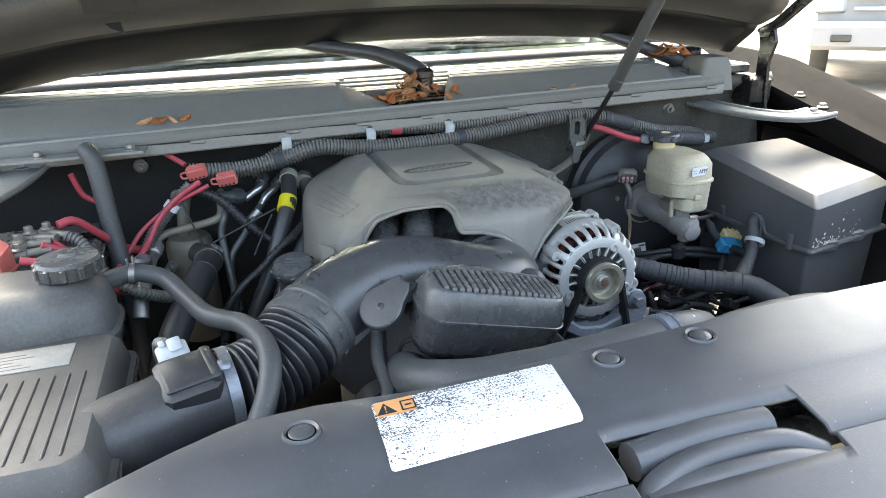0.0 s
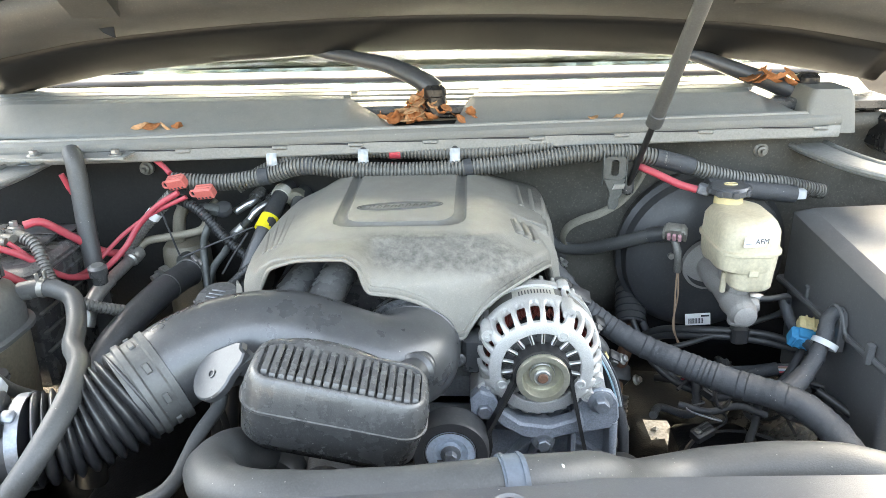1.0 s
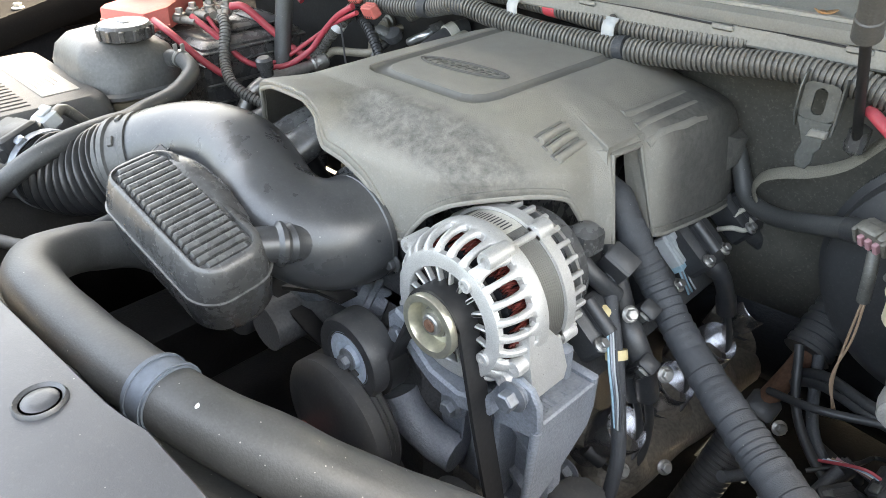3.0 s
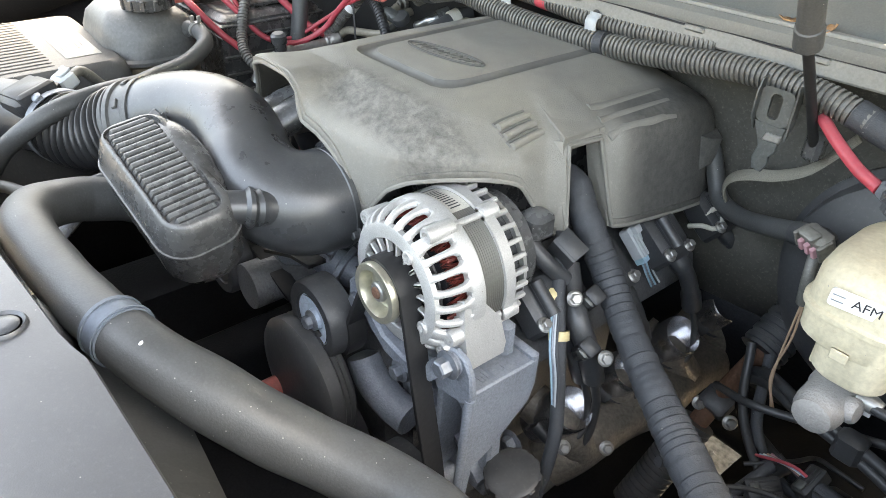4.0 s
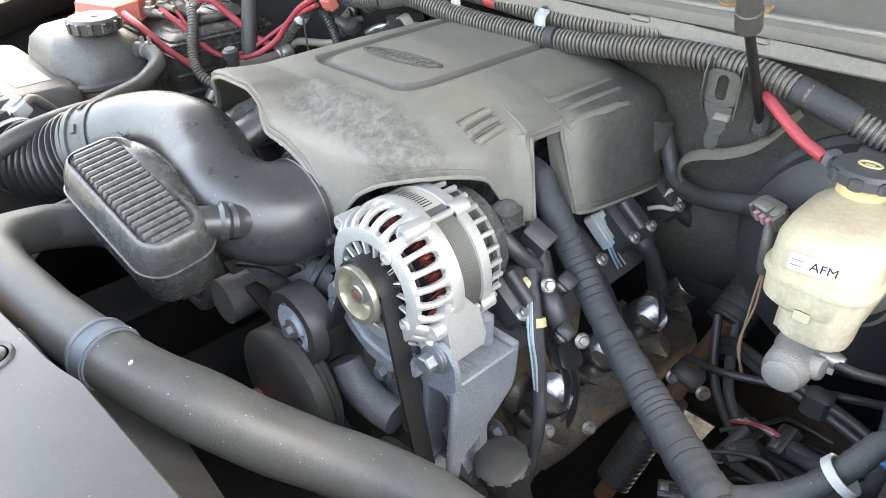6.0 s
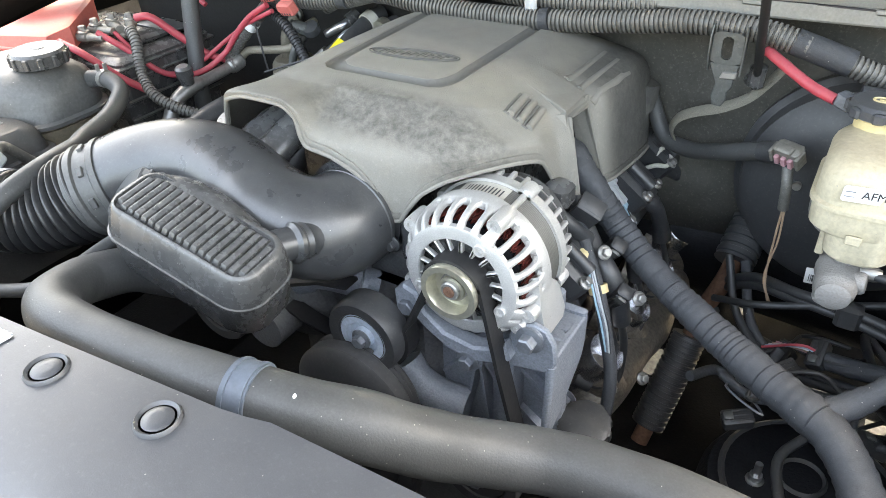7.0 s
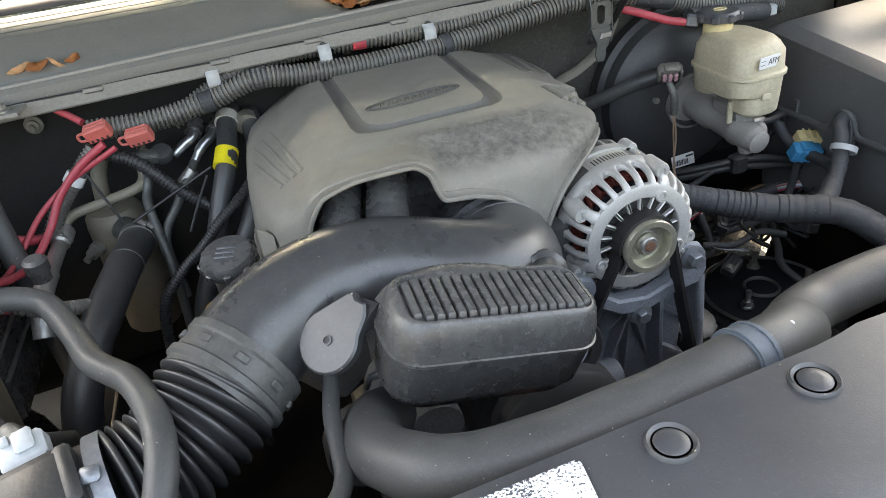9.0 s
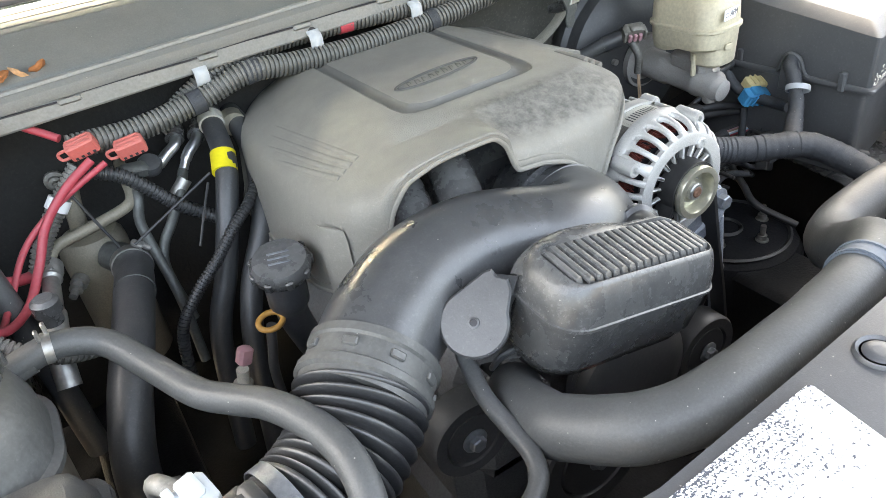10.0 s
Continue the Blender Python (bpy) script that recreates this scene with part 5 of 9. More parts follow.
    lathe(inner, m, [(0.06, -0.08), (0.06, -0.106), (0.02, -0.109)], 32)
    part("rear_core", inner, "box", th, "dark rear windings")
    cap = Geo()
    lathe(cap, m, [(0.058, -0.106), (0.058, -0.130), (0.048, -0.137), (0.02, -0.137)], 32)
    block(cap, Matrix.Translation((0.545, 0.965, 1.02)), (0.03, 0.03, 0.03), 0.006)
    part("rear_cap", cap, "box", th, "black rear cap")
    # lugs with through bolts
    for an in LUGS:
        lug = Geo()
        a = radians(an)
        px, pz = 0.073 * math.cos(a), 0.073 * math.sin(a)
        lathe(lug, m @ Matrix.Translation((px, pz, -0.04)), [(0.0085, 0), (0.0085, 0.026), (0.0075, 0.029), (0.004, 0.029), (0.004, 0.025)], 16)
        lathe(lug, m @ Matrix.Translation((px, pz, -0.092)), [(0.0085, 0), (0.0085, 0.016), (0.0075, 0.018)], 16)
        lathe(lug, m @ Matrix.Translation((px, pz, -0.085)), [(0.0035, 0), (0.0035, 0.05)], 10)
        part("lug", lug, "alu", th)
    # face bosses
    for an in (62, 336, 204):
        b = Geo()
        a = radians(an)
        lathe(b, m @ Matrix.Translation((0.0500 * math.cos(a), 0.0500 * math.sin(a), -0.004)), [(0.0068, 0), (0.0066, 0.0062), (0.0058, 0.0070), (0.0038, 0.0070), (0.0034, 0.0030)], 20)
        part("boss", b, "alu", th)
    # mounting feet
    ft = Geo()
    prism(ft, front(0.441, 0.895, 0.936), [(-0.015, -0.014), (0.015, -0.014), (0.017, 0.004), (0.022, 0.040), (0.002, 0.040), (-0.017, 0.004)], 0.06, 0.003)
    part("foot", ft, "alu", th)
    ft = Geo()
    loft(ft, [[(0.571, 0.843, 0.926), (0.589, 0.843, 0.924), (0.589, 0.889, 0.924), (0.571, 0.889, 0.926)], [(0.571, 0.842, 0.940), (0.590, 0.842, 0.938), (0.590, 0.890, 0.938), (0.571, 0.890, 0.940)],
              [(0.566, 0.842, 0.962), (0.584, 0.842, 0.966), (0.584, 0.886, 0.966), (0.566, 0.886, 0.962)], [(0.560, 0.843, 0.990), (0.5795, 0.843, 1.002), (0.577, 0.862, 0.996), (0.560, 0.862, 0.985)]])
    part("foot", ft, "alu", th, "broad cast foot on the bracket")
    st = Geo()
    ring = []
    for k in range(9):
        a = radians(74 + 5.2 * k)
        for h in (-0.0505, -0.0735):
            ring.append(m @ Vector((0.0722 * math.cos(a), 0.0722 * math.sin(a), h)))
    st.add(ring, [(2 * k, 2 * k + 1, 2 * k + 3, 2 * k + 2) for k in range(8)])
    tag = part("data_sticker", st, "data", th, "small printed data sticker")
    bars = Geo()
    for k in range(11):
        a = radians(78 + 3 * k)
        v = [m @ Vector((0.0725 * math.cos(q), 0.0725 * math.sin(q), h)) for q, h in ((a, -0.054), (a, -0.066), (a + 0.02, -0.066), (a + 0.02, -0.054))]
        bars.add(v, [(0, 1, 2, 3)])
    part("print_bars", bars, "print", tag)
    # pulley
    pl = Geo()
    lathe(pl, front(AX, 0.800, AZ), [(0.010, -0.013), (0.0275, -0.013), (0.0303, -0.002), (0.0305, 0.0030), (0.0297, 0.0042), (0.0238, 0.0042), (0.0226, 0.002), (0.0218, -0.010), (0.0140, -0.011), (0.0135, -0.004)], 48)
    pulley = part("pulley", pl, "zinc", th, "yellowish plated pulley")
    gr = Geo()
    prof = [(0.026, -0.026)]
    for k in range(7):
        prof += [(0.0290, -0.0255 + 0.0019 * k), (0.0270, -0.0246 + 0.0019 * k)]
    lathe(gr, front(AX, 0.800, AZ), prof + [(0.0290, -0.012)], 40)
    lathe(gr, front(AX, 0.800, AZ), [(0.0292, -0.0125), (0.0292, -0.001), (0.026, -0.001), (0.026, -0.0125)], 40, True)
    part("groove_ring", gr, "pulley", pulley)
    nut = Geo()
    lathe(nut, front(AX, 0.811, AZ), [(0.0150, 0.0), (0.0150, 0.003), (0.0138, 0.0042), (0.0115, 0.0046)], 28)
    prism(nut, front(AX, 0.8075, AZ, 12), [(0.0102 * math.cos(radians(30 * k)), 0.0102 * math.sin(radians(30 * k))) for k in range(12)], 0.0085, 0.0014)
    part("nut", nut, "tubing", pulley, "dull steel nut and washer")
    core = Geo()
    lathe(core, front(AX, 0.7995, AZ), [(0.0062, 0), (0.0062, 0.0012), (0.0050, 0.0022)], 16)
    prism(core, front(AX, 0.7974, AZ), [(0.0024 * math.cos(radians(60 * k)), 0.0024 * math.sin(radians(60 * k))) for k in range(6)], 0.0006)
    part("shaft_end", core, "rust", pulley, "rusty shaft end")


def build_bracket():
    th = thing("alternator_bracket", "grey cast alternator bracket with ribs", "bracket", base=(0.52, 0.84, 0.75))
    g = Geo()
    f = front(0, 0.838, 0)
    prism(g, f, [(0.425, 0.915), (0.424, 0.944), (0.436, 0.956), (0.452, 0.950), (0.462, 0.928), (0.485, 0.910), (0.52, 0.905), (0.548, 0.915), (0.556, 0.925), (0.562, 0.905), (0.556, 0.897), (0.552, 0.895), (0.52, 0.885), (0.488, 0.889), (0.462, 0.905), (0.452, 0.914)], 0.018, 0.003)
    part("saddle", g, "bracket", th)
    b = Geo()
    prism(b, front(0, 0.884, 0), [(0.450, 0.908), (0.600, 0.908), (0.602, 0.80), (0.597, 0.730), (0.470, 0.730), (0.448, 0.79), (0.443, 0.87)], 0.014, 0.003)
    part("web", b, "bracket", th)
    # ribs that run out from the bolt boss and sink into the web
    for x, z in ((0.450, 0.868), (0.452, 0.800), (0.482, 0.738), (0.516, 0.732), (0.552, 0.775), (0.468, 0.902), (0.548, 0.902)):
        r = Geo()
        a, e = Vector((0.513, 0.880)), Vector((x, z))
        d = (e - a).normalized()
        n = Vector((-d.y, d.x)) * 0.0027
        loft(r, [[(q.x - n.x, 0.872, q.y - n.y), (q.x + n.x, 0.872, q.y + n.y), (q.x + 0.6 * n.x, y, q.y + 0.6 * n.y), (q.x - 0.6 * n.x, y, q.y - 0.6 * n.y)] for q, y in ((a, 0.842), (a.lerp(e, 0.35), 0.850), (a.lerp(e, 0.7), 0.858), (e, 0.866))])
        part("rib", r, "bracket", th)
    hb = Geo()
    lathe(hb, front(0.513, 0.86, 0.882), [(0.015, 0), (0.015, 0.034), (0.012, 0.037)], 18)
    part("boss", hb, "bracket", th)
    # front ear with a rounded top, carrying the bolt
    e = Geo()
    prism(e, front(0, 0.840, 0), [(0.556, 0.884), (0.548, 0.902), (0.554, 0.926), (0.566, 0.944), (0.580, 0.950), (0.594, 0.946), (0.603, 0.932), (0.606, 0.908), (0.600, 0.893), (0.585, 0.890)], 0.006, 0.002)
    lathe(e, front(0.580, 0.838, 0.935), [(0.012, 0), (0.012, 0.006), (0.010, 0.008)], 20)
    part("ear", e, "bracket", th, "bolted front ear")
    # sunk pad with rear tab
    t = Geo()
    block(t, Matrix.Translation((0.578, 0.884, 0.900)), (0.050, 0.088, 0.012), 0.002)
    pad = part("top_pad", t, "bracket", th)
    t = Geo()
    block(t, Matrix.Translation((0.583, 0.9235, 0.9075)), (0.040, 0.010, 0.010), 0.0025)
    block(t, Matrix.Translation((0.574, 0.905, 0.925)), (0.018, 0.016, 0.040), 0.004)
    part("tab", t, "bracket", pad, "raised rear tab")
    mk = Geo()
    for k in range(4):
        o = 0.858 + 0.0085 * k
        tube(mk, [(0.583, o, 0.9064), (0.594, o + 0.001, 0.9064)], 0.0008, 6)
        if k != 1:
            tube(mk, [(0.594, o + 0.001, 0.9064), (0.5935, o + 0.0055, 0.9064), (0.588, o + 0.005, 0.9064)], 0.0008, 6)
        if k % 2:
            tube(mk, [(0.583, o, 0.9064), (0.583, o + 0.0045, 0.9064)], 0.0008, 6)
    part("cast_marks", mk, "bracket", pad, "worn raised casting marks")
    # tall outer plate with thickened front edge, and the inner rib beside it
    s = Geo()
    m = basis((0.596, 0, 0), (0, 1, 0), (0, 0, 1), (1, 0, 0))
    prism(s, m, [(0.840, 0.908), (0.928, 0.906), (0.927, 0.872), (0.920, 0.852), (0.892, 0.830), (0.868, 0.812), (0.846, 0.802), (0.840, 0.765), (0.838, 0.735), (0.832, 0.735), (0.832, 0.80)], 0.007, 0.002)
    part("side_plate", s, "bracket", th)
    fl = Geo()
    tube(fl, [(0.600, 0.8385, 0.900), (0.6005, 0.834, 0.850), (0.600, 0.830, 0.800), (0.599, 0.827, 0.735)], lambda q: 0.0055 - 0.010 * q, 10)
    part("flange", fl, "bracket", th, "thickened front edge")
    fl = Geo()
    prism(fl, basis((0.550, 0, 0), (0, 1, 0), (0, 0, 1), (1, 0, 0)), [(0.842, 0.895), (0.895, 0.895), (0.895, 0.770), (0.846, 0.760), (0.838, 0.775)], 0.006, 0.002)
    part("inner_rib", fl, "bracket", th)
    for z in (0.862, 0.800):
        fl = Geo()
        loft(fl, [[(0.552, y, z + d), (0.600, y - 0.004, z - 0.035 + d), (0.600, y - 0.004, z - 0.041 + d), (0.552, y, z - 0.006 + d)] for y, d in ((0.862, 0.0), (0.897, 0.004))])
        part("rib", fl, "bracket", th, "slanting web between the plates")
    bl = Geo()
    lathe(bl, front(0.560, 0.858, 0.748), [(0.013, 0), (0.013, 0.026), (0.0095, 0.028), (0.006, 0.028), (0.006, 0.012)], 18)
    part("boss", bl, "bracket", th, "lower bolt boss")
    for x, z in ((0.441, 0.929), (0.580, 0.936)):
        bo = Geo()
        bolt(bo, front(x, 0.8275, z, 10), 0.0095, 0.012)
        part("bolt", bo, "hub", th, "flanged steel bolt")
    bo = Geo()
    bolt(bo, front(0.513, 0.822, 0.882, 20), 0.0085, 0.008)
    part("bolt", bo, "hub", th, "flanged steel bolt")
    bo = Geo()
    bolt(bo, front(0.586, 0.922, 0.773, 20), 0.0095, 0.011)
    part("bolt", bo, "hub", th, "flanged steel bolt")
    arm = Geo()
    tube(arm, curve([(0.414, 0.842, 0.822), (0.432, 0.842, 0.796), (0.462, 0.845, 0.782), (0.495, 0.850, 0.778)]), 0.021, 16)
    part("outlet", arm, "bracket", th, "grey coolant outlet")


def build_thermostat():
    th = thing("thermostat_housing", "blue-grey cast thermostat housing under the duct", "thermostat housing", base=(0.30, 0.85, 0.86))
    g = Geo()
    tube(g, curve([(0.362, 0.872, 0.892), (0.335, 0.856, 0.902), (0.300, 0.842, 0.908), (0.272, 0.832, 0.900)], 0.004), lambda q: 0.019 + (0.003 if q > 0.085 else 0.0), 20)
    part("outlet", g, "bracket", th)
    g = Geo()
    prism(g, facing((0.352, 0.862, 0.897), (-0.75, -0.45, 0.3)), rounded(0.060, 0.046, 0.014), 0.008, 0.002)
    part("flange", g, "bracket", th)
    for dz in (-0.02, 0.022):
        g = Geo()
        bolt(g, facing((0.345, 0.852, 0.900 + dz), (-0.75, -0.45, 0.3)), 0.0065, 0.008)
        part("bolt", g, "hub", th)
    g = Geo()
    prism(g, front(0.300, 0.846, 0.930), [(-0.030, -0.012), (0.020, -0.012), (0.034, 0.0), (0.030, 0.010), (0.006, 0.006), (-0.016, 0.014), (-0.032, 0.004)], 0.014, 0.003)
    part("bracket_arm", g, "bracket", th)
    lead = Geo()
    tube(lead, curve([(0.318, 0.846, 0.925), (0.310, 0.832, 0.918), (0.288, 0.825, 0.905), (0.270, 0.83, 0.88)], 0.004), 0.004, 8)
    part("sensor_lead", lead, "wire", th)


def wheel(name, label, x, y, z, r, width, hub, group="belt pulleys"):
    th = thing(name, label, "pulley", group, base=(x, y, z - r))
    g = Geo()
    m = front(x, y, z)
    lathe(g, m, [(r * 0.63, 0.0), (r * 0.67, -0.004), (r * 0.70, 0.001), (r * 0.95, 0.0015), (r, -0.002), (r, -width), (r * 0.6, -width)], 44, hub)
    part("rim", g, "pulley", th)
    if hub:
        h = Geo()
        lathe(h, m, [(r * 0.67, -0.006), (r * 0.65, -0.001), (r * 0.45, -0.001), (r * 0.40, -0.005), (r * 0.28, -0.006), (r * 0.24, 0.001), (r * 0.2, 0.001)], 36)
        part("hub", h, "idler_hub", th, "grey pressed hub")
    b = Geo()
    bolt(b, front(x, y - (0.0 if hub else 0.002), z, 15), r * 0.17 if hub else 0.009, 0.008)
    part("bolt", b, "hub", th)
    return th


def build_belt_drive():
    wheel("idler_pulley", "black tensioner pulley with grey hub", 0.400, 0.787, 0.891, 0.0460, 0.03, True)
    wheel("water_pump_pulley", "black water pump pulley under the resonator", 0.178, 0.775, 0.852, 0.046, 0.03, False)
    d = thing("fan_pulley", "large dull black pulley with a red peg", "pulley", "belt pulleys", base=(0.388, 0.765, 0.725))
    p = Geo()
    lathe(p, front(0.388, 0.765, 0.803), [(0.03, -0.034), (0.076, -0.034), (0.0775, -0.031), (0.074, -0.028), (0.0775, -0.025), (0.074, -0.022), (0.0775, -0.019), (0.078, -0.004), (0.074, 0.0), (0.052, 0.005), (0.02, 0.006)], 52)
    part("disc", p, "pulley", d)
    p = Geo()
    lathe(p, front(0.350, 0.765, 0.772), [(0.013, 0), (0.013, 0.035), (0.011, 0.038)], 16)
    part("peg", p, "peg", d, "faded red peg")
    wheel("steering_pump_pulley", "ribbed black pulley below the alternator", 0.540, 0.792, 0.742, 0.050, 0.03, False)
    wheel("crank_pulley", "ribbed black crank pulley deep in the bay", 0.36, 0.80, 0.66, 0.085, 0.035, False)
    th = thing("drive_belt", "black ribbed drive belt over the pulleys", "belt", base=(0.45, 0.81, 0.75))
    y0, y1 = 0.803, 0.825

    def ribbon(pts, t=0.0042):
        g = Geo()
        verts, faces = [], []
        for i, p in enumerate(pts):
            a, b = Vector(pts[max(0, i - 1)]), Vector(pts[min(len(pts) - 1, i + 1)])
            d = (b - a).normalized()
            n = Vector((-d.y, d.x)) * (t / 2)
            q = Vector(p)
            verts += [(q.x + n.x, y0, q.y + n.y), (q.x + n.x, y1, q.y + n.y), (q.x - n.x, y1, q.y - n.y), (q.x - n.x, y0, q.y - n.y)]
        for i in range(len(pts) - 1):
            faces += [(4 * i + k, 4 * i + (k + 1) % 4, 4 * i + 4 + (k + 1) % 4, 4 * i + 4 + k) for k in range(4)]
        g.add(verts, faces)
        part("belt_run", g, "belt", th)

    r = 0.0312
    arc = [(AX + r * math.cos(radians(a)), AZ + r * math.sin(radians(a))) for a in range(12, 200, 8)]
    ri = 0.0482
    under = [(0.400 + ri * math.cos(radians(a)), 0.891 + ri * math.sin(radians(a))) for a in range(20, -120, -10)]
    ribbon([(0.5915, 0.742), (0.577, 0.815), (0.557, 0.90)] + arc[:2])
    ribbon(arc)
    ribbon(arc[-2:] + under + [(0.30, 0.86), (0.225, 0.885)])
    ribbon([(0.26, 0.90), (0.33, 0.93), (0.372, 0.938)])


# ---------------------------------------------------------------- hoses
def build_hoses():
    th = thing("radiator_hose", "thick dusty rubber radiator hose with a blue-grey clip", "hose", "coolant hoses", base=(0.45, 0.6, 1.0))
    line = [(0.200, 0.725, 0.945), (0.180, 0.690, 0.970), (0.176, 0.646, 0.986), (0.183, 0.626, 0.994), (0.194, 0.607, 1.001), (0.213, 0.586, 1.009), (0.253, 0.572, 1.014), (0.321, 0.573, 1.014), (0.394, 0.579, 1.015), (0.457, 0.589, 1.015), (0.500, 0.603, 1.006),
            (0.535, 0.625, 0.988), (0.562, 0.650, 0.962), (0.585, 0.677, 0.937), (0.615, 0.703, 0.919), (0.650, 0.721, 0.912), (0.69, 0.727, 0.914), (0.75, 0.727, 0.920), (0.82, 0.718, 0.924), (0.90, 0.69, 0.914), (0.97, 0.65, 0.89)]
    part("hose", hose(line, lambda s: 0.0245 + 0.0035 * max(0, min(1, (s - 0.44) / 0.08)) + 0.0003 * math.sin(s * 90), 0.006, 26), "hose", th)
    c = Geo()
    a, w = Vector((0.450, 0.5878, 1.0152)), Vector((0.975, 0.200, -0.05)).normalized()
    for k0, k1, r in ((-0.003, 0.019, 0.0262), (-0.001, 0.0018, 0.0274), (0.0142, 0.017, 0.0274)):
        tube(c, [a + w * k0, a + w * (k0 * 0.5 + k1 * 0.5), a + w * k1], r, 28)
    part("clip", c, "clip_blue", th, "blue-grey plastic clip")
    d = Geo()
    lathe(d, facing((0.5015, 0.5945, 1.0305), (0.15, -0.36, 0.92)), [(0.0025, -0.001), (0.0022, 0.0005), (0.001, 0.0007)], 12)
    part("paint_dot", d, "white", th, "white paint dot")
    sp = Geo()
    for k in range(2):
        tube(sp, curve([(0.185 + 0.03 * k, 0.735, 0.972), (0.19 + 0.02 * k, 0.725, 0.99), (0.205, 0.72, 0.995 - 0.01 * k)]), 0.003, 8)
    part("spring_clip", sp, "hose_dark", th)

    th = thing("coolant_hose", "grey dusty rubber hose from the coolant tank", "hose", "coolant hoses", base=(-0.05, 0.8, 1.0))
    part("hose", hose([(-0.150, 0.906, 1.052), (-0.120, 0.909, 1.056), (-0.096, 0.908, 1.050), (-0.078, 0.897, 1.043), (-0.056, 0.858, 1.032), (-0.034, 0.806, 1.030), (-0.014, 0.778, 1.032), (0.004, 0.750, 1.038), (0.018, 0.718, 1.041), (0.028, 0.684, 1.040), (0.030, 0.652, 1.032), (0.022, 0.622, 1.014), (0.006, 0.598, 0.99), (-0.012, 0.58, 0.96)], 0.0118, 0.005, 16), "hose", th)
    c = Geo()
    tube(c, [(-0.124, 0.909, 1.0566), (-0.117, 0.909, 1.0556)], 0.0130, 18)
    for k in (-1, 1):
        block(c, Matrix.Translation((-0.120 + 0.003 * k, 0.908 + 0.004 * k, 1.073)), (0.003, 0.006, 0.010), 0.0008)
    part("clamp", c, "tubing", th, "dull spring clamp")

    solid("vent_hose", hose([(0.160, 0.735, 1.010), (0.158, 0.728, 1.000), (0.150, 0.690, 0.994), (0.149, 0.655, 0.990), (0.147, 0.628, 0.986), (0.135, 0.610, 0.982), (0.105, 0.598, 0.976), (0.05, 0.585, 0.965), (0.0, 0.57, 0.95)], 0.0074, 0.006, 14), "hose", "thin dusty rubber hose beside the duct ear", "hose", "coolant hoses")
    th = thing("return_hose", "thick black hose dropping from the receiver", "hose", "coolant hoses", base=(-0.09, 0.97, 0.75))
    part("hose", hose([(-0.036, 1.170, 0.964), (-0.036, 1.155, 0.966), (-0.040, 1.120, 0.970), (-0.048, 1.082, 0.970), (-0.068, 1.016, 0.956), (-0.092, 0.964, 0.926), (-0.112, 0.925, 0.87), (-0.12, 0.905, 0.75)], lambda s: 0.0215 + (0.0012 if s < 0.022 else 0.0), 0.008, 20), "hose_dark", th)
    g = Geo()
    lathe(g, facing((-0.0455, 1.090, 0.9705), (-0.14, -0.99, 0.0)), [(0.0212, -0.0012), (0.0224, -0.0008), (0.0224, 0.0008), (0.0212, 0.0012)], 24, True)
    part("printed_line", g, "plate", th, "faint pale line round the hose")
    # heater hoses by the firewall
    th = thing("heater_hose", "black heater hose with a yellow tape tag", "hose", "heater hoses", base=(0.1, 1.1, 0.9))
    part("hose", hose([(0.122, 1.245, 1.085), (0.115, 1.22, 1.08), (0.105, 1.157, 1.052), (0.083, 1.125, 1.005), (0.055, 1.105, 0.94), (0.02, 1.09, 0.86), (0.0, 1.08, 0.7)], 0.0135, 0.006, 16), "hose_dark", th)
    y = Geo()
    tube(y, [(0.1065, 1.166, 1.057), (0.0985, 1.146, 1.042)], 0.0152, 18)
    part("tag", y, "yellow", th, "yellow tape tag")
    c = Geo()
    tube(c, [(0.1165, 1.226, 1.082), (0.1135, 1.212, 1.077)], 0.0158, 18)
    part("clamp", c, "data", th, "pale band clamp")
    th = thing("heater_hose", "second black heater hose curving to the engine", "hose", "heater hoses", base=(0.13, 1.1, 0.9))
    part("hose", hose([(0.146, 1.245, 1.073), (0.145, 1.215, 1.068), (0.141, 1.165, 1.036), (0.116, 1.112, 0.982), (0.075, 1.085, 0.92), (0.05, 1.06, 0.85), (0.03, 1.04, 0.7)], 0.0135, 0.006, 16), "hose_dark", th)
    c = Geo()
    tube(c, [(0.1405, 1.226, 1.073), (0.1395, 1.21, 1.070)], 0.0158, 18)
    part("clamp", c, "zinc", th, "brassy clamp")
    solid("small_loom", ribbed([(0.128, 1.135, 1.022), (0.104, 1.112, 1.008), (0.078, 1.100, 0.993), (0.047, 1.090, 0.967), (0.010, 1.080, 0.940), (-0.018, 1.072, 0.905), (-0.030, 1.06, 0.83)], 0.0070, 0.0042, 0.0012, 12), "wire", "thin black corrugated loom", "wire loom")
    # brake vacuum hose
    th = thing("vacuum_hose", "black vacuum hose to the brake booster", "hose", base=(0.65, 1.2, 0.95))
    part("hose", hose([(0.525, 1.245, 1.045), (0.545, 1.268, 1.020), (0.562, 1.268, 0.985), (0.580, 1.258, 0.965), (0.62, 1.235, 0.968), (0.67, 1.195, 0.995), (0.715, 1.160, 1.022)], 0.0108, 0.006, 14), "hose", th)
    v = Geo()
    tube(v, curve([(0.712, 1.162, 1.020), (0.735, 1.146, 1.030)]), 0.0125, 14)
    block(v, Matrix.Translation((0.741, 1.141, 1.032)) @ pose(0, 0, 0, 0, 0, -30), (0.022, 0.022, 0.024), 0.003)
    part("check_valve", v, "hose_dark", th, "black check valve")
    v = Geo()
    mp = Matrix.Translation((0.742, 1.131, 1.038)) @ pose(0, 0, 0, 28, 0, -24)
    block(v, mp, (0.030, 0.018, 0.024), 0.003)
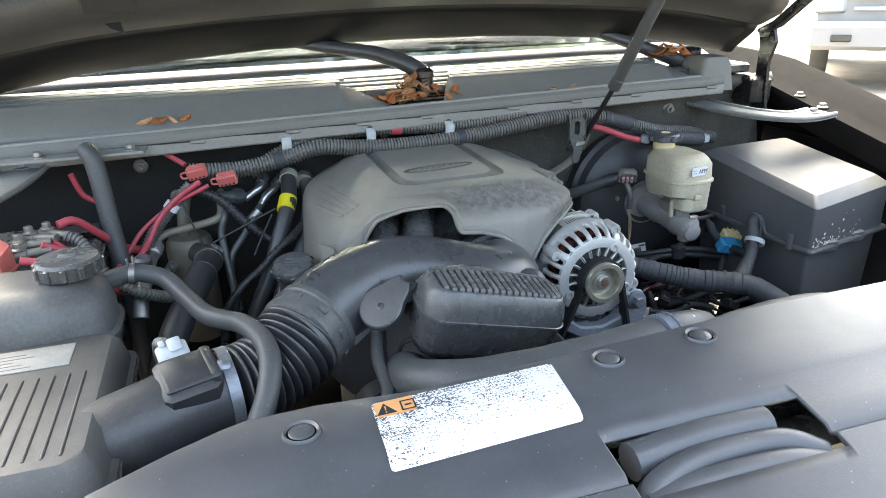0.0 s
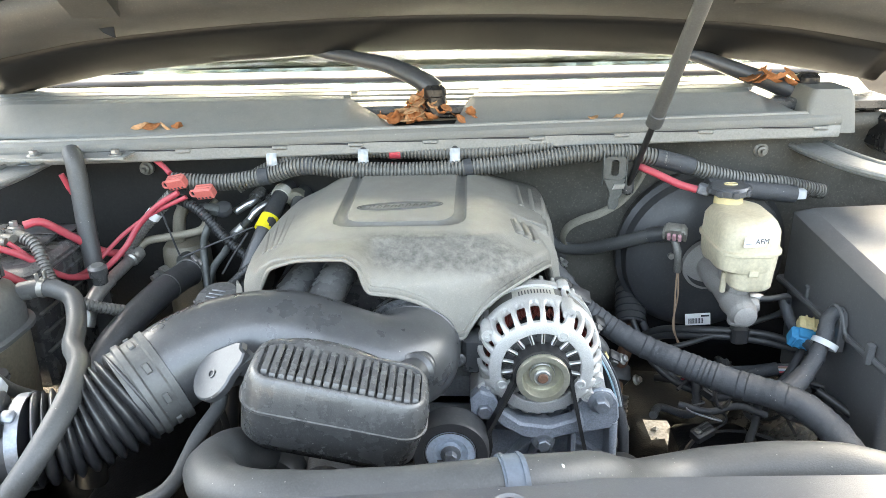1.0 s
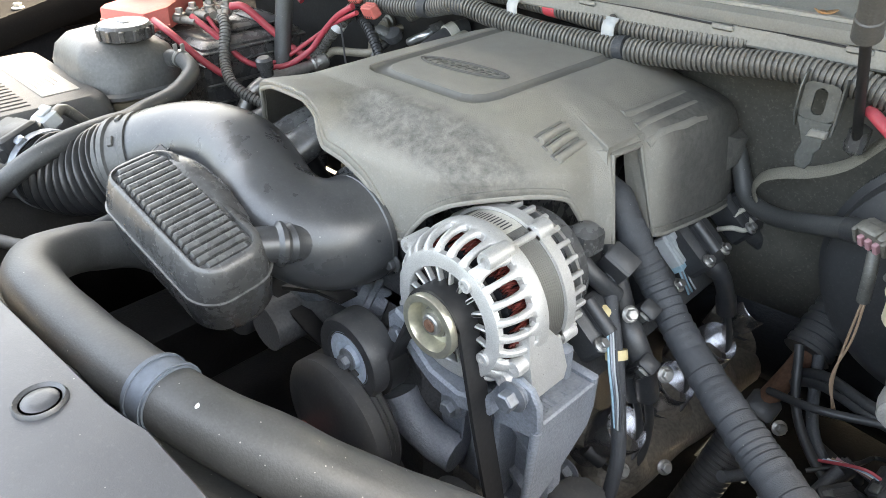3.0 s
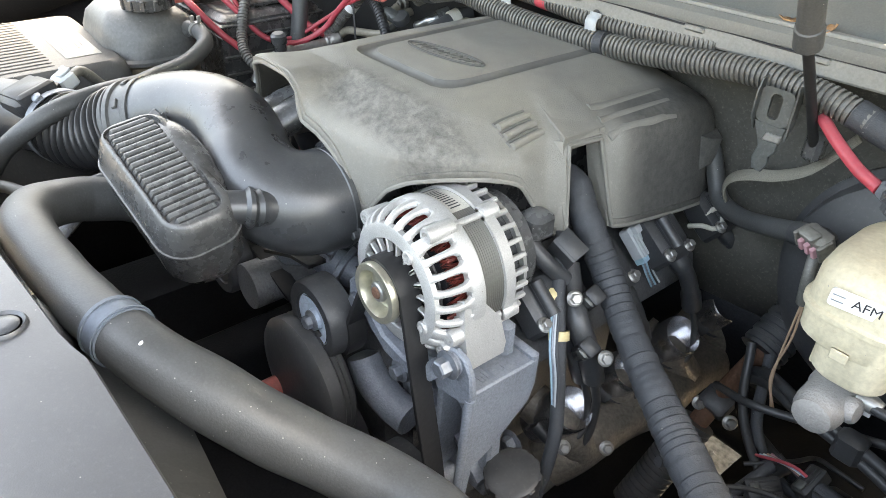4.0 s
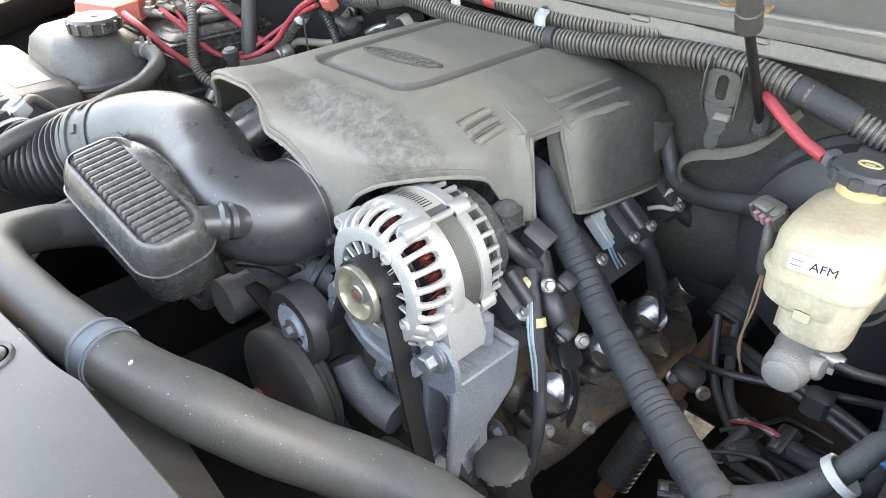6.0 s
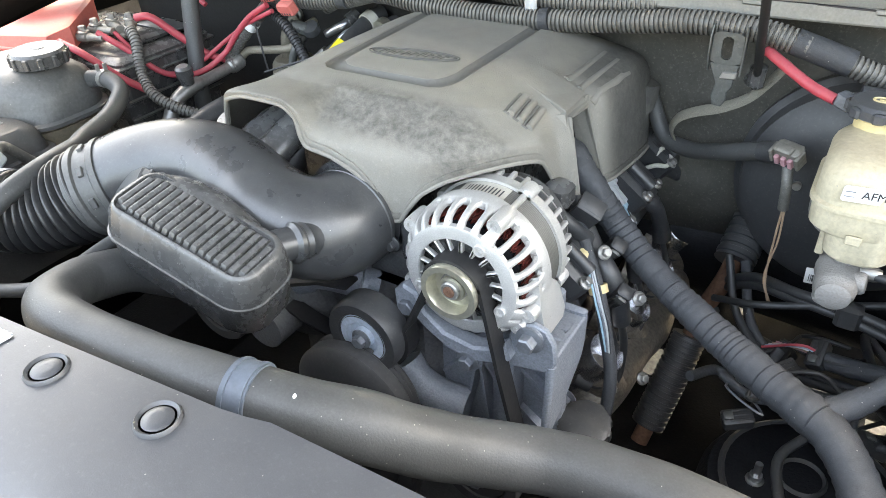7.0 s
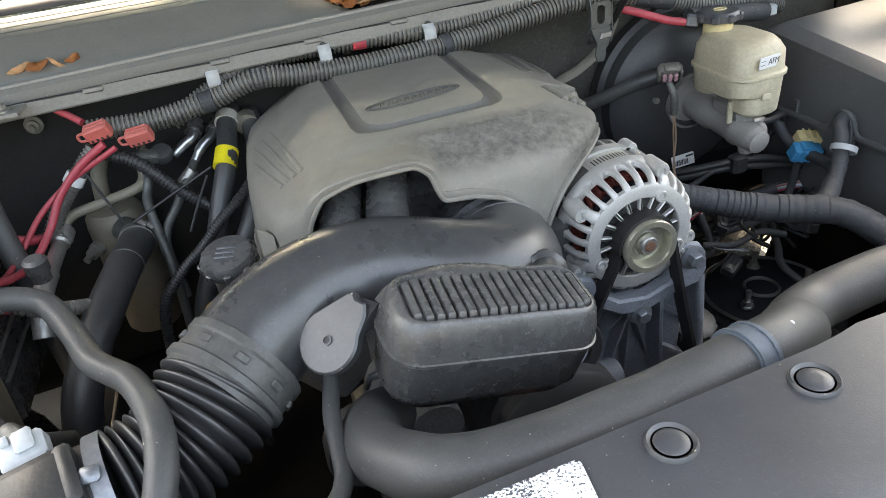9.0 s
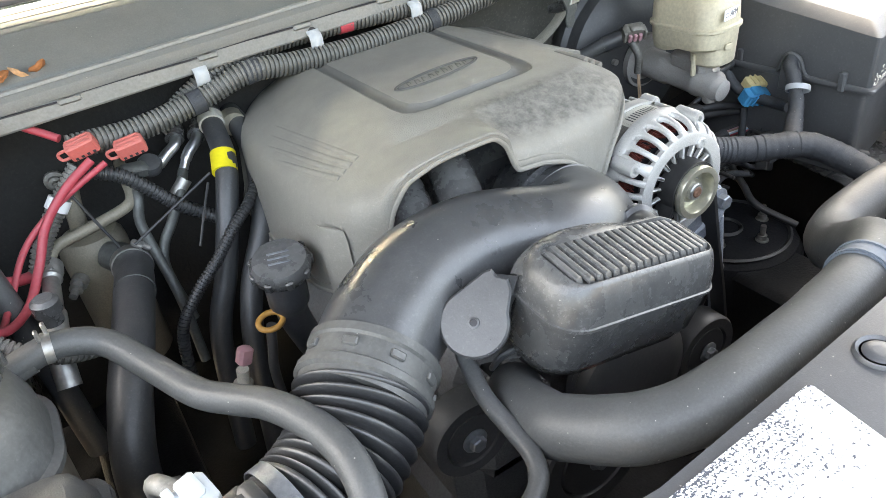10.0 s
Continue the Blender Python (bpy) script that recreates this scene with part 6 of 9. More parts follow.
    block(v, mp @ Matrix.Translation((0, -0.006, 0.013)), (0.018, 0.012, 0.006), 0.0015)
    for k in (-1, 1):
        block(v, mp @ Matrix.Translation((0.0155 * k, -0.004, 0)), (0.004, 0.016, 0.018), 0.001)
    part("plug", v, "can", th, "grey electrical plug")
    v = Geo()
    for k in range(3):
        block(v, mp @ Matrix.Translation((-0.008 + 0.008 * k, -0.0105, -0.002)), (0.005, 0.006, 0.012), 0.0008)
    tagged(part("pins", v, "pink", th, "pink plug inserts"), kind="stuff")


def build_looms():
    th = thing("wiring_loom", "thick dusty corrugated loom clipped along the firewall", "wire loom", base=(0.4, 1.19, 1.1))
    line = [(-0.045, 1.172, 1.118), (0.03, 1.18, 1.112), (0.10, 1.185, 1.120), (0.165, 1.182, 1.136), (0.23, 1.182, 1.130), (0.32, 1.182, 1.126), (0.44, 1.185, 1.130), (0.535, 1.187, 1.140), (0.61, 1.187, 1.149), (0.68, 1.187, 1.147), (0.735, 1.187, 1.136)]
    part("loom", ribbed(line, 0.0138, 0.0056, 0.0026, 16), "conduit", th)
    part("loom", ribbed([(0.735, 1.187, 1.136), (0.80, 1.19, 1.115), (0.86, 1.195, 1.100), (0.92, 1.20, 1.092), (1.0, 1.22, 1.07)], 0.0125, 0.0056, 0.0025, 16), "conduit", th)
    part("loom", ribbed([(0.05, 1.196, 1.100), (0.10, 1.203, 1.126), (0.15, 1.206, 1.146), (0.22, 1.207, 1.153), (0.30, 1.204, 1.153), (0.38, 1.200, 1.150), (0.46, 1.200, 1.150), (0.56, 1.205, 1.158)], 0.0118, 0.0056, 0.0026, 16), "conduit", th, "thinner loom behind")
    t = Geo()
    tube(t, curve([(0.715, 1.187, 1.141), (0.775, 1.189, 1.124)]), 0.0142, 16)
    part("tape_wrap", t, "tape", th)
    for x, w in ((0.172, 0.010), (0.425, 0.006), (0.10, 0.008)):
        b = Geo()
        z = steps(x, [(0.1, 1.120), (0.165, 1.136), (0.44, 1.130)])
        tube(b, [(x - w, 1.183, z - 0.001), (x + w, 1.183, z + 0.001)], 0.0142, 16)
        part("tape_wrap", b, "tape", th)
    rd = Geo()
    tube(rd, [(0.300, 1.204, 1.1528), (0.318, 1.2035, 1.1525)], 0.0122, 14)
    part("red_mark", rd, "red", th, "short bare red stretch")
    for x in (0.115, 0.260, 0.404):
        c = thing("loom_clip", "bright metal clip hanging from the cowl rail", "clip", "loom clips", base=(x, 1.19, 1.14))
        s = Geo()
        verts = []
        prof = [(1.1895, 1.1600), (1.1885, 1.1560), (1.1835, 1.1545), (1.1815, 1.1500), (1.1825, 1.1400), (1.1860, 1.1360)]
        for yy, zz in prof:
            verts += [(x - 0.0082, yy, zz), (x + 0.0082, yy, zz)]
        s.add(verts, [(2 * k, 2 * k + 1, 2 * k + 3, 2 * k + 2) for k in range(5)])
        thicken(part("strap", s, "grey_plug", c), 0.0015)
        # black disc paints the shade of the fixing hole
        hb = Geo()
        lathe(hb, front(x, 1.1895, 1.1585), [(0.0052, 0), (0.0052, 0.0012), (0.0032, 0.0014), (0.0030, 0.0002)], 14)
        part("rivet", hb, "print", c, "black disc painting the shade of a fixing hole")
    # taped harness that leaves the engine cover and forks
    th = thing("taped_harness", "black cloth-taped harness crossing the bay", "wire loom", base=(0.7, 0.97, 0.9))
    def wrap(r, grow=0.0):
        """Overlapping turns of tape: each turn starts proud and tapers."""
        return lambda s: r + 0.0013 * (1 - (s / 0.0105 + 0.6 * math.sin(s * 41) + 0.35 * math.sin(s * 97)) % 1) + 0.0003 * math.sin(s * 170) + grow * max(0, min(1, (s - 0.22) / 0.12))

    part("trunk", tube(Geo(), curve([(0.49, 1.046, 1.030), (0.525, 1.040, 1.032), (0.548, 1.034, 1.010), (0.590, 1.032, 0.960), (0.640, 1.011, 0.928), (0.690, 0.986, 0.910), (0.770, 0.944, 0.892), (0.839, 0.902, 0.890)], 0.002), wrap(0.0158, 0.0028), 18), "tape", th, sharp=30)
    part("branch", tube(Geo(), curve([(0.825, 0.910, 0.890), (0.855, 0.890, 0.886), (0.885, 0.855, 0.866), (0.90, 0.80, 0.84), (0.905, 0.74, 0.80)], 0.003), wrap(0.0182), 18), "tape", th)
    part("branch", tube(Geo(), curve([(0.830, 0.903, 0.888), (0.862, 0.925, 0.903), (0.885, 0.94, 0.925), (0.903, 0.960, 0.950), (0.914, 0.978, 0.968), (0.930, 0.986, 0.972)], 0.004), lambda s: wrap(0.0150)(s) - 0.065 * min(s, 0.08), 14), "tape", th)
    w = Geo()
    lathe(w, facing((0.900, 0.951, 0.943), (0.5, 0.35, 0.8)), [(0.0150, -0.004), (0.0172, -0.004), (0.0172, 0.004), (0.0150, 0.004)], 20, True)
    part("tie", w, "grey_plug", th, "pale cable tie collar")


def build_left_wiring():
    # red fused cables from the battery
    for name, label, x, y, z, tilt in (("fuse_holder", "faded red fuse holder on the red cables", -0.033, 1.160, 1.119, -12), ("fuse_holder", "faded red fuse holder beside its twin", 0.012, 1.153, 1.105, -8)):
        th = thing(name, label, "fuse holder", "fuse holders", base=(x, y, z))
        m = Matrix.Translation((x, y, z)) @ pose(0, 0, 0, 24, tilt, -10)
        b = Geo()
        block(b, m, (0.031, 0.016, 0.020), 0.0022)
        part("body", b, "redbox", th)
        for k in range(3):
            r = Geo()
            block(r, m @ Matrix.Translation((0, -0.005 + 0.005 * k, 0.0103)), (0.026, 0.0026, 0.0012), 0.0004)
            part("ridge", r, "redbox", th)
        lp = Geo()
        tube(lp, curve([m @ Vector((-0.015, -0.002, -0.005)), m @ Vector((-0.024, -0.002, -0.004)), m @ Vector((-0.025, 0.001, 0.003)), m @ Vector((-0.015, 0.0, 0.005))], 0.002), 0.0018, 8)
        part("strap", lp, "redbox", th)
        pr = Geo()
        for k in range(4):
            block(pr, m @ Matrix.Translation((-0.010 + 0.0065 * k, -0.0082, -0.0055)), (0.0030, 0.0004, 0.0034), 0.0001)
        part("marks", pr, "print", th, "dark marker bars")
    red = [
        ([(-0.225, 1.055, 1.088), (-0.205, 1.068, 1.088), (-0.180, 1.092, 1.056), (-0.154, 1.118, 1.022), (-0.130, 1.14, 1.008), (-0.112, 1.15, 1.015)], 0.0062),
        ([(-0.018, 1.150, 1.098), (-0.075, 1.150, 1.072), (-0.125, 1.140, 1.040), (-0.160, 1.09, 1.005), (-0.172, 1.045, 1.010), (-0.195, 1.02, 1.045), (-0.225, 1.012, 1.078)], 0.0036),
        ([(-0.030, 1.152, 1.105), (-0.065, 1.148, 1.085), (-0.098, 1.142, 1.055), (-0.120, 1.125, 1.022), (-0.145, 1.085, 1.0), (-0.170, 1.04, 1.012), (-0.20, 1.005, 1.058), (-0.235, 0.99, 1.082)], 0.0048),
        ([(-0.150, 1.0, 0.995), (-0.172, 0.965, 1.03), (-0.205, 0.94, 1.068), (-0.25, 0.935, 1.082)], 0.0055),
        ([(-0.14, 1.205, 1.160), (-0.10, 1.205, 1.158), (-0.07, 1.195, 1.140), (-0.05, 1.18, 1.128)], 0.0045),
        ([(-0.215, 1.16, 1.135), (-0.205, 1.165, 1.10), (-0.185, 1.165, 1.085)], 0.0045),
    ]
    for ctrl, r in red:
        solid("battery_cable", hose(ctrl, r, 0.006, 10), "red", "bright red battery cable", "cable", "red cables")
    solid("cable_loom", ribbed([(-0.212, 1.03, 1.078), (-0.192, 1.022, 1.066), (-0.165, 0.998, 1.022), (-0.125, 0.988, 0.995), (-0.08, 1.015, 0.968), (-0.055, 1.05, 0.95)], 0.0088, 0.0055, 0.0016, 12), "conduit", "grey corrugated loom among the red cables", "wire loom")
    solid("cable_loom", ribbed([(-0.045, 1.165, 1.098), (-0.08, 1.158, 1.065), (-0.108, 1.15, 1.035), (-0.125, 1.14, 1.008)], 0.0105, 0.0055, 0.0016, 12), "conduit", "grey corrugated loom beside the fuse holders", "wire loom")
    w = Geo()
    tube(w, [(-0.074, 1.160, 1.072), (-0.083, 1.158, 1.062)], 0.0122, 14)
    solid("white_tie", w, "white", "white tape band on the loom", "tape")
    # fender brace post
    p = Geo()
    tube(p, curve([(-0.185, 1.15, 1.172), (-0.178, 1.14, 1.165), (-0.172, 1.13, 1.13), (-0.165, 1.11, 1.05), (-0.155, 1.09, 0.95), (-0.15, 1.08, 0.8)]), 0.014, 14)
    solid("brace_tube", p, "hose", "dusty black brace tube bolted to the cowl rail", "brace")
    # receiver drier with its lines
    th = thing("receiver_drier", "tan dusty receiver can with bent pipes", "receiver", base=(-0.066, 1.23, 0.85))
    g = Geo()
    lathe(g, Matrix.Translation((-0.066, 1.230, 0.80)), [(0.036, 0), (0.040, 0.006), (0.040, 0.172), (0.0385, 0.184), (0.033, 0.192), (0.020, 0.196), (0.006, 0.197)], 32)
    part("can", g, "tan_can", th)
    g = Geo()
    tube(g, curve([(-0.074, 1.222, 0.985), (-0.071, 1.222, 1.010), (-0.067, 1.226, 1.038), (-0.062, 1.245, 1.055)], 0.004), 0.0105, 16)
    part("pipe", g, "tan_can", th, "fat tan pipe out of the can")
    g = Geo()
    tube(g, curve([(-0.117, 1.150, 1.003), (-0.100, 1.160, 1.020), (-0.060, 1.162, 1.027), (-0.018, 1.168, 1.033), (-0.006, 1.178, 1.040), (-0.004, 1.195, 1.058), (-0.002, 1.225, 1.065)], 0.004), 0.0066, 14)
    part("pipe", g, "tan_can", th, "thin tan pipe bent round the can")
    g = Geo()
    tube(g, curve([(-0.112, 1.155, 1.008), (-0.117, 1.128, 1.000), (-0.121, 1.085, 0.995), (-0.124, 1.05, 0.992), (-0.130, 1.02, 0.978), (-0.134, 1.0, 0.950)], 0.003), lambda s: 0.0080 + (0.0055 if 0.004 < s < 0.018 else 0.0040 if 0.020 < s < 0.027 else 0.0012 if s < 0.09 else 0.0035), 16)
    part("fitting", g, "tubing", th, "dull crimped pipe fitting")
    for k in range(2):
        g = Geo()
        prism(g, facing((-0.114 - 0.002 * k, 1.150 - 0.012 * k, 1.005 - 0.003 * k), (-0.15, -0.95, -0.2)), [(0.0135 * math.cos(radians(60 * q)), 0.0135 * math.sin(radians(60 * q))) for q in range(6)], 0.006, 0.0012)
        part("hex_nut", g, "tubing", th, "steel hex nut")
    g = Geo()
    lathe(g, facing((-0.124, 1.045, 1.000), (0.05, -0.1, 1)), [(0.011, 0), (0.011, 0.012), (0.0135, 0.013), (0.0135, 0.026), (0.009, 0.030)], 16)
    part("service_cap", g, "box", th, "black service cap")
    g = Geo()
    lathe(g, facing((-0.094, 1.200, 0.952), (-0.45, -0.85, -0.12)), [(0.010, 0), (0.010, 0.010), (0.0068, 0.0105), (0.0068, 0.016), (0.0082, 0.0165), (0.0082, 0.020), (0.0048, 0.021), (0.0048, 0.032)], 14)
    part("valve", g, "tubing", th, "threaded service valve")
    g = Geo()
    tube(g, [(-0.056, 1.196, 0.972), (-0.046, 1.184, 0.969), (-0.036, 1.168, 0.966)], lambda s: 0.0165 if s < 0.012 else 0.0190, 20)
    part("union", g, "plate", th, "dark union into the fat hose")
    g = Geo()
    lathe(g, facing((-0.036, 1.158, 0.967), (-0.05, -0.99, 0.03)), [(0.0220, -0.006), (0.0238, -0.006), (0.0238, 0.006), (0.0220, 0.006)], 24, True)
    for k in range(2):
        block(g, facing((-0.022 + 0.008 * k, 1.154, 0.992 - 0.006 * k), (0.5, -0.3, 0.8)), (0.009, 0.014, 0.006), 0.0015)
    part("clamp", g, "tubing", th, "steel clamp on the hose end")
    # bright pipe stubs, dark tubes and plugs at the firewall
    for ctrl, lab in (([(0.070, 1.232, 1.074), (0.064, 1.215, 1.068), (0.050, 1.210, 1.061), (0.036, 1.204, 1.053)], "bright silver pipe stub by the firewall"), ([(0.098, 1.235, 1.068), (0.089, 1.215, 1.064), (0.074, 1.205, 1.056), (0.060, 1.195, 1.041)], "silver pipe stub beside the heater hose")):
        th = thing("pipe_stub", lab, "pipe", "firewall pipes", base=ctrl[0])
        part("tube", tube(Geo(), curve(ctrl, 0.003), lambda s: 0.0068 - (0.0012 if s > 0.05 else 0), 14), "steel", th)
        g = Geo()
        a, b = Vector(ctrl[0]), Vector(ctrl[1])
        tube(g, [a - (b - a) * 0.6, a + (b - a) * 0.5], 0.0115, 14)
        part("collar", g, "box", th, "black collar")
    for ctrl in ([(0.004, 1.19, 1.050), (-0.001, 1.170, 1.036), (-0.009, 1.165, 1.010), (-0.006, 1.150, 0.967), (-0.002, 1.130, 0.913), (-0.004, 1.11, 0.83)], [(0.060, 1.195, 1.041), (0.044, 1.170, 1.025), (0.023, 1.165, 0.996), (0.005, 1.160, 0.974), (-0.003, 1.15, 0.945), (0.004, 1.13, 0.88)]):
        solid("bent_tube", tube(Geo(), curve(ctrl, 0.004), 0.0062, 12), "plate", "dull grey bent tube under the looms", "pipe", "firewall pipes")
    g = Geo()
    lathe(g, facing((0.048, 1.176, 1.030), (0.6, 0.1, 0.5)), [(0.0075, -0.012), (0.0085, -0.012), (0.0085, 0.012), (0.0075, 0.012)], 14, True)
    solid("pipe_joint", g, "tubing", "small steel joint on the bent tube", "pipe joint")
    solid("short_cable", ribbed([(-0.050, 1.172, 1.092), (-0.011, 1.165, 1.074), (0.015, 1.160, 1.047), (0.033, 1.155, 1.025), (0.063, 1.150, 0.998), (0.085, 1.14, 0.985)], 0.0085, 0.0050, 0.0014, 12), "wire", "black corrugated cable below the fuse holders", "cable", "low cables")
    th = thing("sensor_switch", "grey switch with a round cap by the pipe stubs", "switch", base=(0.012, 1.18, 1.06))
    g = Geo()
    m = Matrix.Translation((0.008, 1.178, 1.068)) @ pose(0, 0, 0, 20, 10, 5)
    block(g, m, (0.030, 0.018, 0.015), 0.003)
    block(g, m @ Matrix.Translation((-0.016, 0, 0)), (0.010, 0.014, 0.012), 0.002)
    for k in range(2):
        block(g, m @ Matrix.Translation((-0.006 + 0.009 * k, -0.009, 0.003)), (0.005, 0.003, 0.006), 0.0006)
    part("body", g, "plate", th)
    g = Geo()
    lathe(g, facing((0.026, 1.182, 1.068), (0.1, -0.5, 0.8)), [(0.0135, -0.008), (0.0145, 0.0), (0.0125, 0.004), (0.004, 0.005)], 18)
    part("round_cap", g, "hose_dark", th, "black round cap")
    for ctrl in ([(-0.064, 1.152, 1.079), (-0.052, 1.146, 1.040), (-0.040, 1.140, 1.002)], [(-0.025, 1.118, 1.010), (0.028, 1.134, 1.028), (0.082, 1.150, 1.046)], [(0.075, 1.14, 1.04), (0.055, 1.12, 1.012), (0.038, 1.105, 0.985)]):
        solid("thin_rod", hose(ctrl, 0.0016, 0.01, 6), "wire", "thin black wire across the pipes", "wire", "thin wires")
    # oil filler and dipstick
    th = thing("oil_filler", "black oil filler neck with a grooved cap", "filler", base=(0.09, 0.95, 0.9))
    g = Geo()
    tube(g, curve([(0.087, 0.955, 1.012), (0.086, 0.957, 0.985), (0.088, 0.968, 0.94), (0.105, 1.0, 0.87)]), lambda s: 0.0215 if s < 0.05 else 0.017, 20)
    part("neck", g, "hose_dark", th)
    g = Geo()
    m = facing((0.087, 0.953, 1.008), (-0.08, -0.25, 1))
    lathe(g, m, [(0.029, 0), (0.031, 0.003), (0.031, 0.011), (0.027, 0.017), (0.012, 0.018)], 28)
    for k in range(9):
        block(g, m @ pose(0, 0, 0, 0, 0, 40 * k) @ Matrix.Translation((0.0305, 0, 0.007)), (0.005, 0.008, 0.011), 0.0015)
    cap = part("cap", g, "box", th, "black ribbed cap")
    g = Geo()
    for k in range(3):
        block(g, m @ Matrix.Translation((0, -0.007 + 0.007 * k, 0.0185)), (0.022, 0.0025, 0.001), 0.0003)
    part("marks", g, "hub", cap)
    th = thing("dipstick", "amber ring-pull oil dipstick", "dipstick", base=(0.06, 0.95, 0.9))
    g = Geo()
    ring = [Vector((0.060, 0.955, 0.955)) + Vector((0.013 * math.cos(a), 0.008 * math.sin(a), 0.005 * math.sin(a))) for a in (2 * math.pi * k / 20 for k in range(21))]
    tube(g, ring, 0.0032, 10)
    part("ring", g, "amber", th, "amber plastic ring")
    g = Geo()
    tube(g, curve([(0.060, 0.958, 0.948), (0.055, 0.962, 0.92), (0.05, 0.975, 0.86), (0.06, 1.0, 0.7)]), 0.0055, 10)
    part("tube", g, "hose_dark", th)


def build_coolant_tank():
    th = thing("coolant_tank", "grey-topped coolant tank with a brown lower half", "coolant tank", base=(-0.21, 0.86, 0.9))
    cx, cy = -0.222, 0.862

    def rr(w, d, r, z, dx=0.0):
        return [(cx + dx - 0.0225 + x, cy + y - 0.006 * math.sin(52 * x) * (z > 1.02), z + 0.010 * (z > 1.005) * min(0.0, (x + 0.02) / 0.1)) for x, y in rounded(w + 0.045, d, r, 10)]

    g = Geo()
    loft(g, [rr(0.165, 0.140, 0.05, 1.008), rr(0.176, 0.150, 0.055, 1.010), rr(0.176, 0.150, 0.055, 1.015), rr(0.166, 0.140, 0.055, 1.018), rr(0.163, 0.137, 0.058, 1.042), rr(0.150, 0.124, 0.055, 1.064), rr(0.118, 0.098, 0.046, 1.078), rr(0.07, 0.064, 0.03, 1.083)])
    part("top_half", g, "tank_grey", th, "grey upper half")
    g = Geo()
    loft(g, [rr(0.135, 0.11, 0.04, 0.86), rr(0.15, 0.125, 0.045, 0.90), rr(0.160, 0.135, 0.05, 1.004), rr(0.17, 0.145, 0.055, 1.008)])
    part("lower_half", g, "tan_tank", th, "brown translucent lower half")
    g = Geo()
    m = Matrix.Translation((-0.180, 0.862, 1.083))
    lathe(g, m, [(0.032, 0), (0.036, 0.002), (0.037, 0.018), (0.034, 0.022), (0.015, 0.023)], 32)
    cap = part("cap", g, "box", th, "black screw cap")
    for k in range(12):
        g = Geo()
        block(g, m @ pose(0, 0, 0, 0, 0, 30 * k) @ Matrix.Translation((0.0365, 0, 0.010)), (0.005, 0.008, 0.016), 0.0015)
        part("grip", g, "box", cap)
    g = Geo()
    block(g, m @ Matrix.Translation((0, 0, 0.0235)), (0.02, 0.012, 0.0012), 0.0004)
    part("mark", g, "hub", cap)
    g = Geo()
    tube(g, [(-0.16, 0.903, 1.048), (-0.135, 0.906, 1.052)], 0.010, 14)
    part("spout", g, "tank_grey", th)
    words = bpy.data.curves.new("level_mark", "FONT")
    words.body, words.size, words.extrude, words.align_x = "FULL COLD", 0.0095, 0.0002, "CENTER"
    m = facing((-0.1405, 0.850, 0.984), (1, -0.02, -0.05))
    tmp = bpy.data.objects.new("level_mark", words)
    mesh = bpy.data.meshes.new_from_object(tmp)
    bpy.data.objects.remove(tmp)
    mesh.materials.append(M["tank"])
    ob = new("level_mark", mesh)
    ob.parent = th
    ob.matrix_world = m
    return th


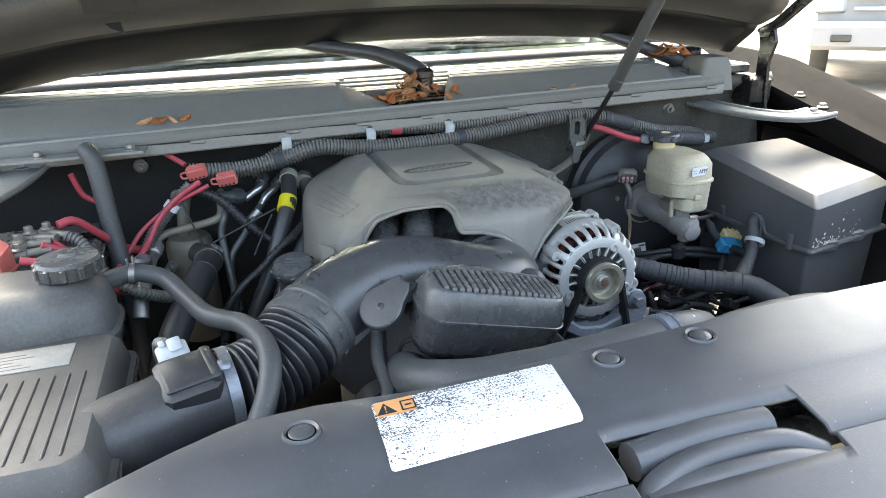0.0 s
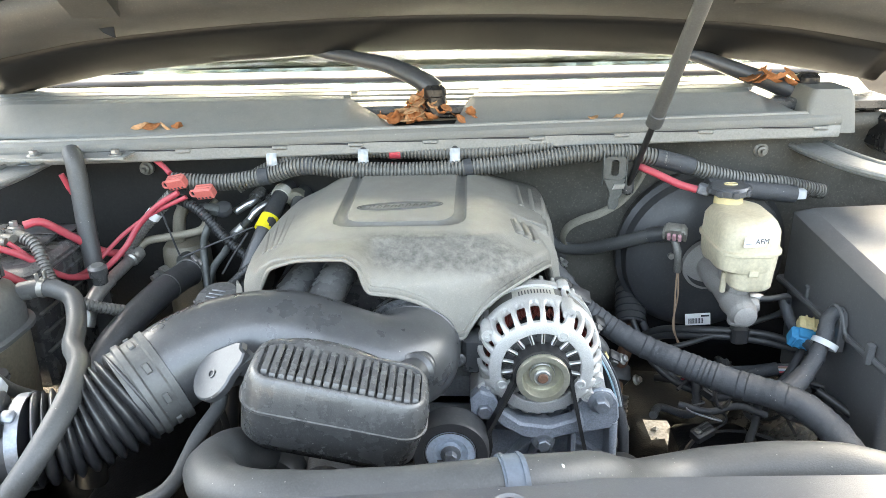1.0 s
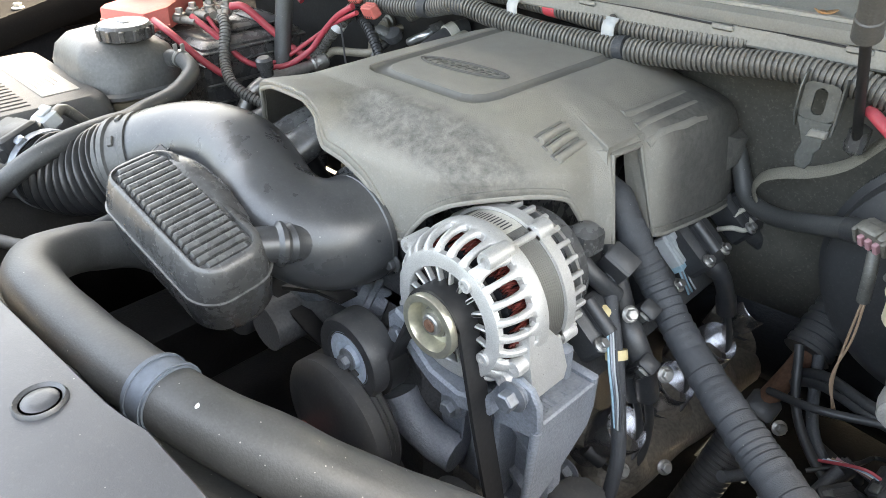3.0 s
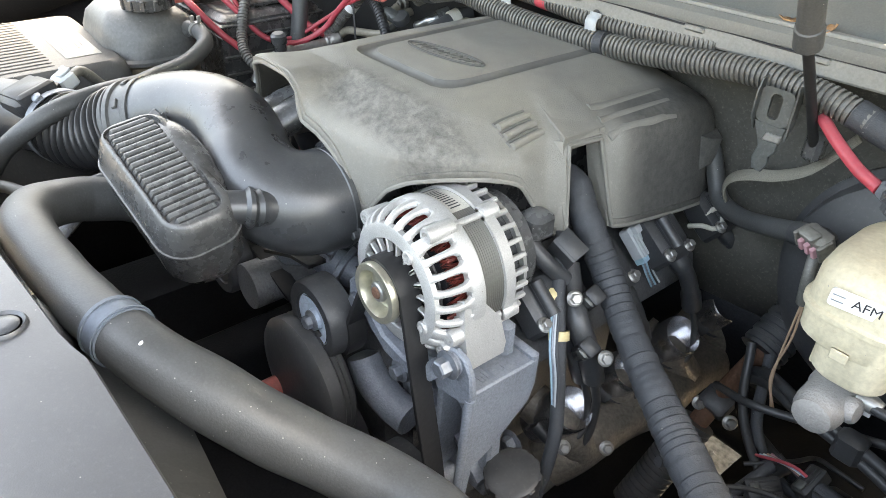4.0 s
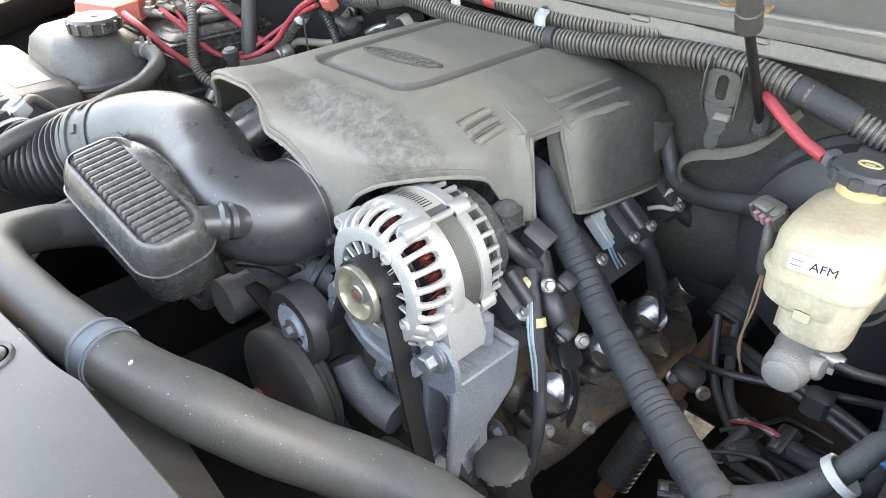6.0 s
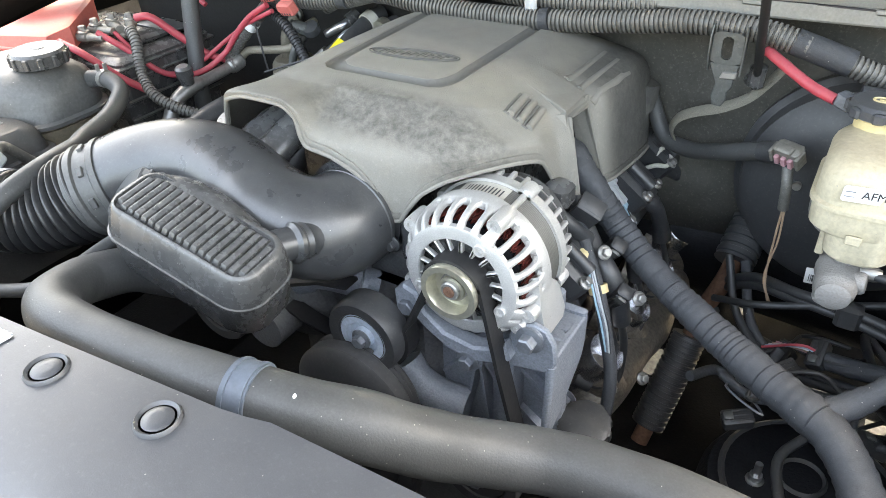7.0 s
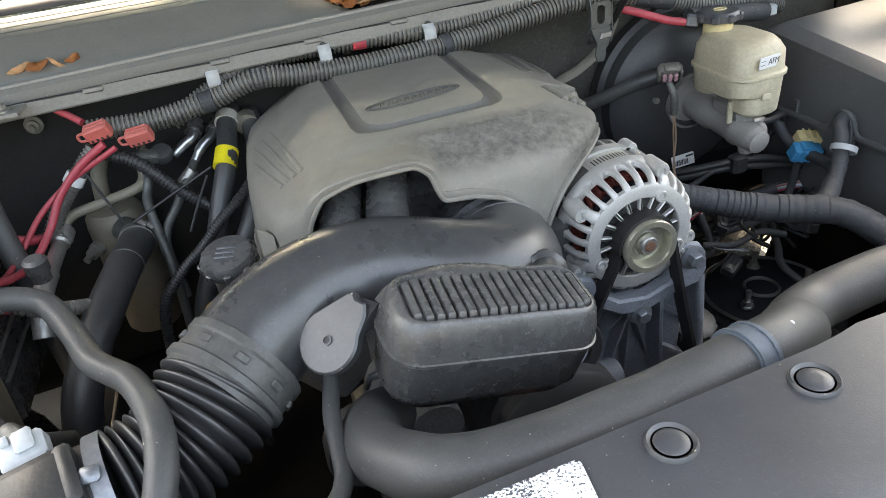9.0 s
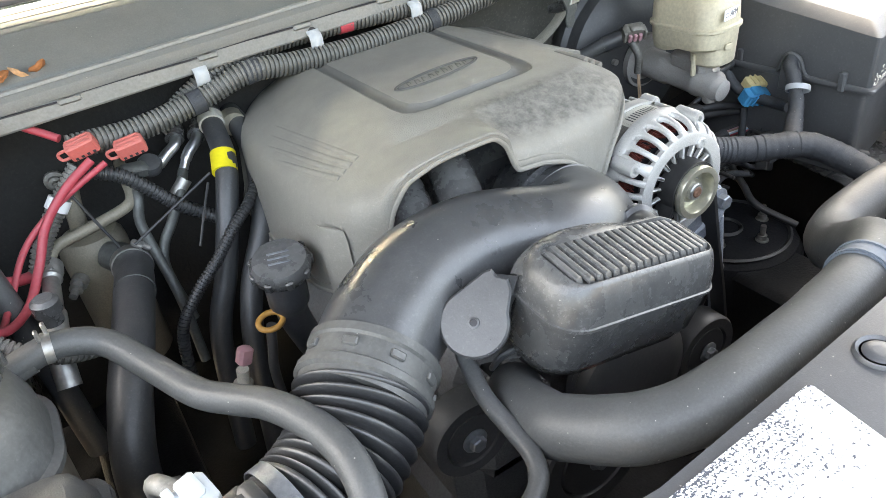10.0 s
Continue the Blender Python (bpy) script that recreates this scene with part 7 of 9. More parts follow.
def build_battery():
    th = thing("battery", "black battery with a red terminal cover", "battery", base=(-0.33, 1.06, 0.85))
    g = Geo()
    block(g, Matrix.Translation((-0.315, 1.065, 0.955)), (0.27, 0.185, 0.19), 0.008)
    part("case", g, "box", th)
    for k, z in enumerate((1.015, 1.035)):
        g = Geo()
        block(g, Matrix.Translation((-0.315, 1.065, z)), (0.274 + 0.004 * k, 0.189 + 0.004 * k, 0.006), 0.002)
        part("ridge", g, "box", th)
    g = Geo()
    block(g, Matrix.Translation((-0.28, 1.09, 1.056)), (0.15, 0.10, 0.012), 0.004)
    part("lid", g, "box", th)
    g = Geo()
    block(g, Matrix.Translation((-0.225, 1.105, 1.0635)), (0.09, 0.040, 0.002), 0.0005)
    part("label", g, "shroud", th, "worn grey label")
    # terminal cover, hinged half open: a wedge with a skirt
    g = Geo()
    loft(g, [[(-0.385, 0.905, 1.060), (-0.268, 0.925, 1.060), (-0.262, 0.965, 1.062), (-0.330, 1.060, 1.070), (-0.385, 1.060, 1.070)],
             [(-0.385, 0.908, 1.082), (-0.272, 0.930, 1.088), (-0.266, 0.968, 1.094), (-0.332, 1.062, 1.106), (-0.385, 1.062, 1.104)],
             [(-0.380, 0.915, 1.088), (-0.280, 0.936, 1.093), (-0.274, 0.968, 1.098), (-0.334, 1.056, 1.110), (-0.381, 1.056, 1.108)]])
    part("terminal_cover", g, "redbox", th, "faded red terminal cover")
    g = Geo()
    tube(g, [(-0.385, 0.906, 1.064), (-0.268, 0.926, 1.064), (-0.262, 0.966, 1.066)], 0.003, 8)
    part("cover_lip", g, "redbox", th)
    for x, y, z, wx, wy in ((-0.258, 0.985, 1.074, 0.9, 0.2), (-0.262, 1.010, 1.078, 0.9, 0.1), (-0.254, 1.034, 1.080, 0.8, -0.3), (-0.236, 1.052, 1.078, 0.7, -0.5)):
        g = Geo()
        a, w = Vector((x, y, z)), Vector((wx, wy, 0.0)).normalized()
        tube(g, [a - w * 0.014, a + w * 0.004, a + w * 0.005, a + w * 0.024, a + w * 0.034], lambda q: 0.0095 if q < 0.0185 else 0.0072, 12, True, 0.8)
        lug = part("terminal_lug", g, "can", th, "dusty grey cable lug")
        g = Geo()
        bolt(g, Matrix.Translation(a - w * 0.004 + Vector((0, 0, 0.007))), 0.006, 0.008)
        part("nut", g, "tubing", lug)
    for k in range(3):
        g = Geo()
        block(g, Matrix.Translation((-0.176 - 0.0005 * k, 1.065, 0.985 - 0.03 * k)), (0.006, 0.19, 0.004), 0.001)
        part("side_line", g, "tank_grey", th, "faint moulded line")


# ---------------------------------------------------------------- cowl, windscreen, hood
def build_cowl():
    th = thing("cowl_rail", "grey dusty steel rail along the cowl edge", "cowl rail", base=(0.35, 1.18, 1.17))
    xs = [lerp(-0.6, 1.0, i / 40) for i in range(41)]

    def run(name, prof, mat, label=""):
        """A strip of one section along the cowl, which climbs a little towards the driver."""
        g = Geo()
        n = len(prof)
        g.add([(x, y + 0.020 * (x - 0.25), z + 0.016 * (x - 0.25)) for x in xs for y, z in prof], [(i * n + j, (i + 1) * n + j, (i + 1) * n + j + 1, i * n + j + 1) for i in range(40) for j in range(n - 1)])
        return thicken(part(name, g, mat, th, label, sharp=25), 0.002)

    run("channel", [(1.206, 1.1525), (1.1925, 1.1535), (1.1912, 1.1550), (1.1905, 1.1690), (1.1935, 1.1700), (1.1940, 1.1750)], "rail")
    run("weather_seal", [(1.1945, 1.1705), (1.1895, 1.1715), (1.1885, 1.1760), (1.1900, 1.1830), (1.1945, 1.1880), (1.2010, 1.1900), (1.2080, 1.1890), (1.2120, 1.1850)], "cowl", "rubber weather seal")
    run("seal_bead", [(1.1955, 1.1885), (1.1975, 1.1915), (1.2015, 1.1925), (1.2050, 1.1905)], "rail", "pale worn edge of the seal")
    rnd = random.Random(3)
    at = -0.58
    while at < 0.95:
        w = rnd.uniform(0.09, 0.15)
        x = at + w / 2
        lift = Vector((0, 0.020 * (x - 0.25), 0.016 * (x - 0.25)))
        # black strips paint the shaded slits under the seal
        c = Geo()
        block(c, Matrix.Translation(Vector((x, 1.1900, 1.1700)) + lift), (w, 0.0024, 0.0022), 0.0006)
        part("slit", c, "print", th, "black strip painting the shaded gap below the seal")
        c = Geo()
        block(c, Matrix.Translation(Vector((at + w + 0.012, 1.1895, 1.1690)) + lift), (0.024, 0.004, 0.0065), 0.0015)
        part("clip", c, "rail", th)
        at += w + 0.026
    c = Geo()
    loft(c, [[(x, y, z) for x, y in ((-0.34, 1.148), (-0.105, 1.148), (-0.100, 1.196), (-0.34, 1.190))] for z in (1.1595, 1.1635)])
    shelf = part("mounting_flange", c, "rail", th, "dusty flange that carries the bolts")
    for x in (-0.255, -0.185, -0.125):
        b = Geo()
        bolt(b, Matrix.Translation((x, 1.166, 1.1635)), 0.0068)
        part("bolt", b, "tubing", shelf, "galvanised bolt")
    # two-piece cowl panel with louvres behind
    for x0, x1, cut, label in ((-0.62, 0.33, "right", "weathered grey cowl panel with louvres"), (0.395, 0.98, "left", "weathered grey cowl panel beside the wiper pivot")):
        th = thing("scuttle_grille", label, "grille", "scuttle grilles", base=((x0 + x1) / 2, 1.25, 1.2))
        g = Geo()
        prof = [(1.203, 1.180), (1.209, 1.187), (1.254, 1.2145), (1.257, 1.2170), (1.2665, 1.2225), (1.268, 1.2245)]
        cols = 26
        verts = []
        for i in range(cols + 1):
            x = lerp(x0, x1, i / cols)
            for y, z in prof:
                up = (z - 1.180) / 0.0445
                xx = x
                if cut == "right" and i > cols - 6:
                    xx = min(x, 0.33 - 0.10 * up + 0.0)
                if cut == "left":
                    xx = max(x, 0.395 + 0.035 * up)
                    xx = min(xx, 0.98 - 0.10 * up)
                verts.append((xx, y + 0.010 * (0.36 - xx) ** 2, z))
        n = len(prof)
        g.add(verts, [(i * n + j, (i + 1) * n + j, (i + 1) * n + j + 1, i * n + j + 1) for i in range(cols) for j in range(n - 1)])
        thicken(part("panel", g, "cowl", th), 0.003)
        for k in range(4):
            s = Geo()
            a0 = x0 + (0.04 if cut == "left" else 0.0) + 0.008 * k
            a1 = x1 - (0.11 if cut == "right" else 0.10) + 0.01 * k
            m = 14
            verts = []
            for i in range(m + 1):
                x = lerp(a0, a1, i / m)
                yy = 1.270 + 0.0155 * k + 0.010 * (0.36 - x) ** 2
                z = 1.2255 + 0.0035 * k
                verts += [(x, yy, z), (x, yy + 0.010, z + 0.003), (x, yy + 0.011, z - 0.004), (x, yy + 0.001, z - 0.006)]
            faces = [(4 * i + q, 4 * i + (q + 1) % 4, 4 * i + 4 + (q + 1) % 4, 4 * i + 4 + q) for i in range(m) for q in range(4)]
            s.add(verts, faces + [(0, 1, 2, 3), (4 * m, 4 * m + 1, 4 * m + 2, 4 * m + 3)])
            part("louvre", s, "cowl", th)
    th = thing("pivot_grille", "grey slotted grille strip around the wiper pivot", "grille", base=(0.33, 1.27, 1.2))
    for k in range(5):
        g = Geo()
        block(g, Matrix.Translation((0.325, 1.262 + 0.013 * k, 1.2085 + 0.006 * k)) @ pose(0, 0, 0, 22, 0, 0), (0.24, 0.0105, 0.004), 0.001)
        part("slat", g, "cowl", th)
    g = Geo()
    block(g, Matrix.Translation((0.325, 1.285, 1.200)), (0.24, 0.07, 0.012), 0.003)
    part("base", g, "box", th)
    g = Geo()
    block(g, Matrix.Translation((0.35, 1.31, 1.205)), (1.5, 0.12, 0.02), 0.004)
    solid("cowl_tray", g, "box", "dark tray below the louvres", "cowl tray", kind="structure")
    # raised end block
    g = Geo()
    loft(g, [[(0.985 + x, 1.25 + y, z) for x, y in rounded(w, d, 0.01)] for w, d, z in ((0.085, 0.09, 1.17), (0.072, 0.08, 1.220), (0.058, 0.07, 1.236))])
    solid("cowl_end", g, "cowl", "raised grey end cap of the cowl", "cowl end")


def build_windscreen():
    th = thing("windscreen", "pale green tinted windscreen reflecting the sky", "windscreen", base=(0.36, 1.4, 1.25))
    g = Geo()
    nx, ny = 24, 8
    verts = []
    for i in range(nx + 1):
        x = lerp(-0.40, 1.12, i / nx)
        for j in range(ny + 1):
            t = j / ny
            verts.append((x, 1.325 + 0.62 * t + 0.16 * (x - 0.36) ** 2, 1.243 + 0.40 * t - 0.02 * (x - 0.36) ** 2))
    g.add(verts, [(i * (ny + 1) + j, (i + 1) * (ny + 1) + j, (i + 1) * (ny + 1) + j + 1, i * (ny + 1) + j + 1) for i in range(nx) for j in range(ny)])
    pane = part("pane", g, "glass", th)
    thicken(pane, 0.004)
    pane.visible_shadow = False
    g = Geo()
    g.add([(x, y + 0.16 * (x - 0.36) ** 2, z - 0.02 * (x - 0.36) ** 2) for x in (lerp(-0.40, 1.12, i / 24) for i in range(25)) for y, z in ((1.322, 1.2445), (1.345, 1.2595))],
          [(2 * i, 2 * i + 1, 2 * i + 3, 2 * i + 2) for i in range(24)])
    thicken(part("edge_band", g, "print", th, "black printed edge of the glass"), 0.002)
    # dashboard behind the glass, painted pale to imitate the sky's glare
    g = Geo()
    verts = []
    for i in range(13):
        x = lerp(-0.42, 1.14, i / 12)
        for y, z in ((1.40, 1.20), (1.55, 1.25), (1.80, 1.27), (1.88, 1.20), (1.9, 0.9)):
            verts.append((x, y, z))
    g.add(verts, [(i * 5 + j, (i + 1) * 5 + j, (i + 1) * 5 + j + 1, i * 5 + j + 1) for i in range(12) for j in range(4)])
    solid("dashboard", g, "sky_glare", "dashboard painted pale to imitate sky glare in the windscreen", "dashboard")
    # cabin behind, added to close the view and shade the ground
    g = Geo()
    block(g, Matrix.Translation((0.36, 2.7, 1.75)), (1.8, 1.6, 0.04), 0.02)
    block(g, Matrix.Translation((0.36, 3.5, 1.2)), (1.9, 0.05, 1.1), 0.02)
    for x in (-0.6, 1.32):
        block(g, Matrix.Translation((x, 2.6, 0.95)), (0.06, 1.9, 0.75), 0.02)
    solid("cabin_blocker", g, "paint", "black cabin shell, added to close the view and shade the ground", "cabin", kind="structure")


def build_wipers():
    for (px, py), pts, label in (((0.373, 1.235), [(0.373, 1.245, 1.240), (0.350, 1.255, 1.256), (0.300, 1.285, 1.274), (0.25, 1.305, 1.283), (0.165, 1.34, 1.296), (0.05, 1.38, 1.318)], "black wiper arm on its pivot among dry leaves"),
                                 ((0.975, 1.285), [(0.975, 1.29, 1.212), (0.94, 1.295, 1.228), (0.89, 1.30, 1.246), (0.80, 1.32, 1.278), (0.70, 1.37, 1.31)], "black wiper arm at the far end of the cowl")):
        th = thing("wiper", label, "wiper", "wipers", base=(px, py, 1.2))
        g = Geo()
        tube(g, curve(pts, 0.008), lambda s: 0.0205 - 0.038 * min(s, 0.28), 12, True, 0.8)
        part("arm", g, "hose_dark", th)
        g = Geo()
        lathe(g, Matrix.Translation((px, py, 1.205)), [(0.017, 0), (0.017, 0.028), (0.019, 0.03), (0.019, 0.04), (0.012, 0.046)], 20)
        part("pivot", g, "paint", th, "black pivot cap")
        g = Geo()
        e = Vector(pts[-1])
        tube(g, curve([e + Vector((0.14, 0.02, 0.0)), e + Vector((0, 0.0, 0.0)), e + Vector((-0.26, 0.01, 0.0))]), 0.006, 8)
        part("blade", g, "belt", th)


def build_leaves():
    """Dry leaves, each a bent blade with a midrib."""
    rnd = random.Random(11)

    def leaf(x, y, z, size, mat, label="curled dry brown leaf on the cowl"):
        m = Matrix.Translation((x, y, z)) @ pose(0, 0, 0, rnd.uniform(-50, 50), rnd.uniform(-45, 45), rnd.uniform(0, 360))
        verts, faces = [], []
        n = 8
        curl = rnd.uniform(0.3, 1.1)
        for i in range(n + 1):
            t = i / n
            w = size * 0.30 * math.sin(math.pi * min(1, t * 0.96 + 0.02)) ** 0.8 * (1 + 0.15 * rnd.uniform(-1, 1))
            lx, lz = size * (t - 0.5), size * curl * (t - 0.5) ** 2
            verts += [m @ Vector((lx, -w, lz + w * 0.5)), m @ Vector((lx, 0, lz)), m @ Vector((lx, w, lz + w * 0.5 * rnd.uniform(0.5, 1.2)))]
        for i in range(n):
            faces += [(3 * i, 3 * i + 1, 3 * i + 4, 3 * i + 3), (3 * i + 1, 3 * i + 2, 3 * i + 5, 3 * i + 4)]
        ob = solid("leaf", Geo().add(verts, faces), mat, label, "leaf", "dry leaves")
        thicken(ob, 0.0007)

    for k in range(58):
        x = 0.362 + rnd.gauss(0, 0.032)
        y = 1.226 + rnd.uniform(-0.016, 0.035)
        leaf(x, y, 1.196 + rnd.uniform(0, 0.05) * max(0.25, 1 - abs(x - 0.362) / 0.05), rnd.uniform(0.016, 0.038), "leaf" if k % 3 else "leaf_pale")
    for k in range(4):
        leaf(-0.10 + 0.020 * k, 1.212, 1.194, rnd.uniform(0.022, 0.038), "leaf" if k % 2 else "leaf_pale", "dry leaf lying against the cowl seal")
    for k in range(9):
        leaf(0.91 + rnd.uniform(-0.04, 0.03), 1.262 + rnd.uniform(-0.02, 0.03), 1.235 + rnd.uniform(0, 0.02), rnd.uniform(0.02, 0.04), "leaf", "dry leaf by the second wiper")
    for x in (0.62, 0.66):
        leaf(x, 1.212, 1.197, 0.022, "leaf_pale", "small dry leaf on the cowl seal")


def hood_z(x, y):
    """Underside of the raised hood."""
    return 1.306 - 0.095 * (x - 0.36) ** 2 - 0.06 * max(0, abs(x - 0.36) - 0.55) + (1.318 - y) * 0.62


def build_hood():
    th = thing("hood", "raised black hood with a dusty tan inner frame", "hood", base=(0.36, 1.3, 1.3))
    g = Geo()
    xs = [lerp(-0.385, 1.105, i / 40) for i in range(41)]
    # rear flange: lip, dark band, crease, flat inner frame, step into the pad well
    prof = [(1.335, 0.012), (1.330, -0.002), (1.322, -0.004), (1.312, 0.0), (1.262, 0.004), (1.252, 0.012), (1.245, 0.004), (1.19, -0.006), (1.175, 0.002), (1.165, 0.03), (1.05, 0.045), (0.9, 0.05), (0.6, 0.05), (0.3, 0.045), (0.12, 0.02), (0.1, -0.02)]
    for name, cutout, mt, lab in (("flange", prof[:6], "hood_dark", "black rear flange"), ("inner_panel", prof[5:10], "hood", "dusty tan frame strip"), ("pad_well", prof[9:], "hood_dark", "dark recess of the hood")):
        g = Geo()
        n = len(cutout)
        g.add([(x, y, hood_z(x, y) + w) for x in xs for y, w in cutout], [(i * n + j, (i + 1) * n + j, (i + 1) * n + j + 1, i * n + j + 1) for i in range(40) for j in range(n - 1)])
        thicken(part(name, g, mt, th, lab), 0.004, 1)
    g = Geo()
    g.add([(x, y, hood_z(x, y) + 0.075) for x in xs for y in (1.34, 1.0, 0.6, 0.08)], [(i * 4 + j, (i + 1) * 4 + j, (i + 1) * 4 + j + 1, i * 4 + j + 1) for i in range(40) for j in range(3)])
    thicken(part("outer_skin", g, "paint", th), 0.003, 1)
    # stiffening ribs
    for x in (-0.12, 0.84):
        r = Geo()
        loft(r, [[(x + (0.36 - x) * 0.25 * t + u, lerp(1.18, 0.3, t), hood_z(x, lerp(1.18, 0.3, t)) + w) for u, w in ((-0.05, 0.05), (-0.035, -0.004), (0.035, -0.004), (0.05, 0.05))] for t in (0, 0.25, 0.5, 0.75, 1)])
        part("stiffener", r, "hood", th)
    pad = Geo()
    prism(pad, Matrix.Translation((0.36, 0.80, hood_z(0.36, 0.80) + 0.03)) @ pose(0, 0, 0, -31.8, 0, 0) @ pose(0, 0, 0, 180, 0, 0), rounded(0.42, 0.84, 0.05), 0.016, 0.006)
    part("insulation_pad", pad, "pad", th, "black insulation pad")
    # hook bracket under the left side
    b = Geo()
    m = basis((-0.155, 1.205, hood_z(-0.155, 1.205) - 0.005), (1, 0, 0), (0, -0.4, -0.9), (0, 0.9, -0.4))
    prism(b, m, [(-0.05, -0.07), (0.05, -0.07), (0.042, -0.02), (0.048, 0.012), (0.030, 0.004), (0.004, -0.02)], 0.004, 0.001)
    part("hook", b, "hood_dark", th, "pointed sheet bracket")
    # chipped paint specks along the flange
    rnd = random.Random(8)
    sp = Geo()
    for _ in range(120):
        x = rnd.gauss(0.36, 0.25)
        y = 1.255 + min(0.05, rnd.expovariate(90))
        z = hood_z(x, y) - 0.0012 + (0.004 + 0.008 * max(0.0, (1.262 - y) / 0.01))
        r = rnd.uniform(0.0004, 0.0012)
        sp.add([(x - r * rnd.uniform(1, 2.5), y, z), (x, y - r, z + 0.6 * r), (x + r, y, z), (x, y + r, z - 0.6 * r)], [(0, 1, 2, 3)])
    tagged(part("chipped_paint", sp, "paper", th, "pale chips in the paint"), kind="stuff")


def build_hinge():
    for sgn, cx, label in ((1, 1.105, "black steel hood hinge on the fender"), (-1, -0.385, "black steel hood hinge by the battery")):
        th = thing("steel_hinge", label, "hinge", "steel hinges", base=(cx, 1.2, 1.12))
        g = Geo()
        m = basis((cx, 1.22, 1.1), (0, 1, 0), (0, 0, 1), (1, 0, 0))
        prism(g, m, [(-0.022, 0.01), (0.03, 0.01), (0.02, 0.06), (0.018, 0.15), (0.026, 0.185), (-0.012, 0.20), (-0.026, 0.16), (-0.012, 0.12), (-0.014, 0.06)], 0.008, 0.001)
        part("arm", g, "paint", th)
        g = Geo()
        tube(g, [(cx - 0.005, 1.225, 1.282), (cx - 0.04, 1.15, 1.30), (cx - 0.06, 1.05, 1.36)], 0.014, 8, True, 0.5)
        part("link", g, "paint", th)
        g = Geo()
        block(g, Matrix.Translation((cx - 0.0, 1.28, 1.16)), (0.05, 0.14, 0.06), 0.008)
        part("base", g, "paint", th)
        g = Geo()
        lathe(g, facing((cx + 0.008, 1.222, 1.278), (1, 0, 0)), [(0.009, -0.02), (0.009, 0.01), (0.005, 0.012)], 14)
        part("pin", g, "tubing", th, "dull hinge pin")
    for cx, cy, label in ((1.07, 1.20, "grey curved brace over the strut tower"), (-0.38, 1.10, "grey curved brace over the battery")):
        g = Geo()
        sgn = 1 if cx > 0 else -1
        pts = [Vector((cx - sgn * 0.10, cy + 0.10, 1.142)), Vector((cx - sgn * 0.085, cy + 0.02, 1.136)), Vector((cx - sgn * 0.05, cy - 0.07, 1.131)), Vector((cx + sgn * 0.01, cy - 0.115, 1.128)), Vector((cx + sgn * 0.085, cy - 0.10, 1.128))]
        line = curve(pts, 0.008)
        th = thing("tower_brace", label, "brace", "tower braces", base=(cx, cy, 1.12))
        tube(g, line, 0.034, 16, True, 0.16, up=(0, 0, 1))
        part("arm", g, "tower", th)
        for side in (-1, 1):
            e = Geo()
            rim = []
            for k, p in enumerate(line):
                d = line[min(len(line) - 1, k + 1)] - line[max(0, k - 1)]
                rim.append(p + Vector((-d.y, d.x, 0)).normalized() * 0.031 * side + Vector((0, 0, 0.004)))
            tube(e, rim, 0.0045, 8)
            part("rim", e, "tower", th, "turned-up rim")
        for k in (2, len(line) - 5):
            b = Geo()
            bolt(b, Matrix.Translation(line[k] + Vector((0, 0, 0.005))), 0.008, 0.007)
            part("bolt", b, "hub", th, "steel bolt")


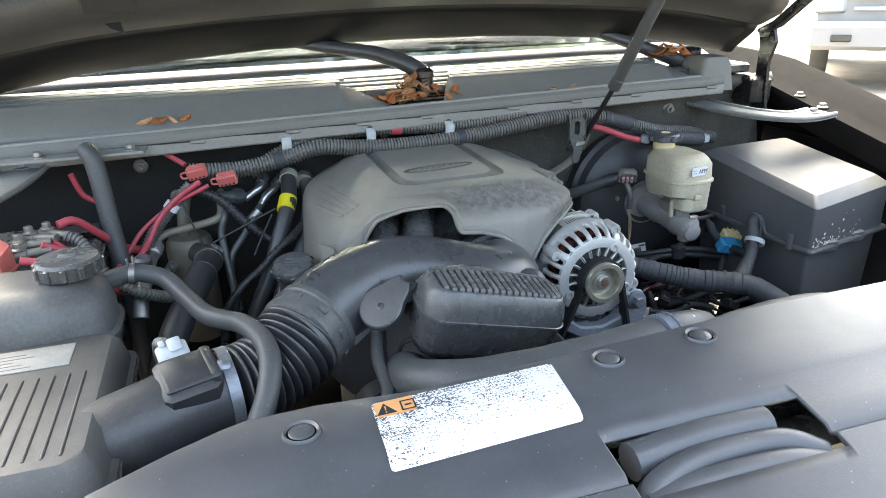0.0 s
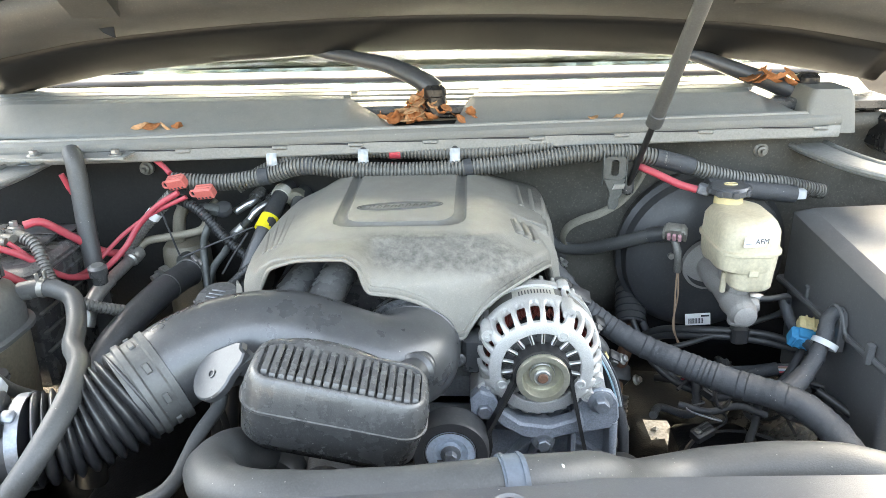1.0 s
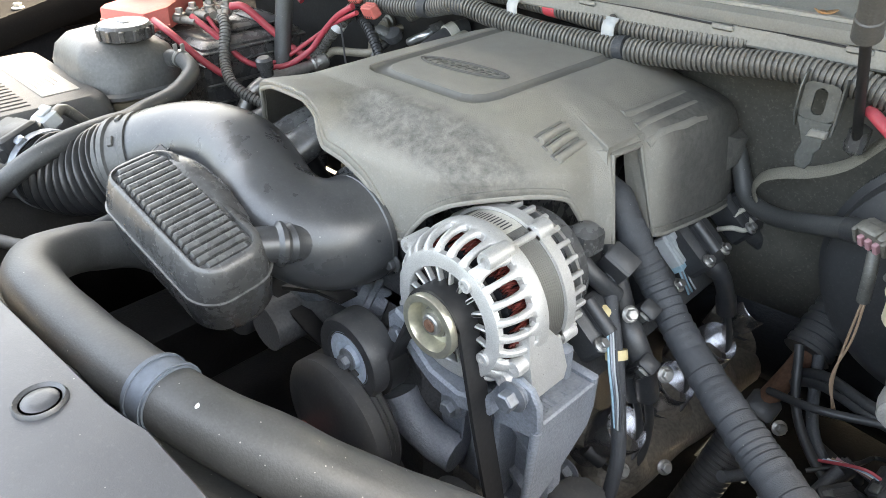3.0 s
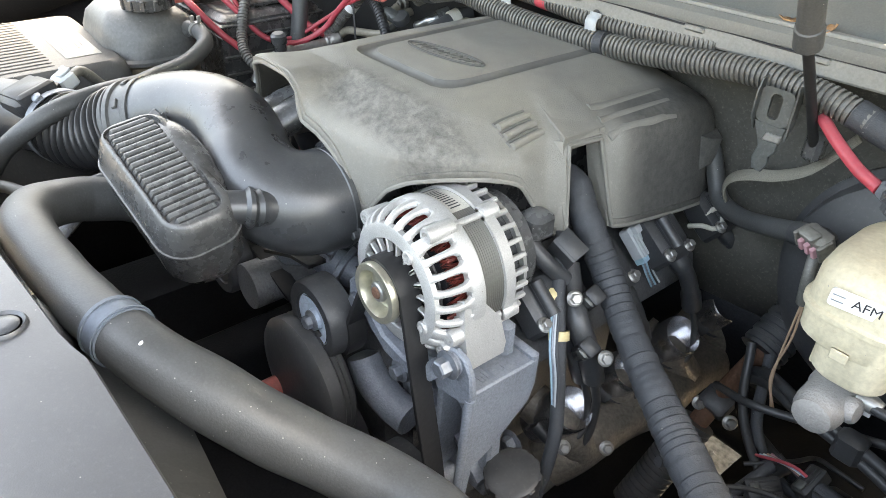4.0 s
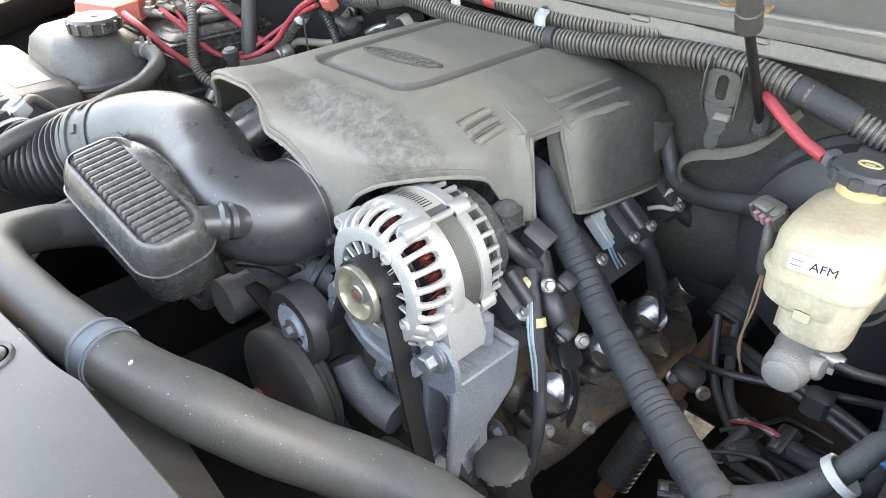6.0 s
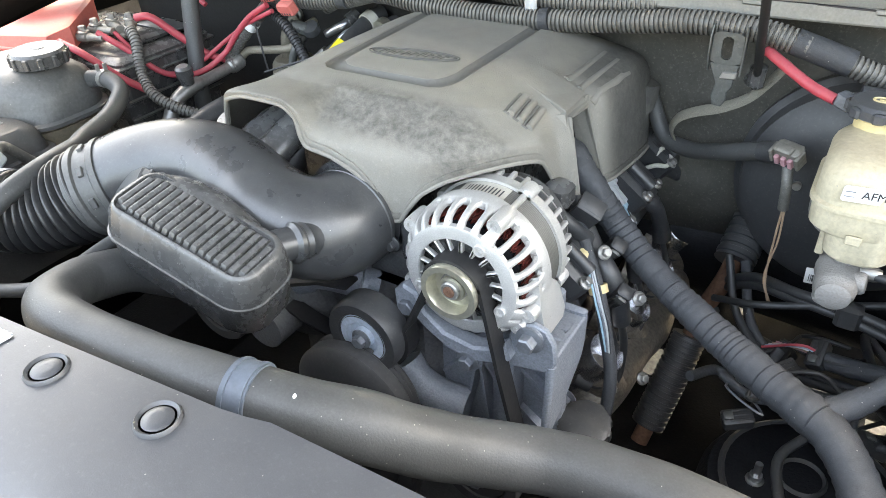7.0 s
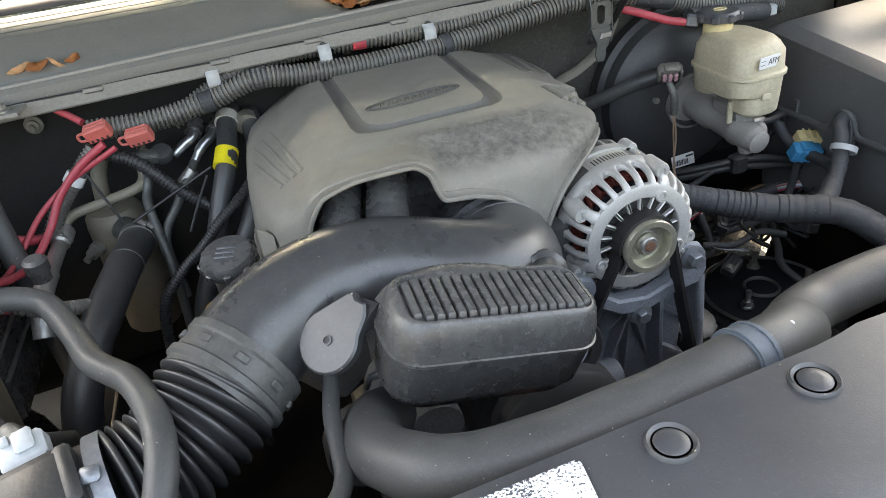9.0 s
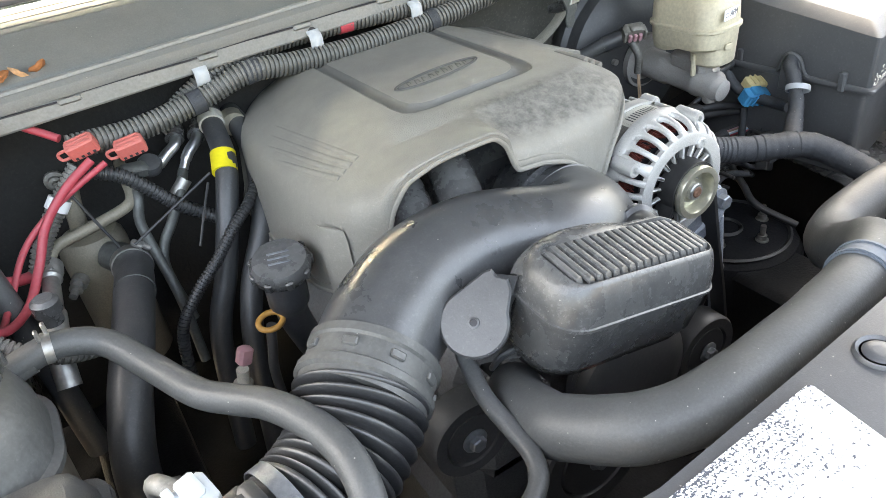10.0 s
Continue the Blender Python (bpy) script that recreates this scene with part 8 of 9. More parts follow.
def build_gas_strut():
    th = thing("gas_strut", "grey hood gas strut with a thin black rod", "gas strut", base=(0.682, 1.216, 1.084))
    a = Vector((0.682, 1.208, 1.090))
    b, c = Vector((0.688, 1.108, 1.210)), Vector((0.716, 0.93, 1.49))
    g = Geo()
    tube(g, [a, a.lerp(b, 0.5), b], 0.0048, 10)
    part("rod", g, "belt", th, "thin black rod")
    g = Geo()
    w = (c - b).normalized()
    tube(g, [b, b + w * 0.02, b + w * 0.021, b + w * 0.05, c], lambda s: 0.0118 if s < 0.0205 else 0.0105, 16)
    part("cylinder", g, "hose", th, "dusty grey cylinder")
    g = Geo()
    block(g, Matrix.Translation((0.682, 1.212, 1.088)), (0.018, 0.020, 0.030), 0.004)
    lathe(g, facing((0.682, 1.214, 1.082), (-0.4, 0.8, -0.3)), [(0.009, 0), (0.009, 0.016), (0.006, 0.03)], 14)
    part("ball_socket", g, "box", th, "black ball socket")
    # slotted bracket on the firewall
    g = Geo()
    m = front(0.651, 1.170, 1.104)
    th = thing("slotted_bracket", "dark steel bracket with a slot below the loom", "bracket", base=(0.655, 1.18, 1.08))
    hole = rounded(0.012, 0.026, 0.0058, 5)
    ring = [(min(0.0165, max(-0.0165, x * 3.0)), min(0.044, max(0.008, 0.026 + y * 1.5))) for x, y in hole]
    n = len(hole)
    g.add([m @ Vector((x, y, 0.003)) for x, y in ring] + [m @ Vector((x, y + 0.026, 0.003)) for x, y in hole] + [m @ Vector((x, y + 0.026, -0.001)) for x, y in hole],
          [(k, (k + 1) % n, n + (k + 1) % n, n + k) for k in range(n)] + [(n + k, n + (k + 1) % n, 2 * n + (k + 1) % n, 2 * n + k) for k in range(n)])
    prism(g, m, [(-0.0165, 0.0082), (0.0165, 0.0082), (0.013, -0.006), (0.0125, -0.018), (0.008, -0.024), (0.0085, -0.034), (0.004, -0.042), (-0.006, -0.041), (-0.009, -0.030), (-0.006, -0.016), (-0.010, -0.006)], 0.003, 0.0008)
    part("plate", g, "plate", th)
    for x in (-0.0172, 0.0172):
        g = Geo()
        prism(g, m @ Matrix.Translation((x, 0, 0)) @ pose(0, 0, 0, 0, 90 if x > 0 else -90, 0), [(-0.003, 0.040), (-0.004, 0.052), (0.004, 0.050), (0.009, 0.038), (0.008, 0.012), (-0.003, -0.004)], 0.0018, 0.0004)
        part("flange", g, "plate", th)
    g = Geo()
    prism(g, m @ Matrix.Translation((0.006, -0.004, 0.002)), [(-0.009, -0.004), (0.009, -0.003), (0.010, 0.005), (-0.006, 0.004)], 0.0045, 0.0012)
    part("lip", g, "tubing", th, "bent tab")
    s = Geo()
    tube(s, curve([(0.594, 1.252, 0.965), (0.586, 1.246, 0.986), (0.595, 1.240, 1.008), (0.618, 1.237, 1.022), (0.646, 1.235, 1.033), (0.676, 1.232, 1.053), (0.697, 1.230, 1.080), (0.711, 1.236, 1.102)]), 0.0075, 8, True, 0.3)
    solid("ground_strap", s, "braid", "grey braided ground strap", "strap")


# ---------------------------------------------------------------- brake gear and right side
def build_brakes():
    th = thing("brake_booster", "dull black brake booster drum on the firewall", "brake booster", base=(0.818, 1.26, 0.83))
    m = front(0.818, 1.275, 0.962)
    g = Geo()
    lathe(g, m, [(0.125, 0), (0.138, 0.015), (0.142, 0.030), (0.142, 0.040), (0.134, 0.046), (0.130, 0.065), (0.112, 0.080), (0.07, 0.088), (0.045, 0.090), (0.04, 0.10)], 56)
    part("drum", g, "pulley", th)
    g = Geo()
    prism(g, front(0.812, 1.186, 0.857) @ pose(0, 0, 0, -14, 0, 3), rounded(0.042, 0.020, 0.001), 0.001)
    lab = part("label", g, "paper", th, "small printed label")
    g = Geo()
    fm = front(0.812, 1.1845, 0.857) @ pose(0, 0, 0, -14, 0, 3)
    for k in range(16):
        block(g, fm @ Matrix.Translation((-0.016 + 0.0016 * k + (0.0006 if k % 3 else 0), -0.002, 0.0006)), (0.0008, 0.009, 0.0004), 0.0001)
    block(g, fm @ Matrix.Translation((0.012, 0.006, 0.0006)), (0.014, 0.003, 0.0004), 0.0001)
    part("code_bars", g, "print", lab)
    g = Geo()
    lathe(g, front(0.755, 1.20, 0.975), [(0.008, 0), (0.008, 0.008), (0.005, 0.012), (0.005, 0.02)], 12)
    part("stud", g, "tubing", th, "mounting stud")
    g = Geo()
    bolt(g, front(0.875, 1.19, 0.99), 0.007)
    part("bolt", g, "tubing", th, "mounting bolt")

    th = thing("master_cylinder", "grey cast master cylinder below its tank", "master cylinder", base=(0.82, 1.1, 0.93))
    g = Geo()
    lathe(g, facing((0.818, 1.185, 0.962), (0.02, -1, -0.10)), [(0.045, 0), (0.045, 0.01), (0.024, 0.014), (0.024, 0.06), (0.021, 0.065), (0.021, 0.112), (0.0225, 0.116), (0.0225, 0.124), (0.0205, 0.128), (0.0205, 0.150), (0.0195, 0.156), (0.0165, 0.160), (0.0165, 0.164), (0.013, 0.166), (0.004, 0.167)], 32)
    block(g, Matrix.Translation((0.822, 1.085, 0.978)), (0.030, 0.07, 0.034), 0.008)
    for dy, dz in ((0.0, 0.0), (0.055, 0.002)):
        lathe(g, facing((0.832, 1.048 + dy, 0.952 + dz), (1, -0.1, 0.15)), [(0.0115, 0), (0.0115, 0.012), (0.0095, 0.015), (0.005, 0.015)], 18)
    lathe(g, facing((0.814, 1.040, 0.935), (-0.1, -0.2, -1)), [(0.012, -0.01), (0.011, 0.006), (0.008, 0.010)], 16)
    part("cylinder", g, "cast", th)
    g = Geo()
    tube(g, curve([(0.842, 1.06, 0.958), (0.868, 1.058, 0.958), (0.90, 1.07, 0.955), (0.905, 1.09, 0.92), (0.87, 1.11, 0.89), (0.80, 1.10, 0.87), (0.75, 1.09, 0.86), (0.70, 1.12, 0.83)]), 0.0045, 10)
    part("brake_line", g, "wire", th, "thin brake line")
    g = Geo()
    lathe(g, facing((0.838, 1.062, 0.958), (1, 0, 0)), [(0.008, 0), (0.008, 0.014), (0.006, 0.02)], 12)
    part("fitting", g, "tubing", th)

    th = thing("brake_fluid_tank", "yellowed brake fluid tank with a black cap", "fluid tank", base=(0.82, 1.08, 0.99))
    rings = []
    cx, cy = 0.820, 1.082
    for w, d, r, z, dy in ((0.080, 0.116, 0.034, 1.012, 0), (0.083, 0.121, 0.028, 1.016, 0), (0.085, 0.123, 0.028, 1.0385, 0), (0.092, 0.130, 0.031, 1.0405, 0), (0.092, 0.130, 0.031, 1.0445, 0), (0.085, 0.123, 0.028, 1.0465, 0), (0.083, 0.121, 0.028, 1.072, 0),
                           (0.079, 0.116, 0.036, 1.081, 0.001), (0.068, 0.104, 0.032, 1.087, 0.002), (0.045, 0.08, 0.022, 1.0895, 0.003)):
        rings.append([(cx + x, cy + dy + y, z) for x, y in rounded(w, d, r, 7)])
    g = loft(Geo(), rings)
    for px, py, w, d, z0 in ((0.828, 1.052, 0.062, 0.058, 0.984), (0.806, 1.116, 0.050, 0.048, 1.002)):
        loft(g, [[(px + x, py + y, z) for x, y in rounded(w * k, d * k, 0.022 * k, 6)] for k, z in ((0.84, z0), (0.96, z0 + 0.004), (1.02, 1.018))])
    part("body", g, "tank", th)
    g = Geo()
    lathe(g, Matrix.Translation((0.812, 1.122, 1.082)), [(0.0205, 0), (0.0205, 0.018), (0.02, 0.02)], 24)
    part("neck", g, "cream", th, "amber neck")
    g = Geo()
    m = Matrix.Translation((0.812, 1.122, 1.101))
    lathe(g, m, [(0.026, 0), (0.0295, 0.002), (0.0295, 0.010), (0.026, 0.014), (0.012, 0.015)], 28)
    cap = part("cap", g, "shroud", th, "black lobed cap")
    for k in range(8):
        lobe = Geo()
        block(lobe, m @ pose(0, 0, 0, 0, 0, 45 * k) @ Matrix.Translation((0.029, 0, 0.006)), (0.007, 0.012, 0.011), 0.002)
        part("lobe", lobe, "shroud", cap)
    g = Geo()
    ring = [(0.812 + 0.009 * math.cos(a), 1.120 + 0.006 * math.sin(a), 1.1165) for a in (2 * math.pi * k / 20 for k in range(21))]
    tube(g, ring, 0.0011, 6)
    block(g, m @ Matrix.Translation((0, -0.002, 0.0155)), (0.008, 0.004, 0.001), 0.0003)
    part("symbol", g, "cream", cap, "faded yellow brake symbol")
    # lettered sticker
    g = Geo()
    lm = front(0.821, 1.0195, 1.064) @ pose(0, 0, 0, 0, 12, -2)
    prism(g, lm, rounded(0.042, 0.016, 0.003), 0.0012, 0.0003)
    lab = part("sticker", g, "paper", th, "white lettered sticker")
    t = bpy.data.curves.new("letters", "FONT")
    t.body, t.size, t.extrude, t.align_x, t.align_y = "AFM", 0.0110, 0.0002, "CENTER", "CENTER"
    lo = new("letters", t)
    lo.data.materials.append(M["print"])
    lo.matrix_world = lm @ Matrix.Translation((0.006, 0, 0.0013))
    lo.parent = lab
    lo.matrix_parent_inverse = Matrix()
    g = Geo()
    for k in range(2):
        block(g, lm @ Matrix.Translation((-0.0145, 0.0025 - 0.005 * k, 0.0013)), (0.009, 0.0009, 0.0004), 0.0001)
    part("print_bars", g, "hub", lab)
    g = Geo()
    block(g, Matrix.Translation((0.797, 1.060, 0.985)), (0.008, 0.006, 0.034), 0.0015)
    part("tab", g, "tank", th)
    g = Geo()
    block(g, Matrix.Translation((0.822, 1.0195, 1.015)), (0.014, 0.003, 0.010), 0.001)
    part("tab", g, "tank", th)
    # plug and hanging wire
    w = Geo()
    tube(w, curve([(0.743, 1.135, 1.022), (0.748, 1.125, 1.0), (0.75, 1.128, 0.972)]), 0.006, 10)
    solid("booster_pigtail", w, "conduit", "short black pigtail on the vacuum plug", "wire")
    for k in range(2):
        w = Geo()
        tube(w, curve([(0.750 + 0.002 * k, 1.128, 0.972), (0.750 + 0.004 * k, 1.124, 0.93), (0.752 - 0.002 * k, 1.12, 0.88), (0.762 + 0.003 * k, 1.118, 0.845)]), 0.0013, 6)
        solid("loose_wire", w, "tan_wire", "thin pale wire hanging down", "wire", "hanging wires")
    # red cable end by the tank
    w = Geo()
    tube(w, curve([(0.690, 1.185, 1.128), (0.715, 1.165, 1.120), (0.745, 1.150, 1.108), (0.770, 1.14, 1.102)]), 0.0058, 12)
    solid("battery_cable", w, "red", "bright red cable running to the fluid tank", "cable", "red cables")
    b = Geo()
    block(b, Matrix.Translation((0.780, 1.138, 1.103)) @ pose(0, 0, 0, 0, 12, -25), (0.018, 0.014, 0.016), 0.002)
    solid("wire_plug", b, "hub", "grey plug on the red cable", "plug", "plugs")
    t = Geo()
    tube(t, curve([(0.79, 1.16, 1.10), (0.86, 1.165, 1.092), (0.93, 1.17, 1.083)]), 0.014, 14)
    solid("taped_wire", t, "tape", "black taped cable behind the fluid tank", "cable")
    b = Geo()
    block(b, Matrix.Translation((0.935, 1.168, 1.084)), (0.022, 0.016, 0.016), 0.002)
    solid("wire_plug", b, "grey_plug", "pale plug at the end of the taped cable", "plug", "plugs")


def build_fuse_box():
    th = thing("fuse_box", "large dusty black fuse box with a sloped lid", "fuse box", base=(1.03, 1.0, 0.8))
    corners = [Vector(q) for q in ((0.927, 1.160), (0.944, 0.868), (1.165, 0.925), (1.145, 1.175))]

    def ring(k, z, slope=0.0, r=0.012):
        """A rounded outline drawn k outwards, at height z, rising to the rear."""
        pts = []
        for i in range(4):
            p0, p1, p2 = corners[i - 1], corners[i], corners[(i + 1) % 4]
            e0, e1 = (p0 - p1).normalized(), (p2 - p1).normalized()
            q = p1 - (e0 + e1) * k
            for t in (0, 0.25, 0.5, 0.75, 1):
                pts.append(q + e0 * r * (1 - t) ** 2 + e1 * r * t * t)
        return [(p.x, p.y, z + slope * (p.y - 0.87)) for p in pts]

    g = loft(Geo(), [ring(0.0, 0.949), ring(0.0, 0.955), ring(0.0, 1.021, 0.13, 0.010), ring(-0.0015, 1.0225, 0.13, 0.010), ring(-0.018, 1.0335, 0.13, 0.008), ring(-0.020, 1.0345, 0.13, 0.008)])
    part("lid", g, "fuse_lid", th, "dusty chamfered lid", sharp=20)
    g = loft(Geo(), [ring(-0.012, 0.80), ring(-0.006, 0.940), ring(0.006, 0.941), ring(0.0075, 0.943), ring(0.0075, 0.947), ring(0.006, 0.949), ring(-0.002, 0.949)])
    part("base", g, "fuse_lid", th)
    # beaded edge that climbs over the harness inlet
    g = Geo()
    tube(g, curve([(0.9405, 0.870, 0.9475), (0.936, 0.925, 0.9475), (0.934, 0.955, 0.948), (0.931, 0.964, 0.954), (0.928, 0.972, 0.974), (0.926, 0.985, 0.982), (0.926, 0.998, 0.974), (0.929, 1.007, 0.954), (0.930, 1.016, 0.948), (0.928, 1.06, 0.9475), (0.922, 1.155, 0.9475)], 0.004), 0.0028, 8)
    part("edge_bead", g, "fuse_lid", th, "raised edge arching over the harness inlet")
    g = Geo()
    prism(g, basis((0.936, 0.985, 0.955), (0, 1, 0), (0, 0, 1), (-1, 0, 0)), [(-0.018, -0.035), (0.018, -0.035), (0.017, 0.008), (0.010, 0.021), (0.0, 0.025), (-0.010, 0.021), (-0.017, 0.008)], 0.010, 0.002)
    part("inlet", g, "fuse_lid", th)
    for y in (0.905, 1.08):
        k = Geo()
        block(k, Matrix.Translation((0.9335, y, 0.954)), (0.010, 0.010, 0.030), 0.002)
        part("latch", k, "fuse_lid", th)
    for x in (1.0, 1.08):
        k = Geo()
        block(k, Matrix.Translation((x, 0.868 + (x - 0.944) * 0.26, 0.945)), (0.030, 0.012, 0.022), 0.003)
        part("latch", k, "fuse_lid", th)
    # dirt flecks along the front rim
    rnd = random.Random(31)
    g = Geo()
    for _ in range(60):
        u = abs(rnd.gauss(0, 0.35))
        x = 0.946 + 0.2 * min(u, 0.9)
        y = 0.8655 + (x - 0.944) * 0.258
        z = 0.952 + rnd.expovariate(90)
        r = rnd.uniform(0.0008, 0.0022)
        lathe(g, facing((x, y + 0.0006, min(z, 1.0)), (0.25, -1, 0)), [(r, 0.0), (r * 0.7, 0.0009)], 6)
    tagged(part("dirt_flecks", g, "data", th, "pale flecks of dirt"), kind="stuff")


def build_right_clutter():
    # blue and cream plug on the fender loom
    th = thing("fender_plug", "blue and cream electrical plug", "plug", "plugs", base=(0.925, 1.045, 0.88))
    m = Matrix.Translation((0.918, 1.036, 0.902)) @ pose(0, 0, 0, 25, 10, -12)
    g = Geo()
    block(g, m, (0.044, 0.022, 0.026), 0.003)
    block(g, m @ Matrix.Translation((-0.004, -0.002, 0.015)), (0.020, 0.016, 0.006), 0.001)
    for k in range(4):
        block(g, m @ Matrix.Translation((-0.015 + 0.010 * k, -0.0115, 0.0)), (0.003, 0.003, 0.020), 0.0005)
    part("shell", g, "blue", th)
    g = Geo()
    block(g, m @ Matrix.Translation((0.012, 0.018, 0.006)), (0.050, 0.022, 0.028), 0.003)
    for k in range(4):
        block(g, m @ Matrix.Translation((-0.004 + 0.010 * k, 0.018, 0.0205)), (0.003, 0.020, 0.003), 0.0005)
    part("cap", g, "cream", th, "cream cap")
    rnd = random.Random(4)
    paths = [
        [(0.93, 1.06, 0.87), (0.90, 1.04, 0.83), (0.86, 1.03, 0.81), (0.80, 1.05, 0.79)],
        [(0.70, 1.18, 0.86), (0.73, 1.14, 0.80), (0.79, 1.10, 0.77), (0.87, 1.08, 0.78), (0.95, 1.06, 0.80)],
        [(0.72, 1.19, 0.85), (0.75, 1.14, 0.79), (0.80, 1.12, 0.76), (0.88, 1.10, 0.77), (0.97, 1.05, 0.78)],
        [(0.86, 1.02, 0.80), (0.84, 0.98, 0.79), (0.82, 0.94, 0.78), (0.84, 0.88, 0.76)],
        [(0.74, 1.02, 0.80), (0.78, 1.00, 0.80), (0.82, 1.00, 0.81), (0.86, 0.99, 0.80)],
        [(0.92, 0.98, 0.85), (0.96, 0.94, 0.83), (1.0, 0.88, 0.82)],
        [(0.90, 1.09, 0.95), (0.91, 1.06, 0.91), (0.92, 1.0, 0.90), (0.90, 0.96, 0.91)],
    ]
    for k, p in enumerate(paths):
        solid("loose_cable", hose(p, rnd.uniform(0.005, 0.009), 0.008, 10), "wire" if k % 2 else "tape", "dusty black cable low in the bay", "cable", "low cables")
    for k in range(9):
        x, y = rnd.uniform(0.76, 0.98), rnd.uniform(1.06, 1.16)
        z = rnd.uniform(0.72, 0.80)
        ctrl = [(x, y, z)]
        for _ in range(3):
            ctrl.append((ctrl[-1][0] + rnd.uniform(-0.06, 0.06), ctrl[-1][1] + rnd.uniform(-0.06, 0.06), max(0.69, ctrl[-1][2] + rnd.uniform(-0.03, 0.02))))
        solid("tangled_wire", hose(ctrl, rnd.choice((0.002, 0.003, 0.004, 0.0065)), 0.005, 10), rnd.choice(("wire", "tape", "tape", "wire", "hose_dark", "wire", "tape")), "tangled wire low in the bay", "wire", "tangled wires")
    for k in range(9):
        x, y = rnd.uniform(0.76, 0.98), rnd.uniform(0.96, 1.12)
        z = rnd.uniform(0.765, 0.83)
        ctrl = [(x, y, z)]
        for _ in range(4):
            ctrl.append((ctrl[-1][0] + rnd.uniform(-0.045, 0.055), ctrl[-1][1] + rnd.uniform(-0.05, 0.05), max(0.745, ctrl[-1][2] + rnd.uniform(-0.022, 0.022))))
        tint = ("wire", "tape", "pale_blue", "wire", "hub", "wire", "hose_dark", "tape")[k % 8]
        solid("tangled_wire", hose(ctrl, rnd.choice((0.0014, 0.002, 0.0026)) if tint in ("pale_blue", "pink", "hub") else rnd.choice((0.0026, 0.004, 0.006)), 0.005, 10), tint, "tangled wire low in the bay", "wire", "tangled wires")
    for x, y, z in ((0.80, 1.06, 0.80), (0.86, 1.03, 0.79), (0.90, 0.99, 0.80), (0.77, 0.99, 0.77), (0.83, 1.09, 0.815), (0.925, 1.03, 0.82)):
        th = thing("wire_plug", "small black plug with a grey latch low in the bay", "plug", "plugs", base=(x, y, z))
        m = Matrix.Translation((x, y, z)) @ pose(0, 0, 0, rnd.uniform(-30, 30), rnd.uniform(-30, 30), rnd.uniform(0, 90))
        g = Geo()
        block(g, m, (0.034, 0.020, 0.016), 0.002)
        for k in range(3):
            block(g, m @ Matrix.Translation((0.002, -0.006 + 0.006 * k, 0.0085)), (0.024, 0.002, 0.002), 0.0004)
        part("body", g, "wire", th)
        g = Geo()
        block(g, m @ Matrix.Translation((-0.010, 0, 0.009)), (0.010, 0.010, 0.004), 0.001)
        part("latch", g, "plate", th, "grey latch")
    th = thing("brake_pipes", "pair of black brake pipes in a clip", "brake pipes", base=(0.84, 1.09, 0.86))
    for k in range(2):
        g = Geo()
        tube(g, curve([(0.70, 1.19, 0.80 + 0.012 * k), (0.74, 1.15, 0.845 + 0.012 * k), (0.79, 1.11, 0.868 + 0.010 * k), (0.84, 1.095, 0.873 + 0.010 * k), (0.90, 1.08, 0.868 + 0.012 * k), (1.0, 1.05, 0.85)]), 0.006, 10)
        part("pipe", g, "wire", th)
    g = Geo()
    block(g, Matrix.Translation((0.845, 1.092, 0.880)), (0.026, 0.022, 0.03), 0.004)
    part("clip", g, "wire", th)
    th = thing("sensor_plug", "white sensor with a pink plug beside the dipstick", "sensor", base=(0.015, 0.99, 0.85))
    g = Geo()
    tube(g, [(0.012, 0.988, 0.850), (0.016, 0.986, 0.872), (0.017, 0.986, 0.873), (0.020, 0.985, 0.890)], lambda s: 0.011 if s < 0.0226 else 0.007, 16)
    part("body", g, "data", th)
    g = Geo()
    block(g, Matrix.Translation((0.027, 0.985, 0.906)) @ pose(0, 0, 0, 0, 25, 10), (0.016, 0.014, 0.022), 0.003)
    part("plug", g, "pink", th, "dusty pink plug")
    th = thing("frayed_loom", "frayed loom with red, blue and pale wires", "wire loom", base=(0.84, 1.09, 0.79))
    for k, mt in enumerate(("red", "pale_blue", "white", "tan_wire", "pink", "wire", "wire")):
        o = 0.0035 * (k - 3)
        part("thin_wire", hose([(0.780 + o, 1.105, 0.800 + o), (0.815, 1.092 + 0.6 * o, 0.815 - o), (0.850, 1.085 - o, 0.812 + o), (0.905, 1.075 + o, 0.828), (0.965, 1.055, 0.835 + o)], 0.0017, 0.005, 7), mt, th)
    g = Geo()
    tube(g, curve([(0.838, 1.088, 0.812), (0.870, 1.080, 0.818), (0.905, 1.073, 0.828)], 0.004), 0.011, 14)
    part("sleeve", g, "tape", th, "black tape sleeve")
    # steering shaft
    th = thing("steering_shaft", "rusty steering shaft with ribbed rubber boots", "steering shaft", base=(0.68, 1.2, 0.6))
    g = Geo()
    tube(g, curve([(0.709, 1.25, 0.868), (0.702, 1.195, 0.82), (0.683, 1.182, 0.755), (0.668, 1.13, 0.675), (0.650, 1.07, 0.58)]), 0.0125, 14)
    part("shaft", g, "rust", th, "rusty steel shaft")
    part("boot", ribbed([(0.716, 1.275, 0.89), (0.709, 1.235, 0.858), (0.704, 1.200, 0.832)], 0.027, 0.013, 0.002, 20), "hose_dark", th, "ribbed rubber boot")
    part("boot", ribbed([(0.676, 1.160, 0.725), (0.668, 1.13, 0.675), (0.654, 1.085, 0.60)], 0.0240, 0.008, 0.0016, 20), "hose_dark", th, "ribbed rubber boot")
    g = Geo()
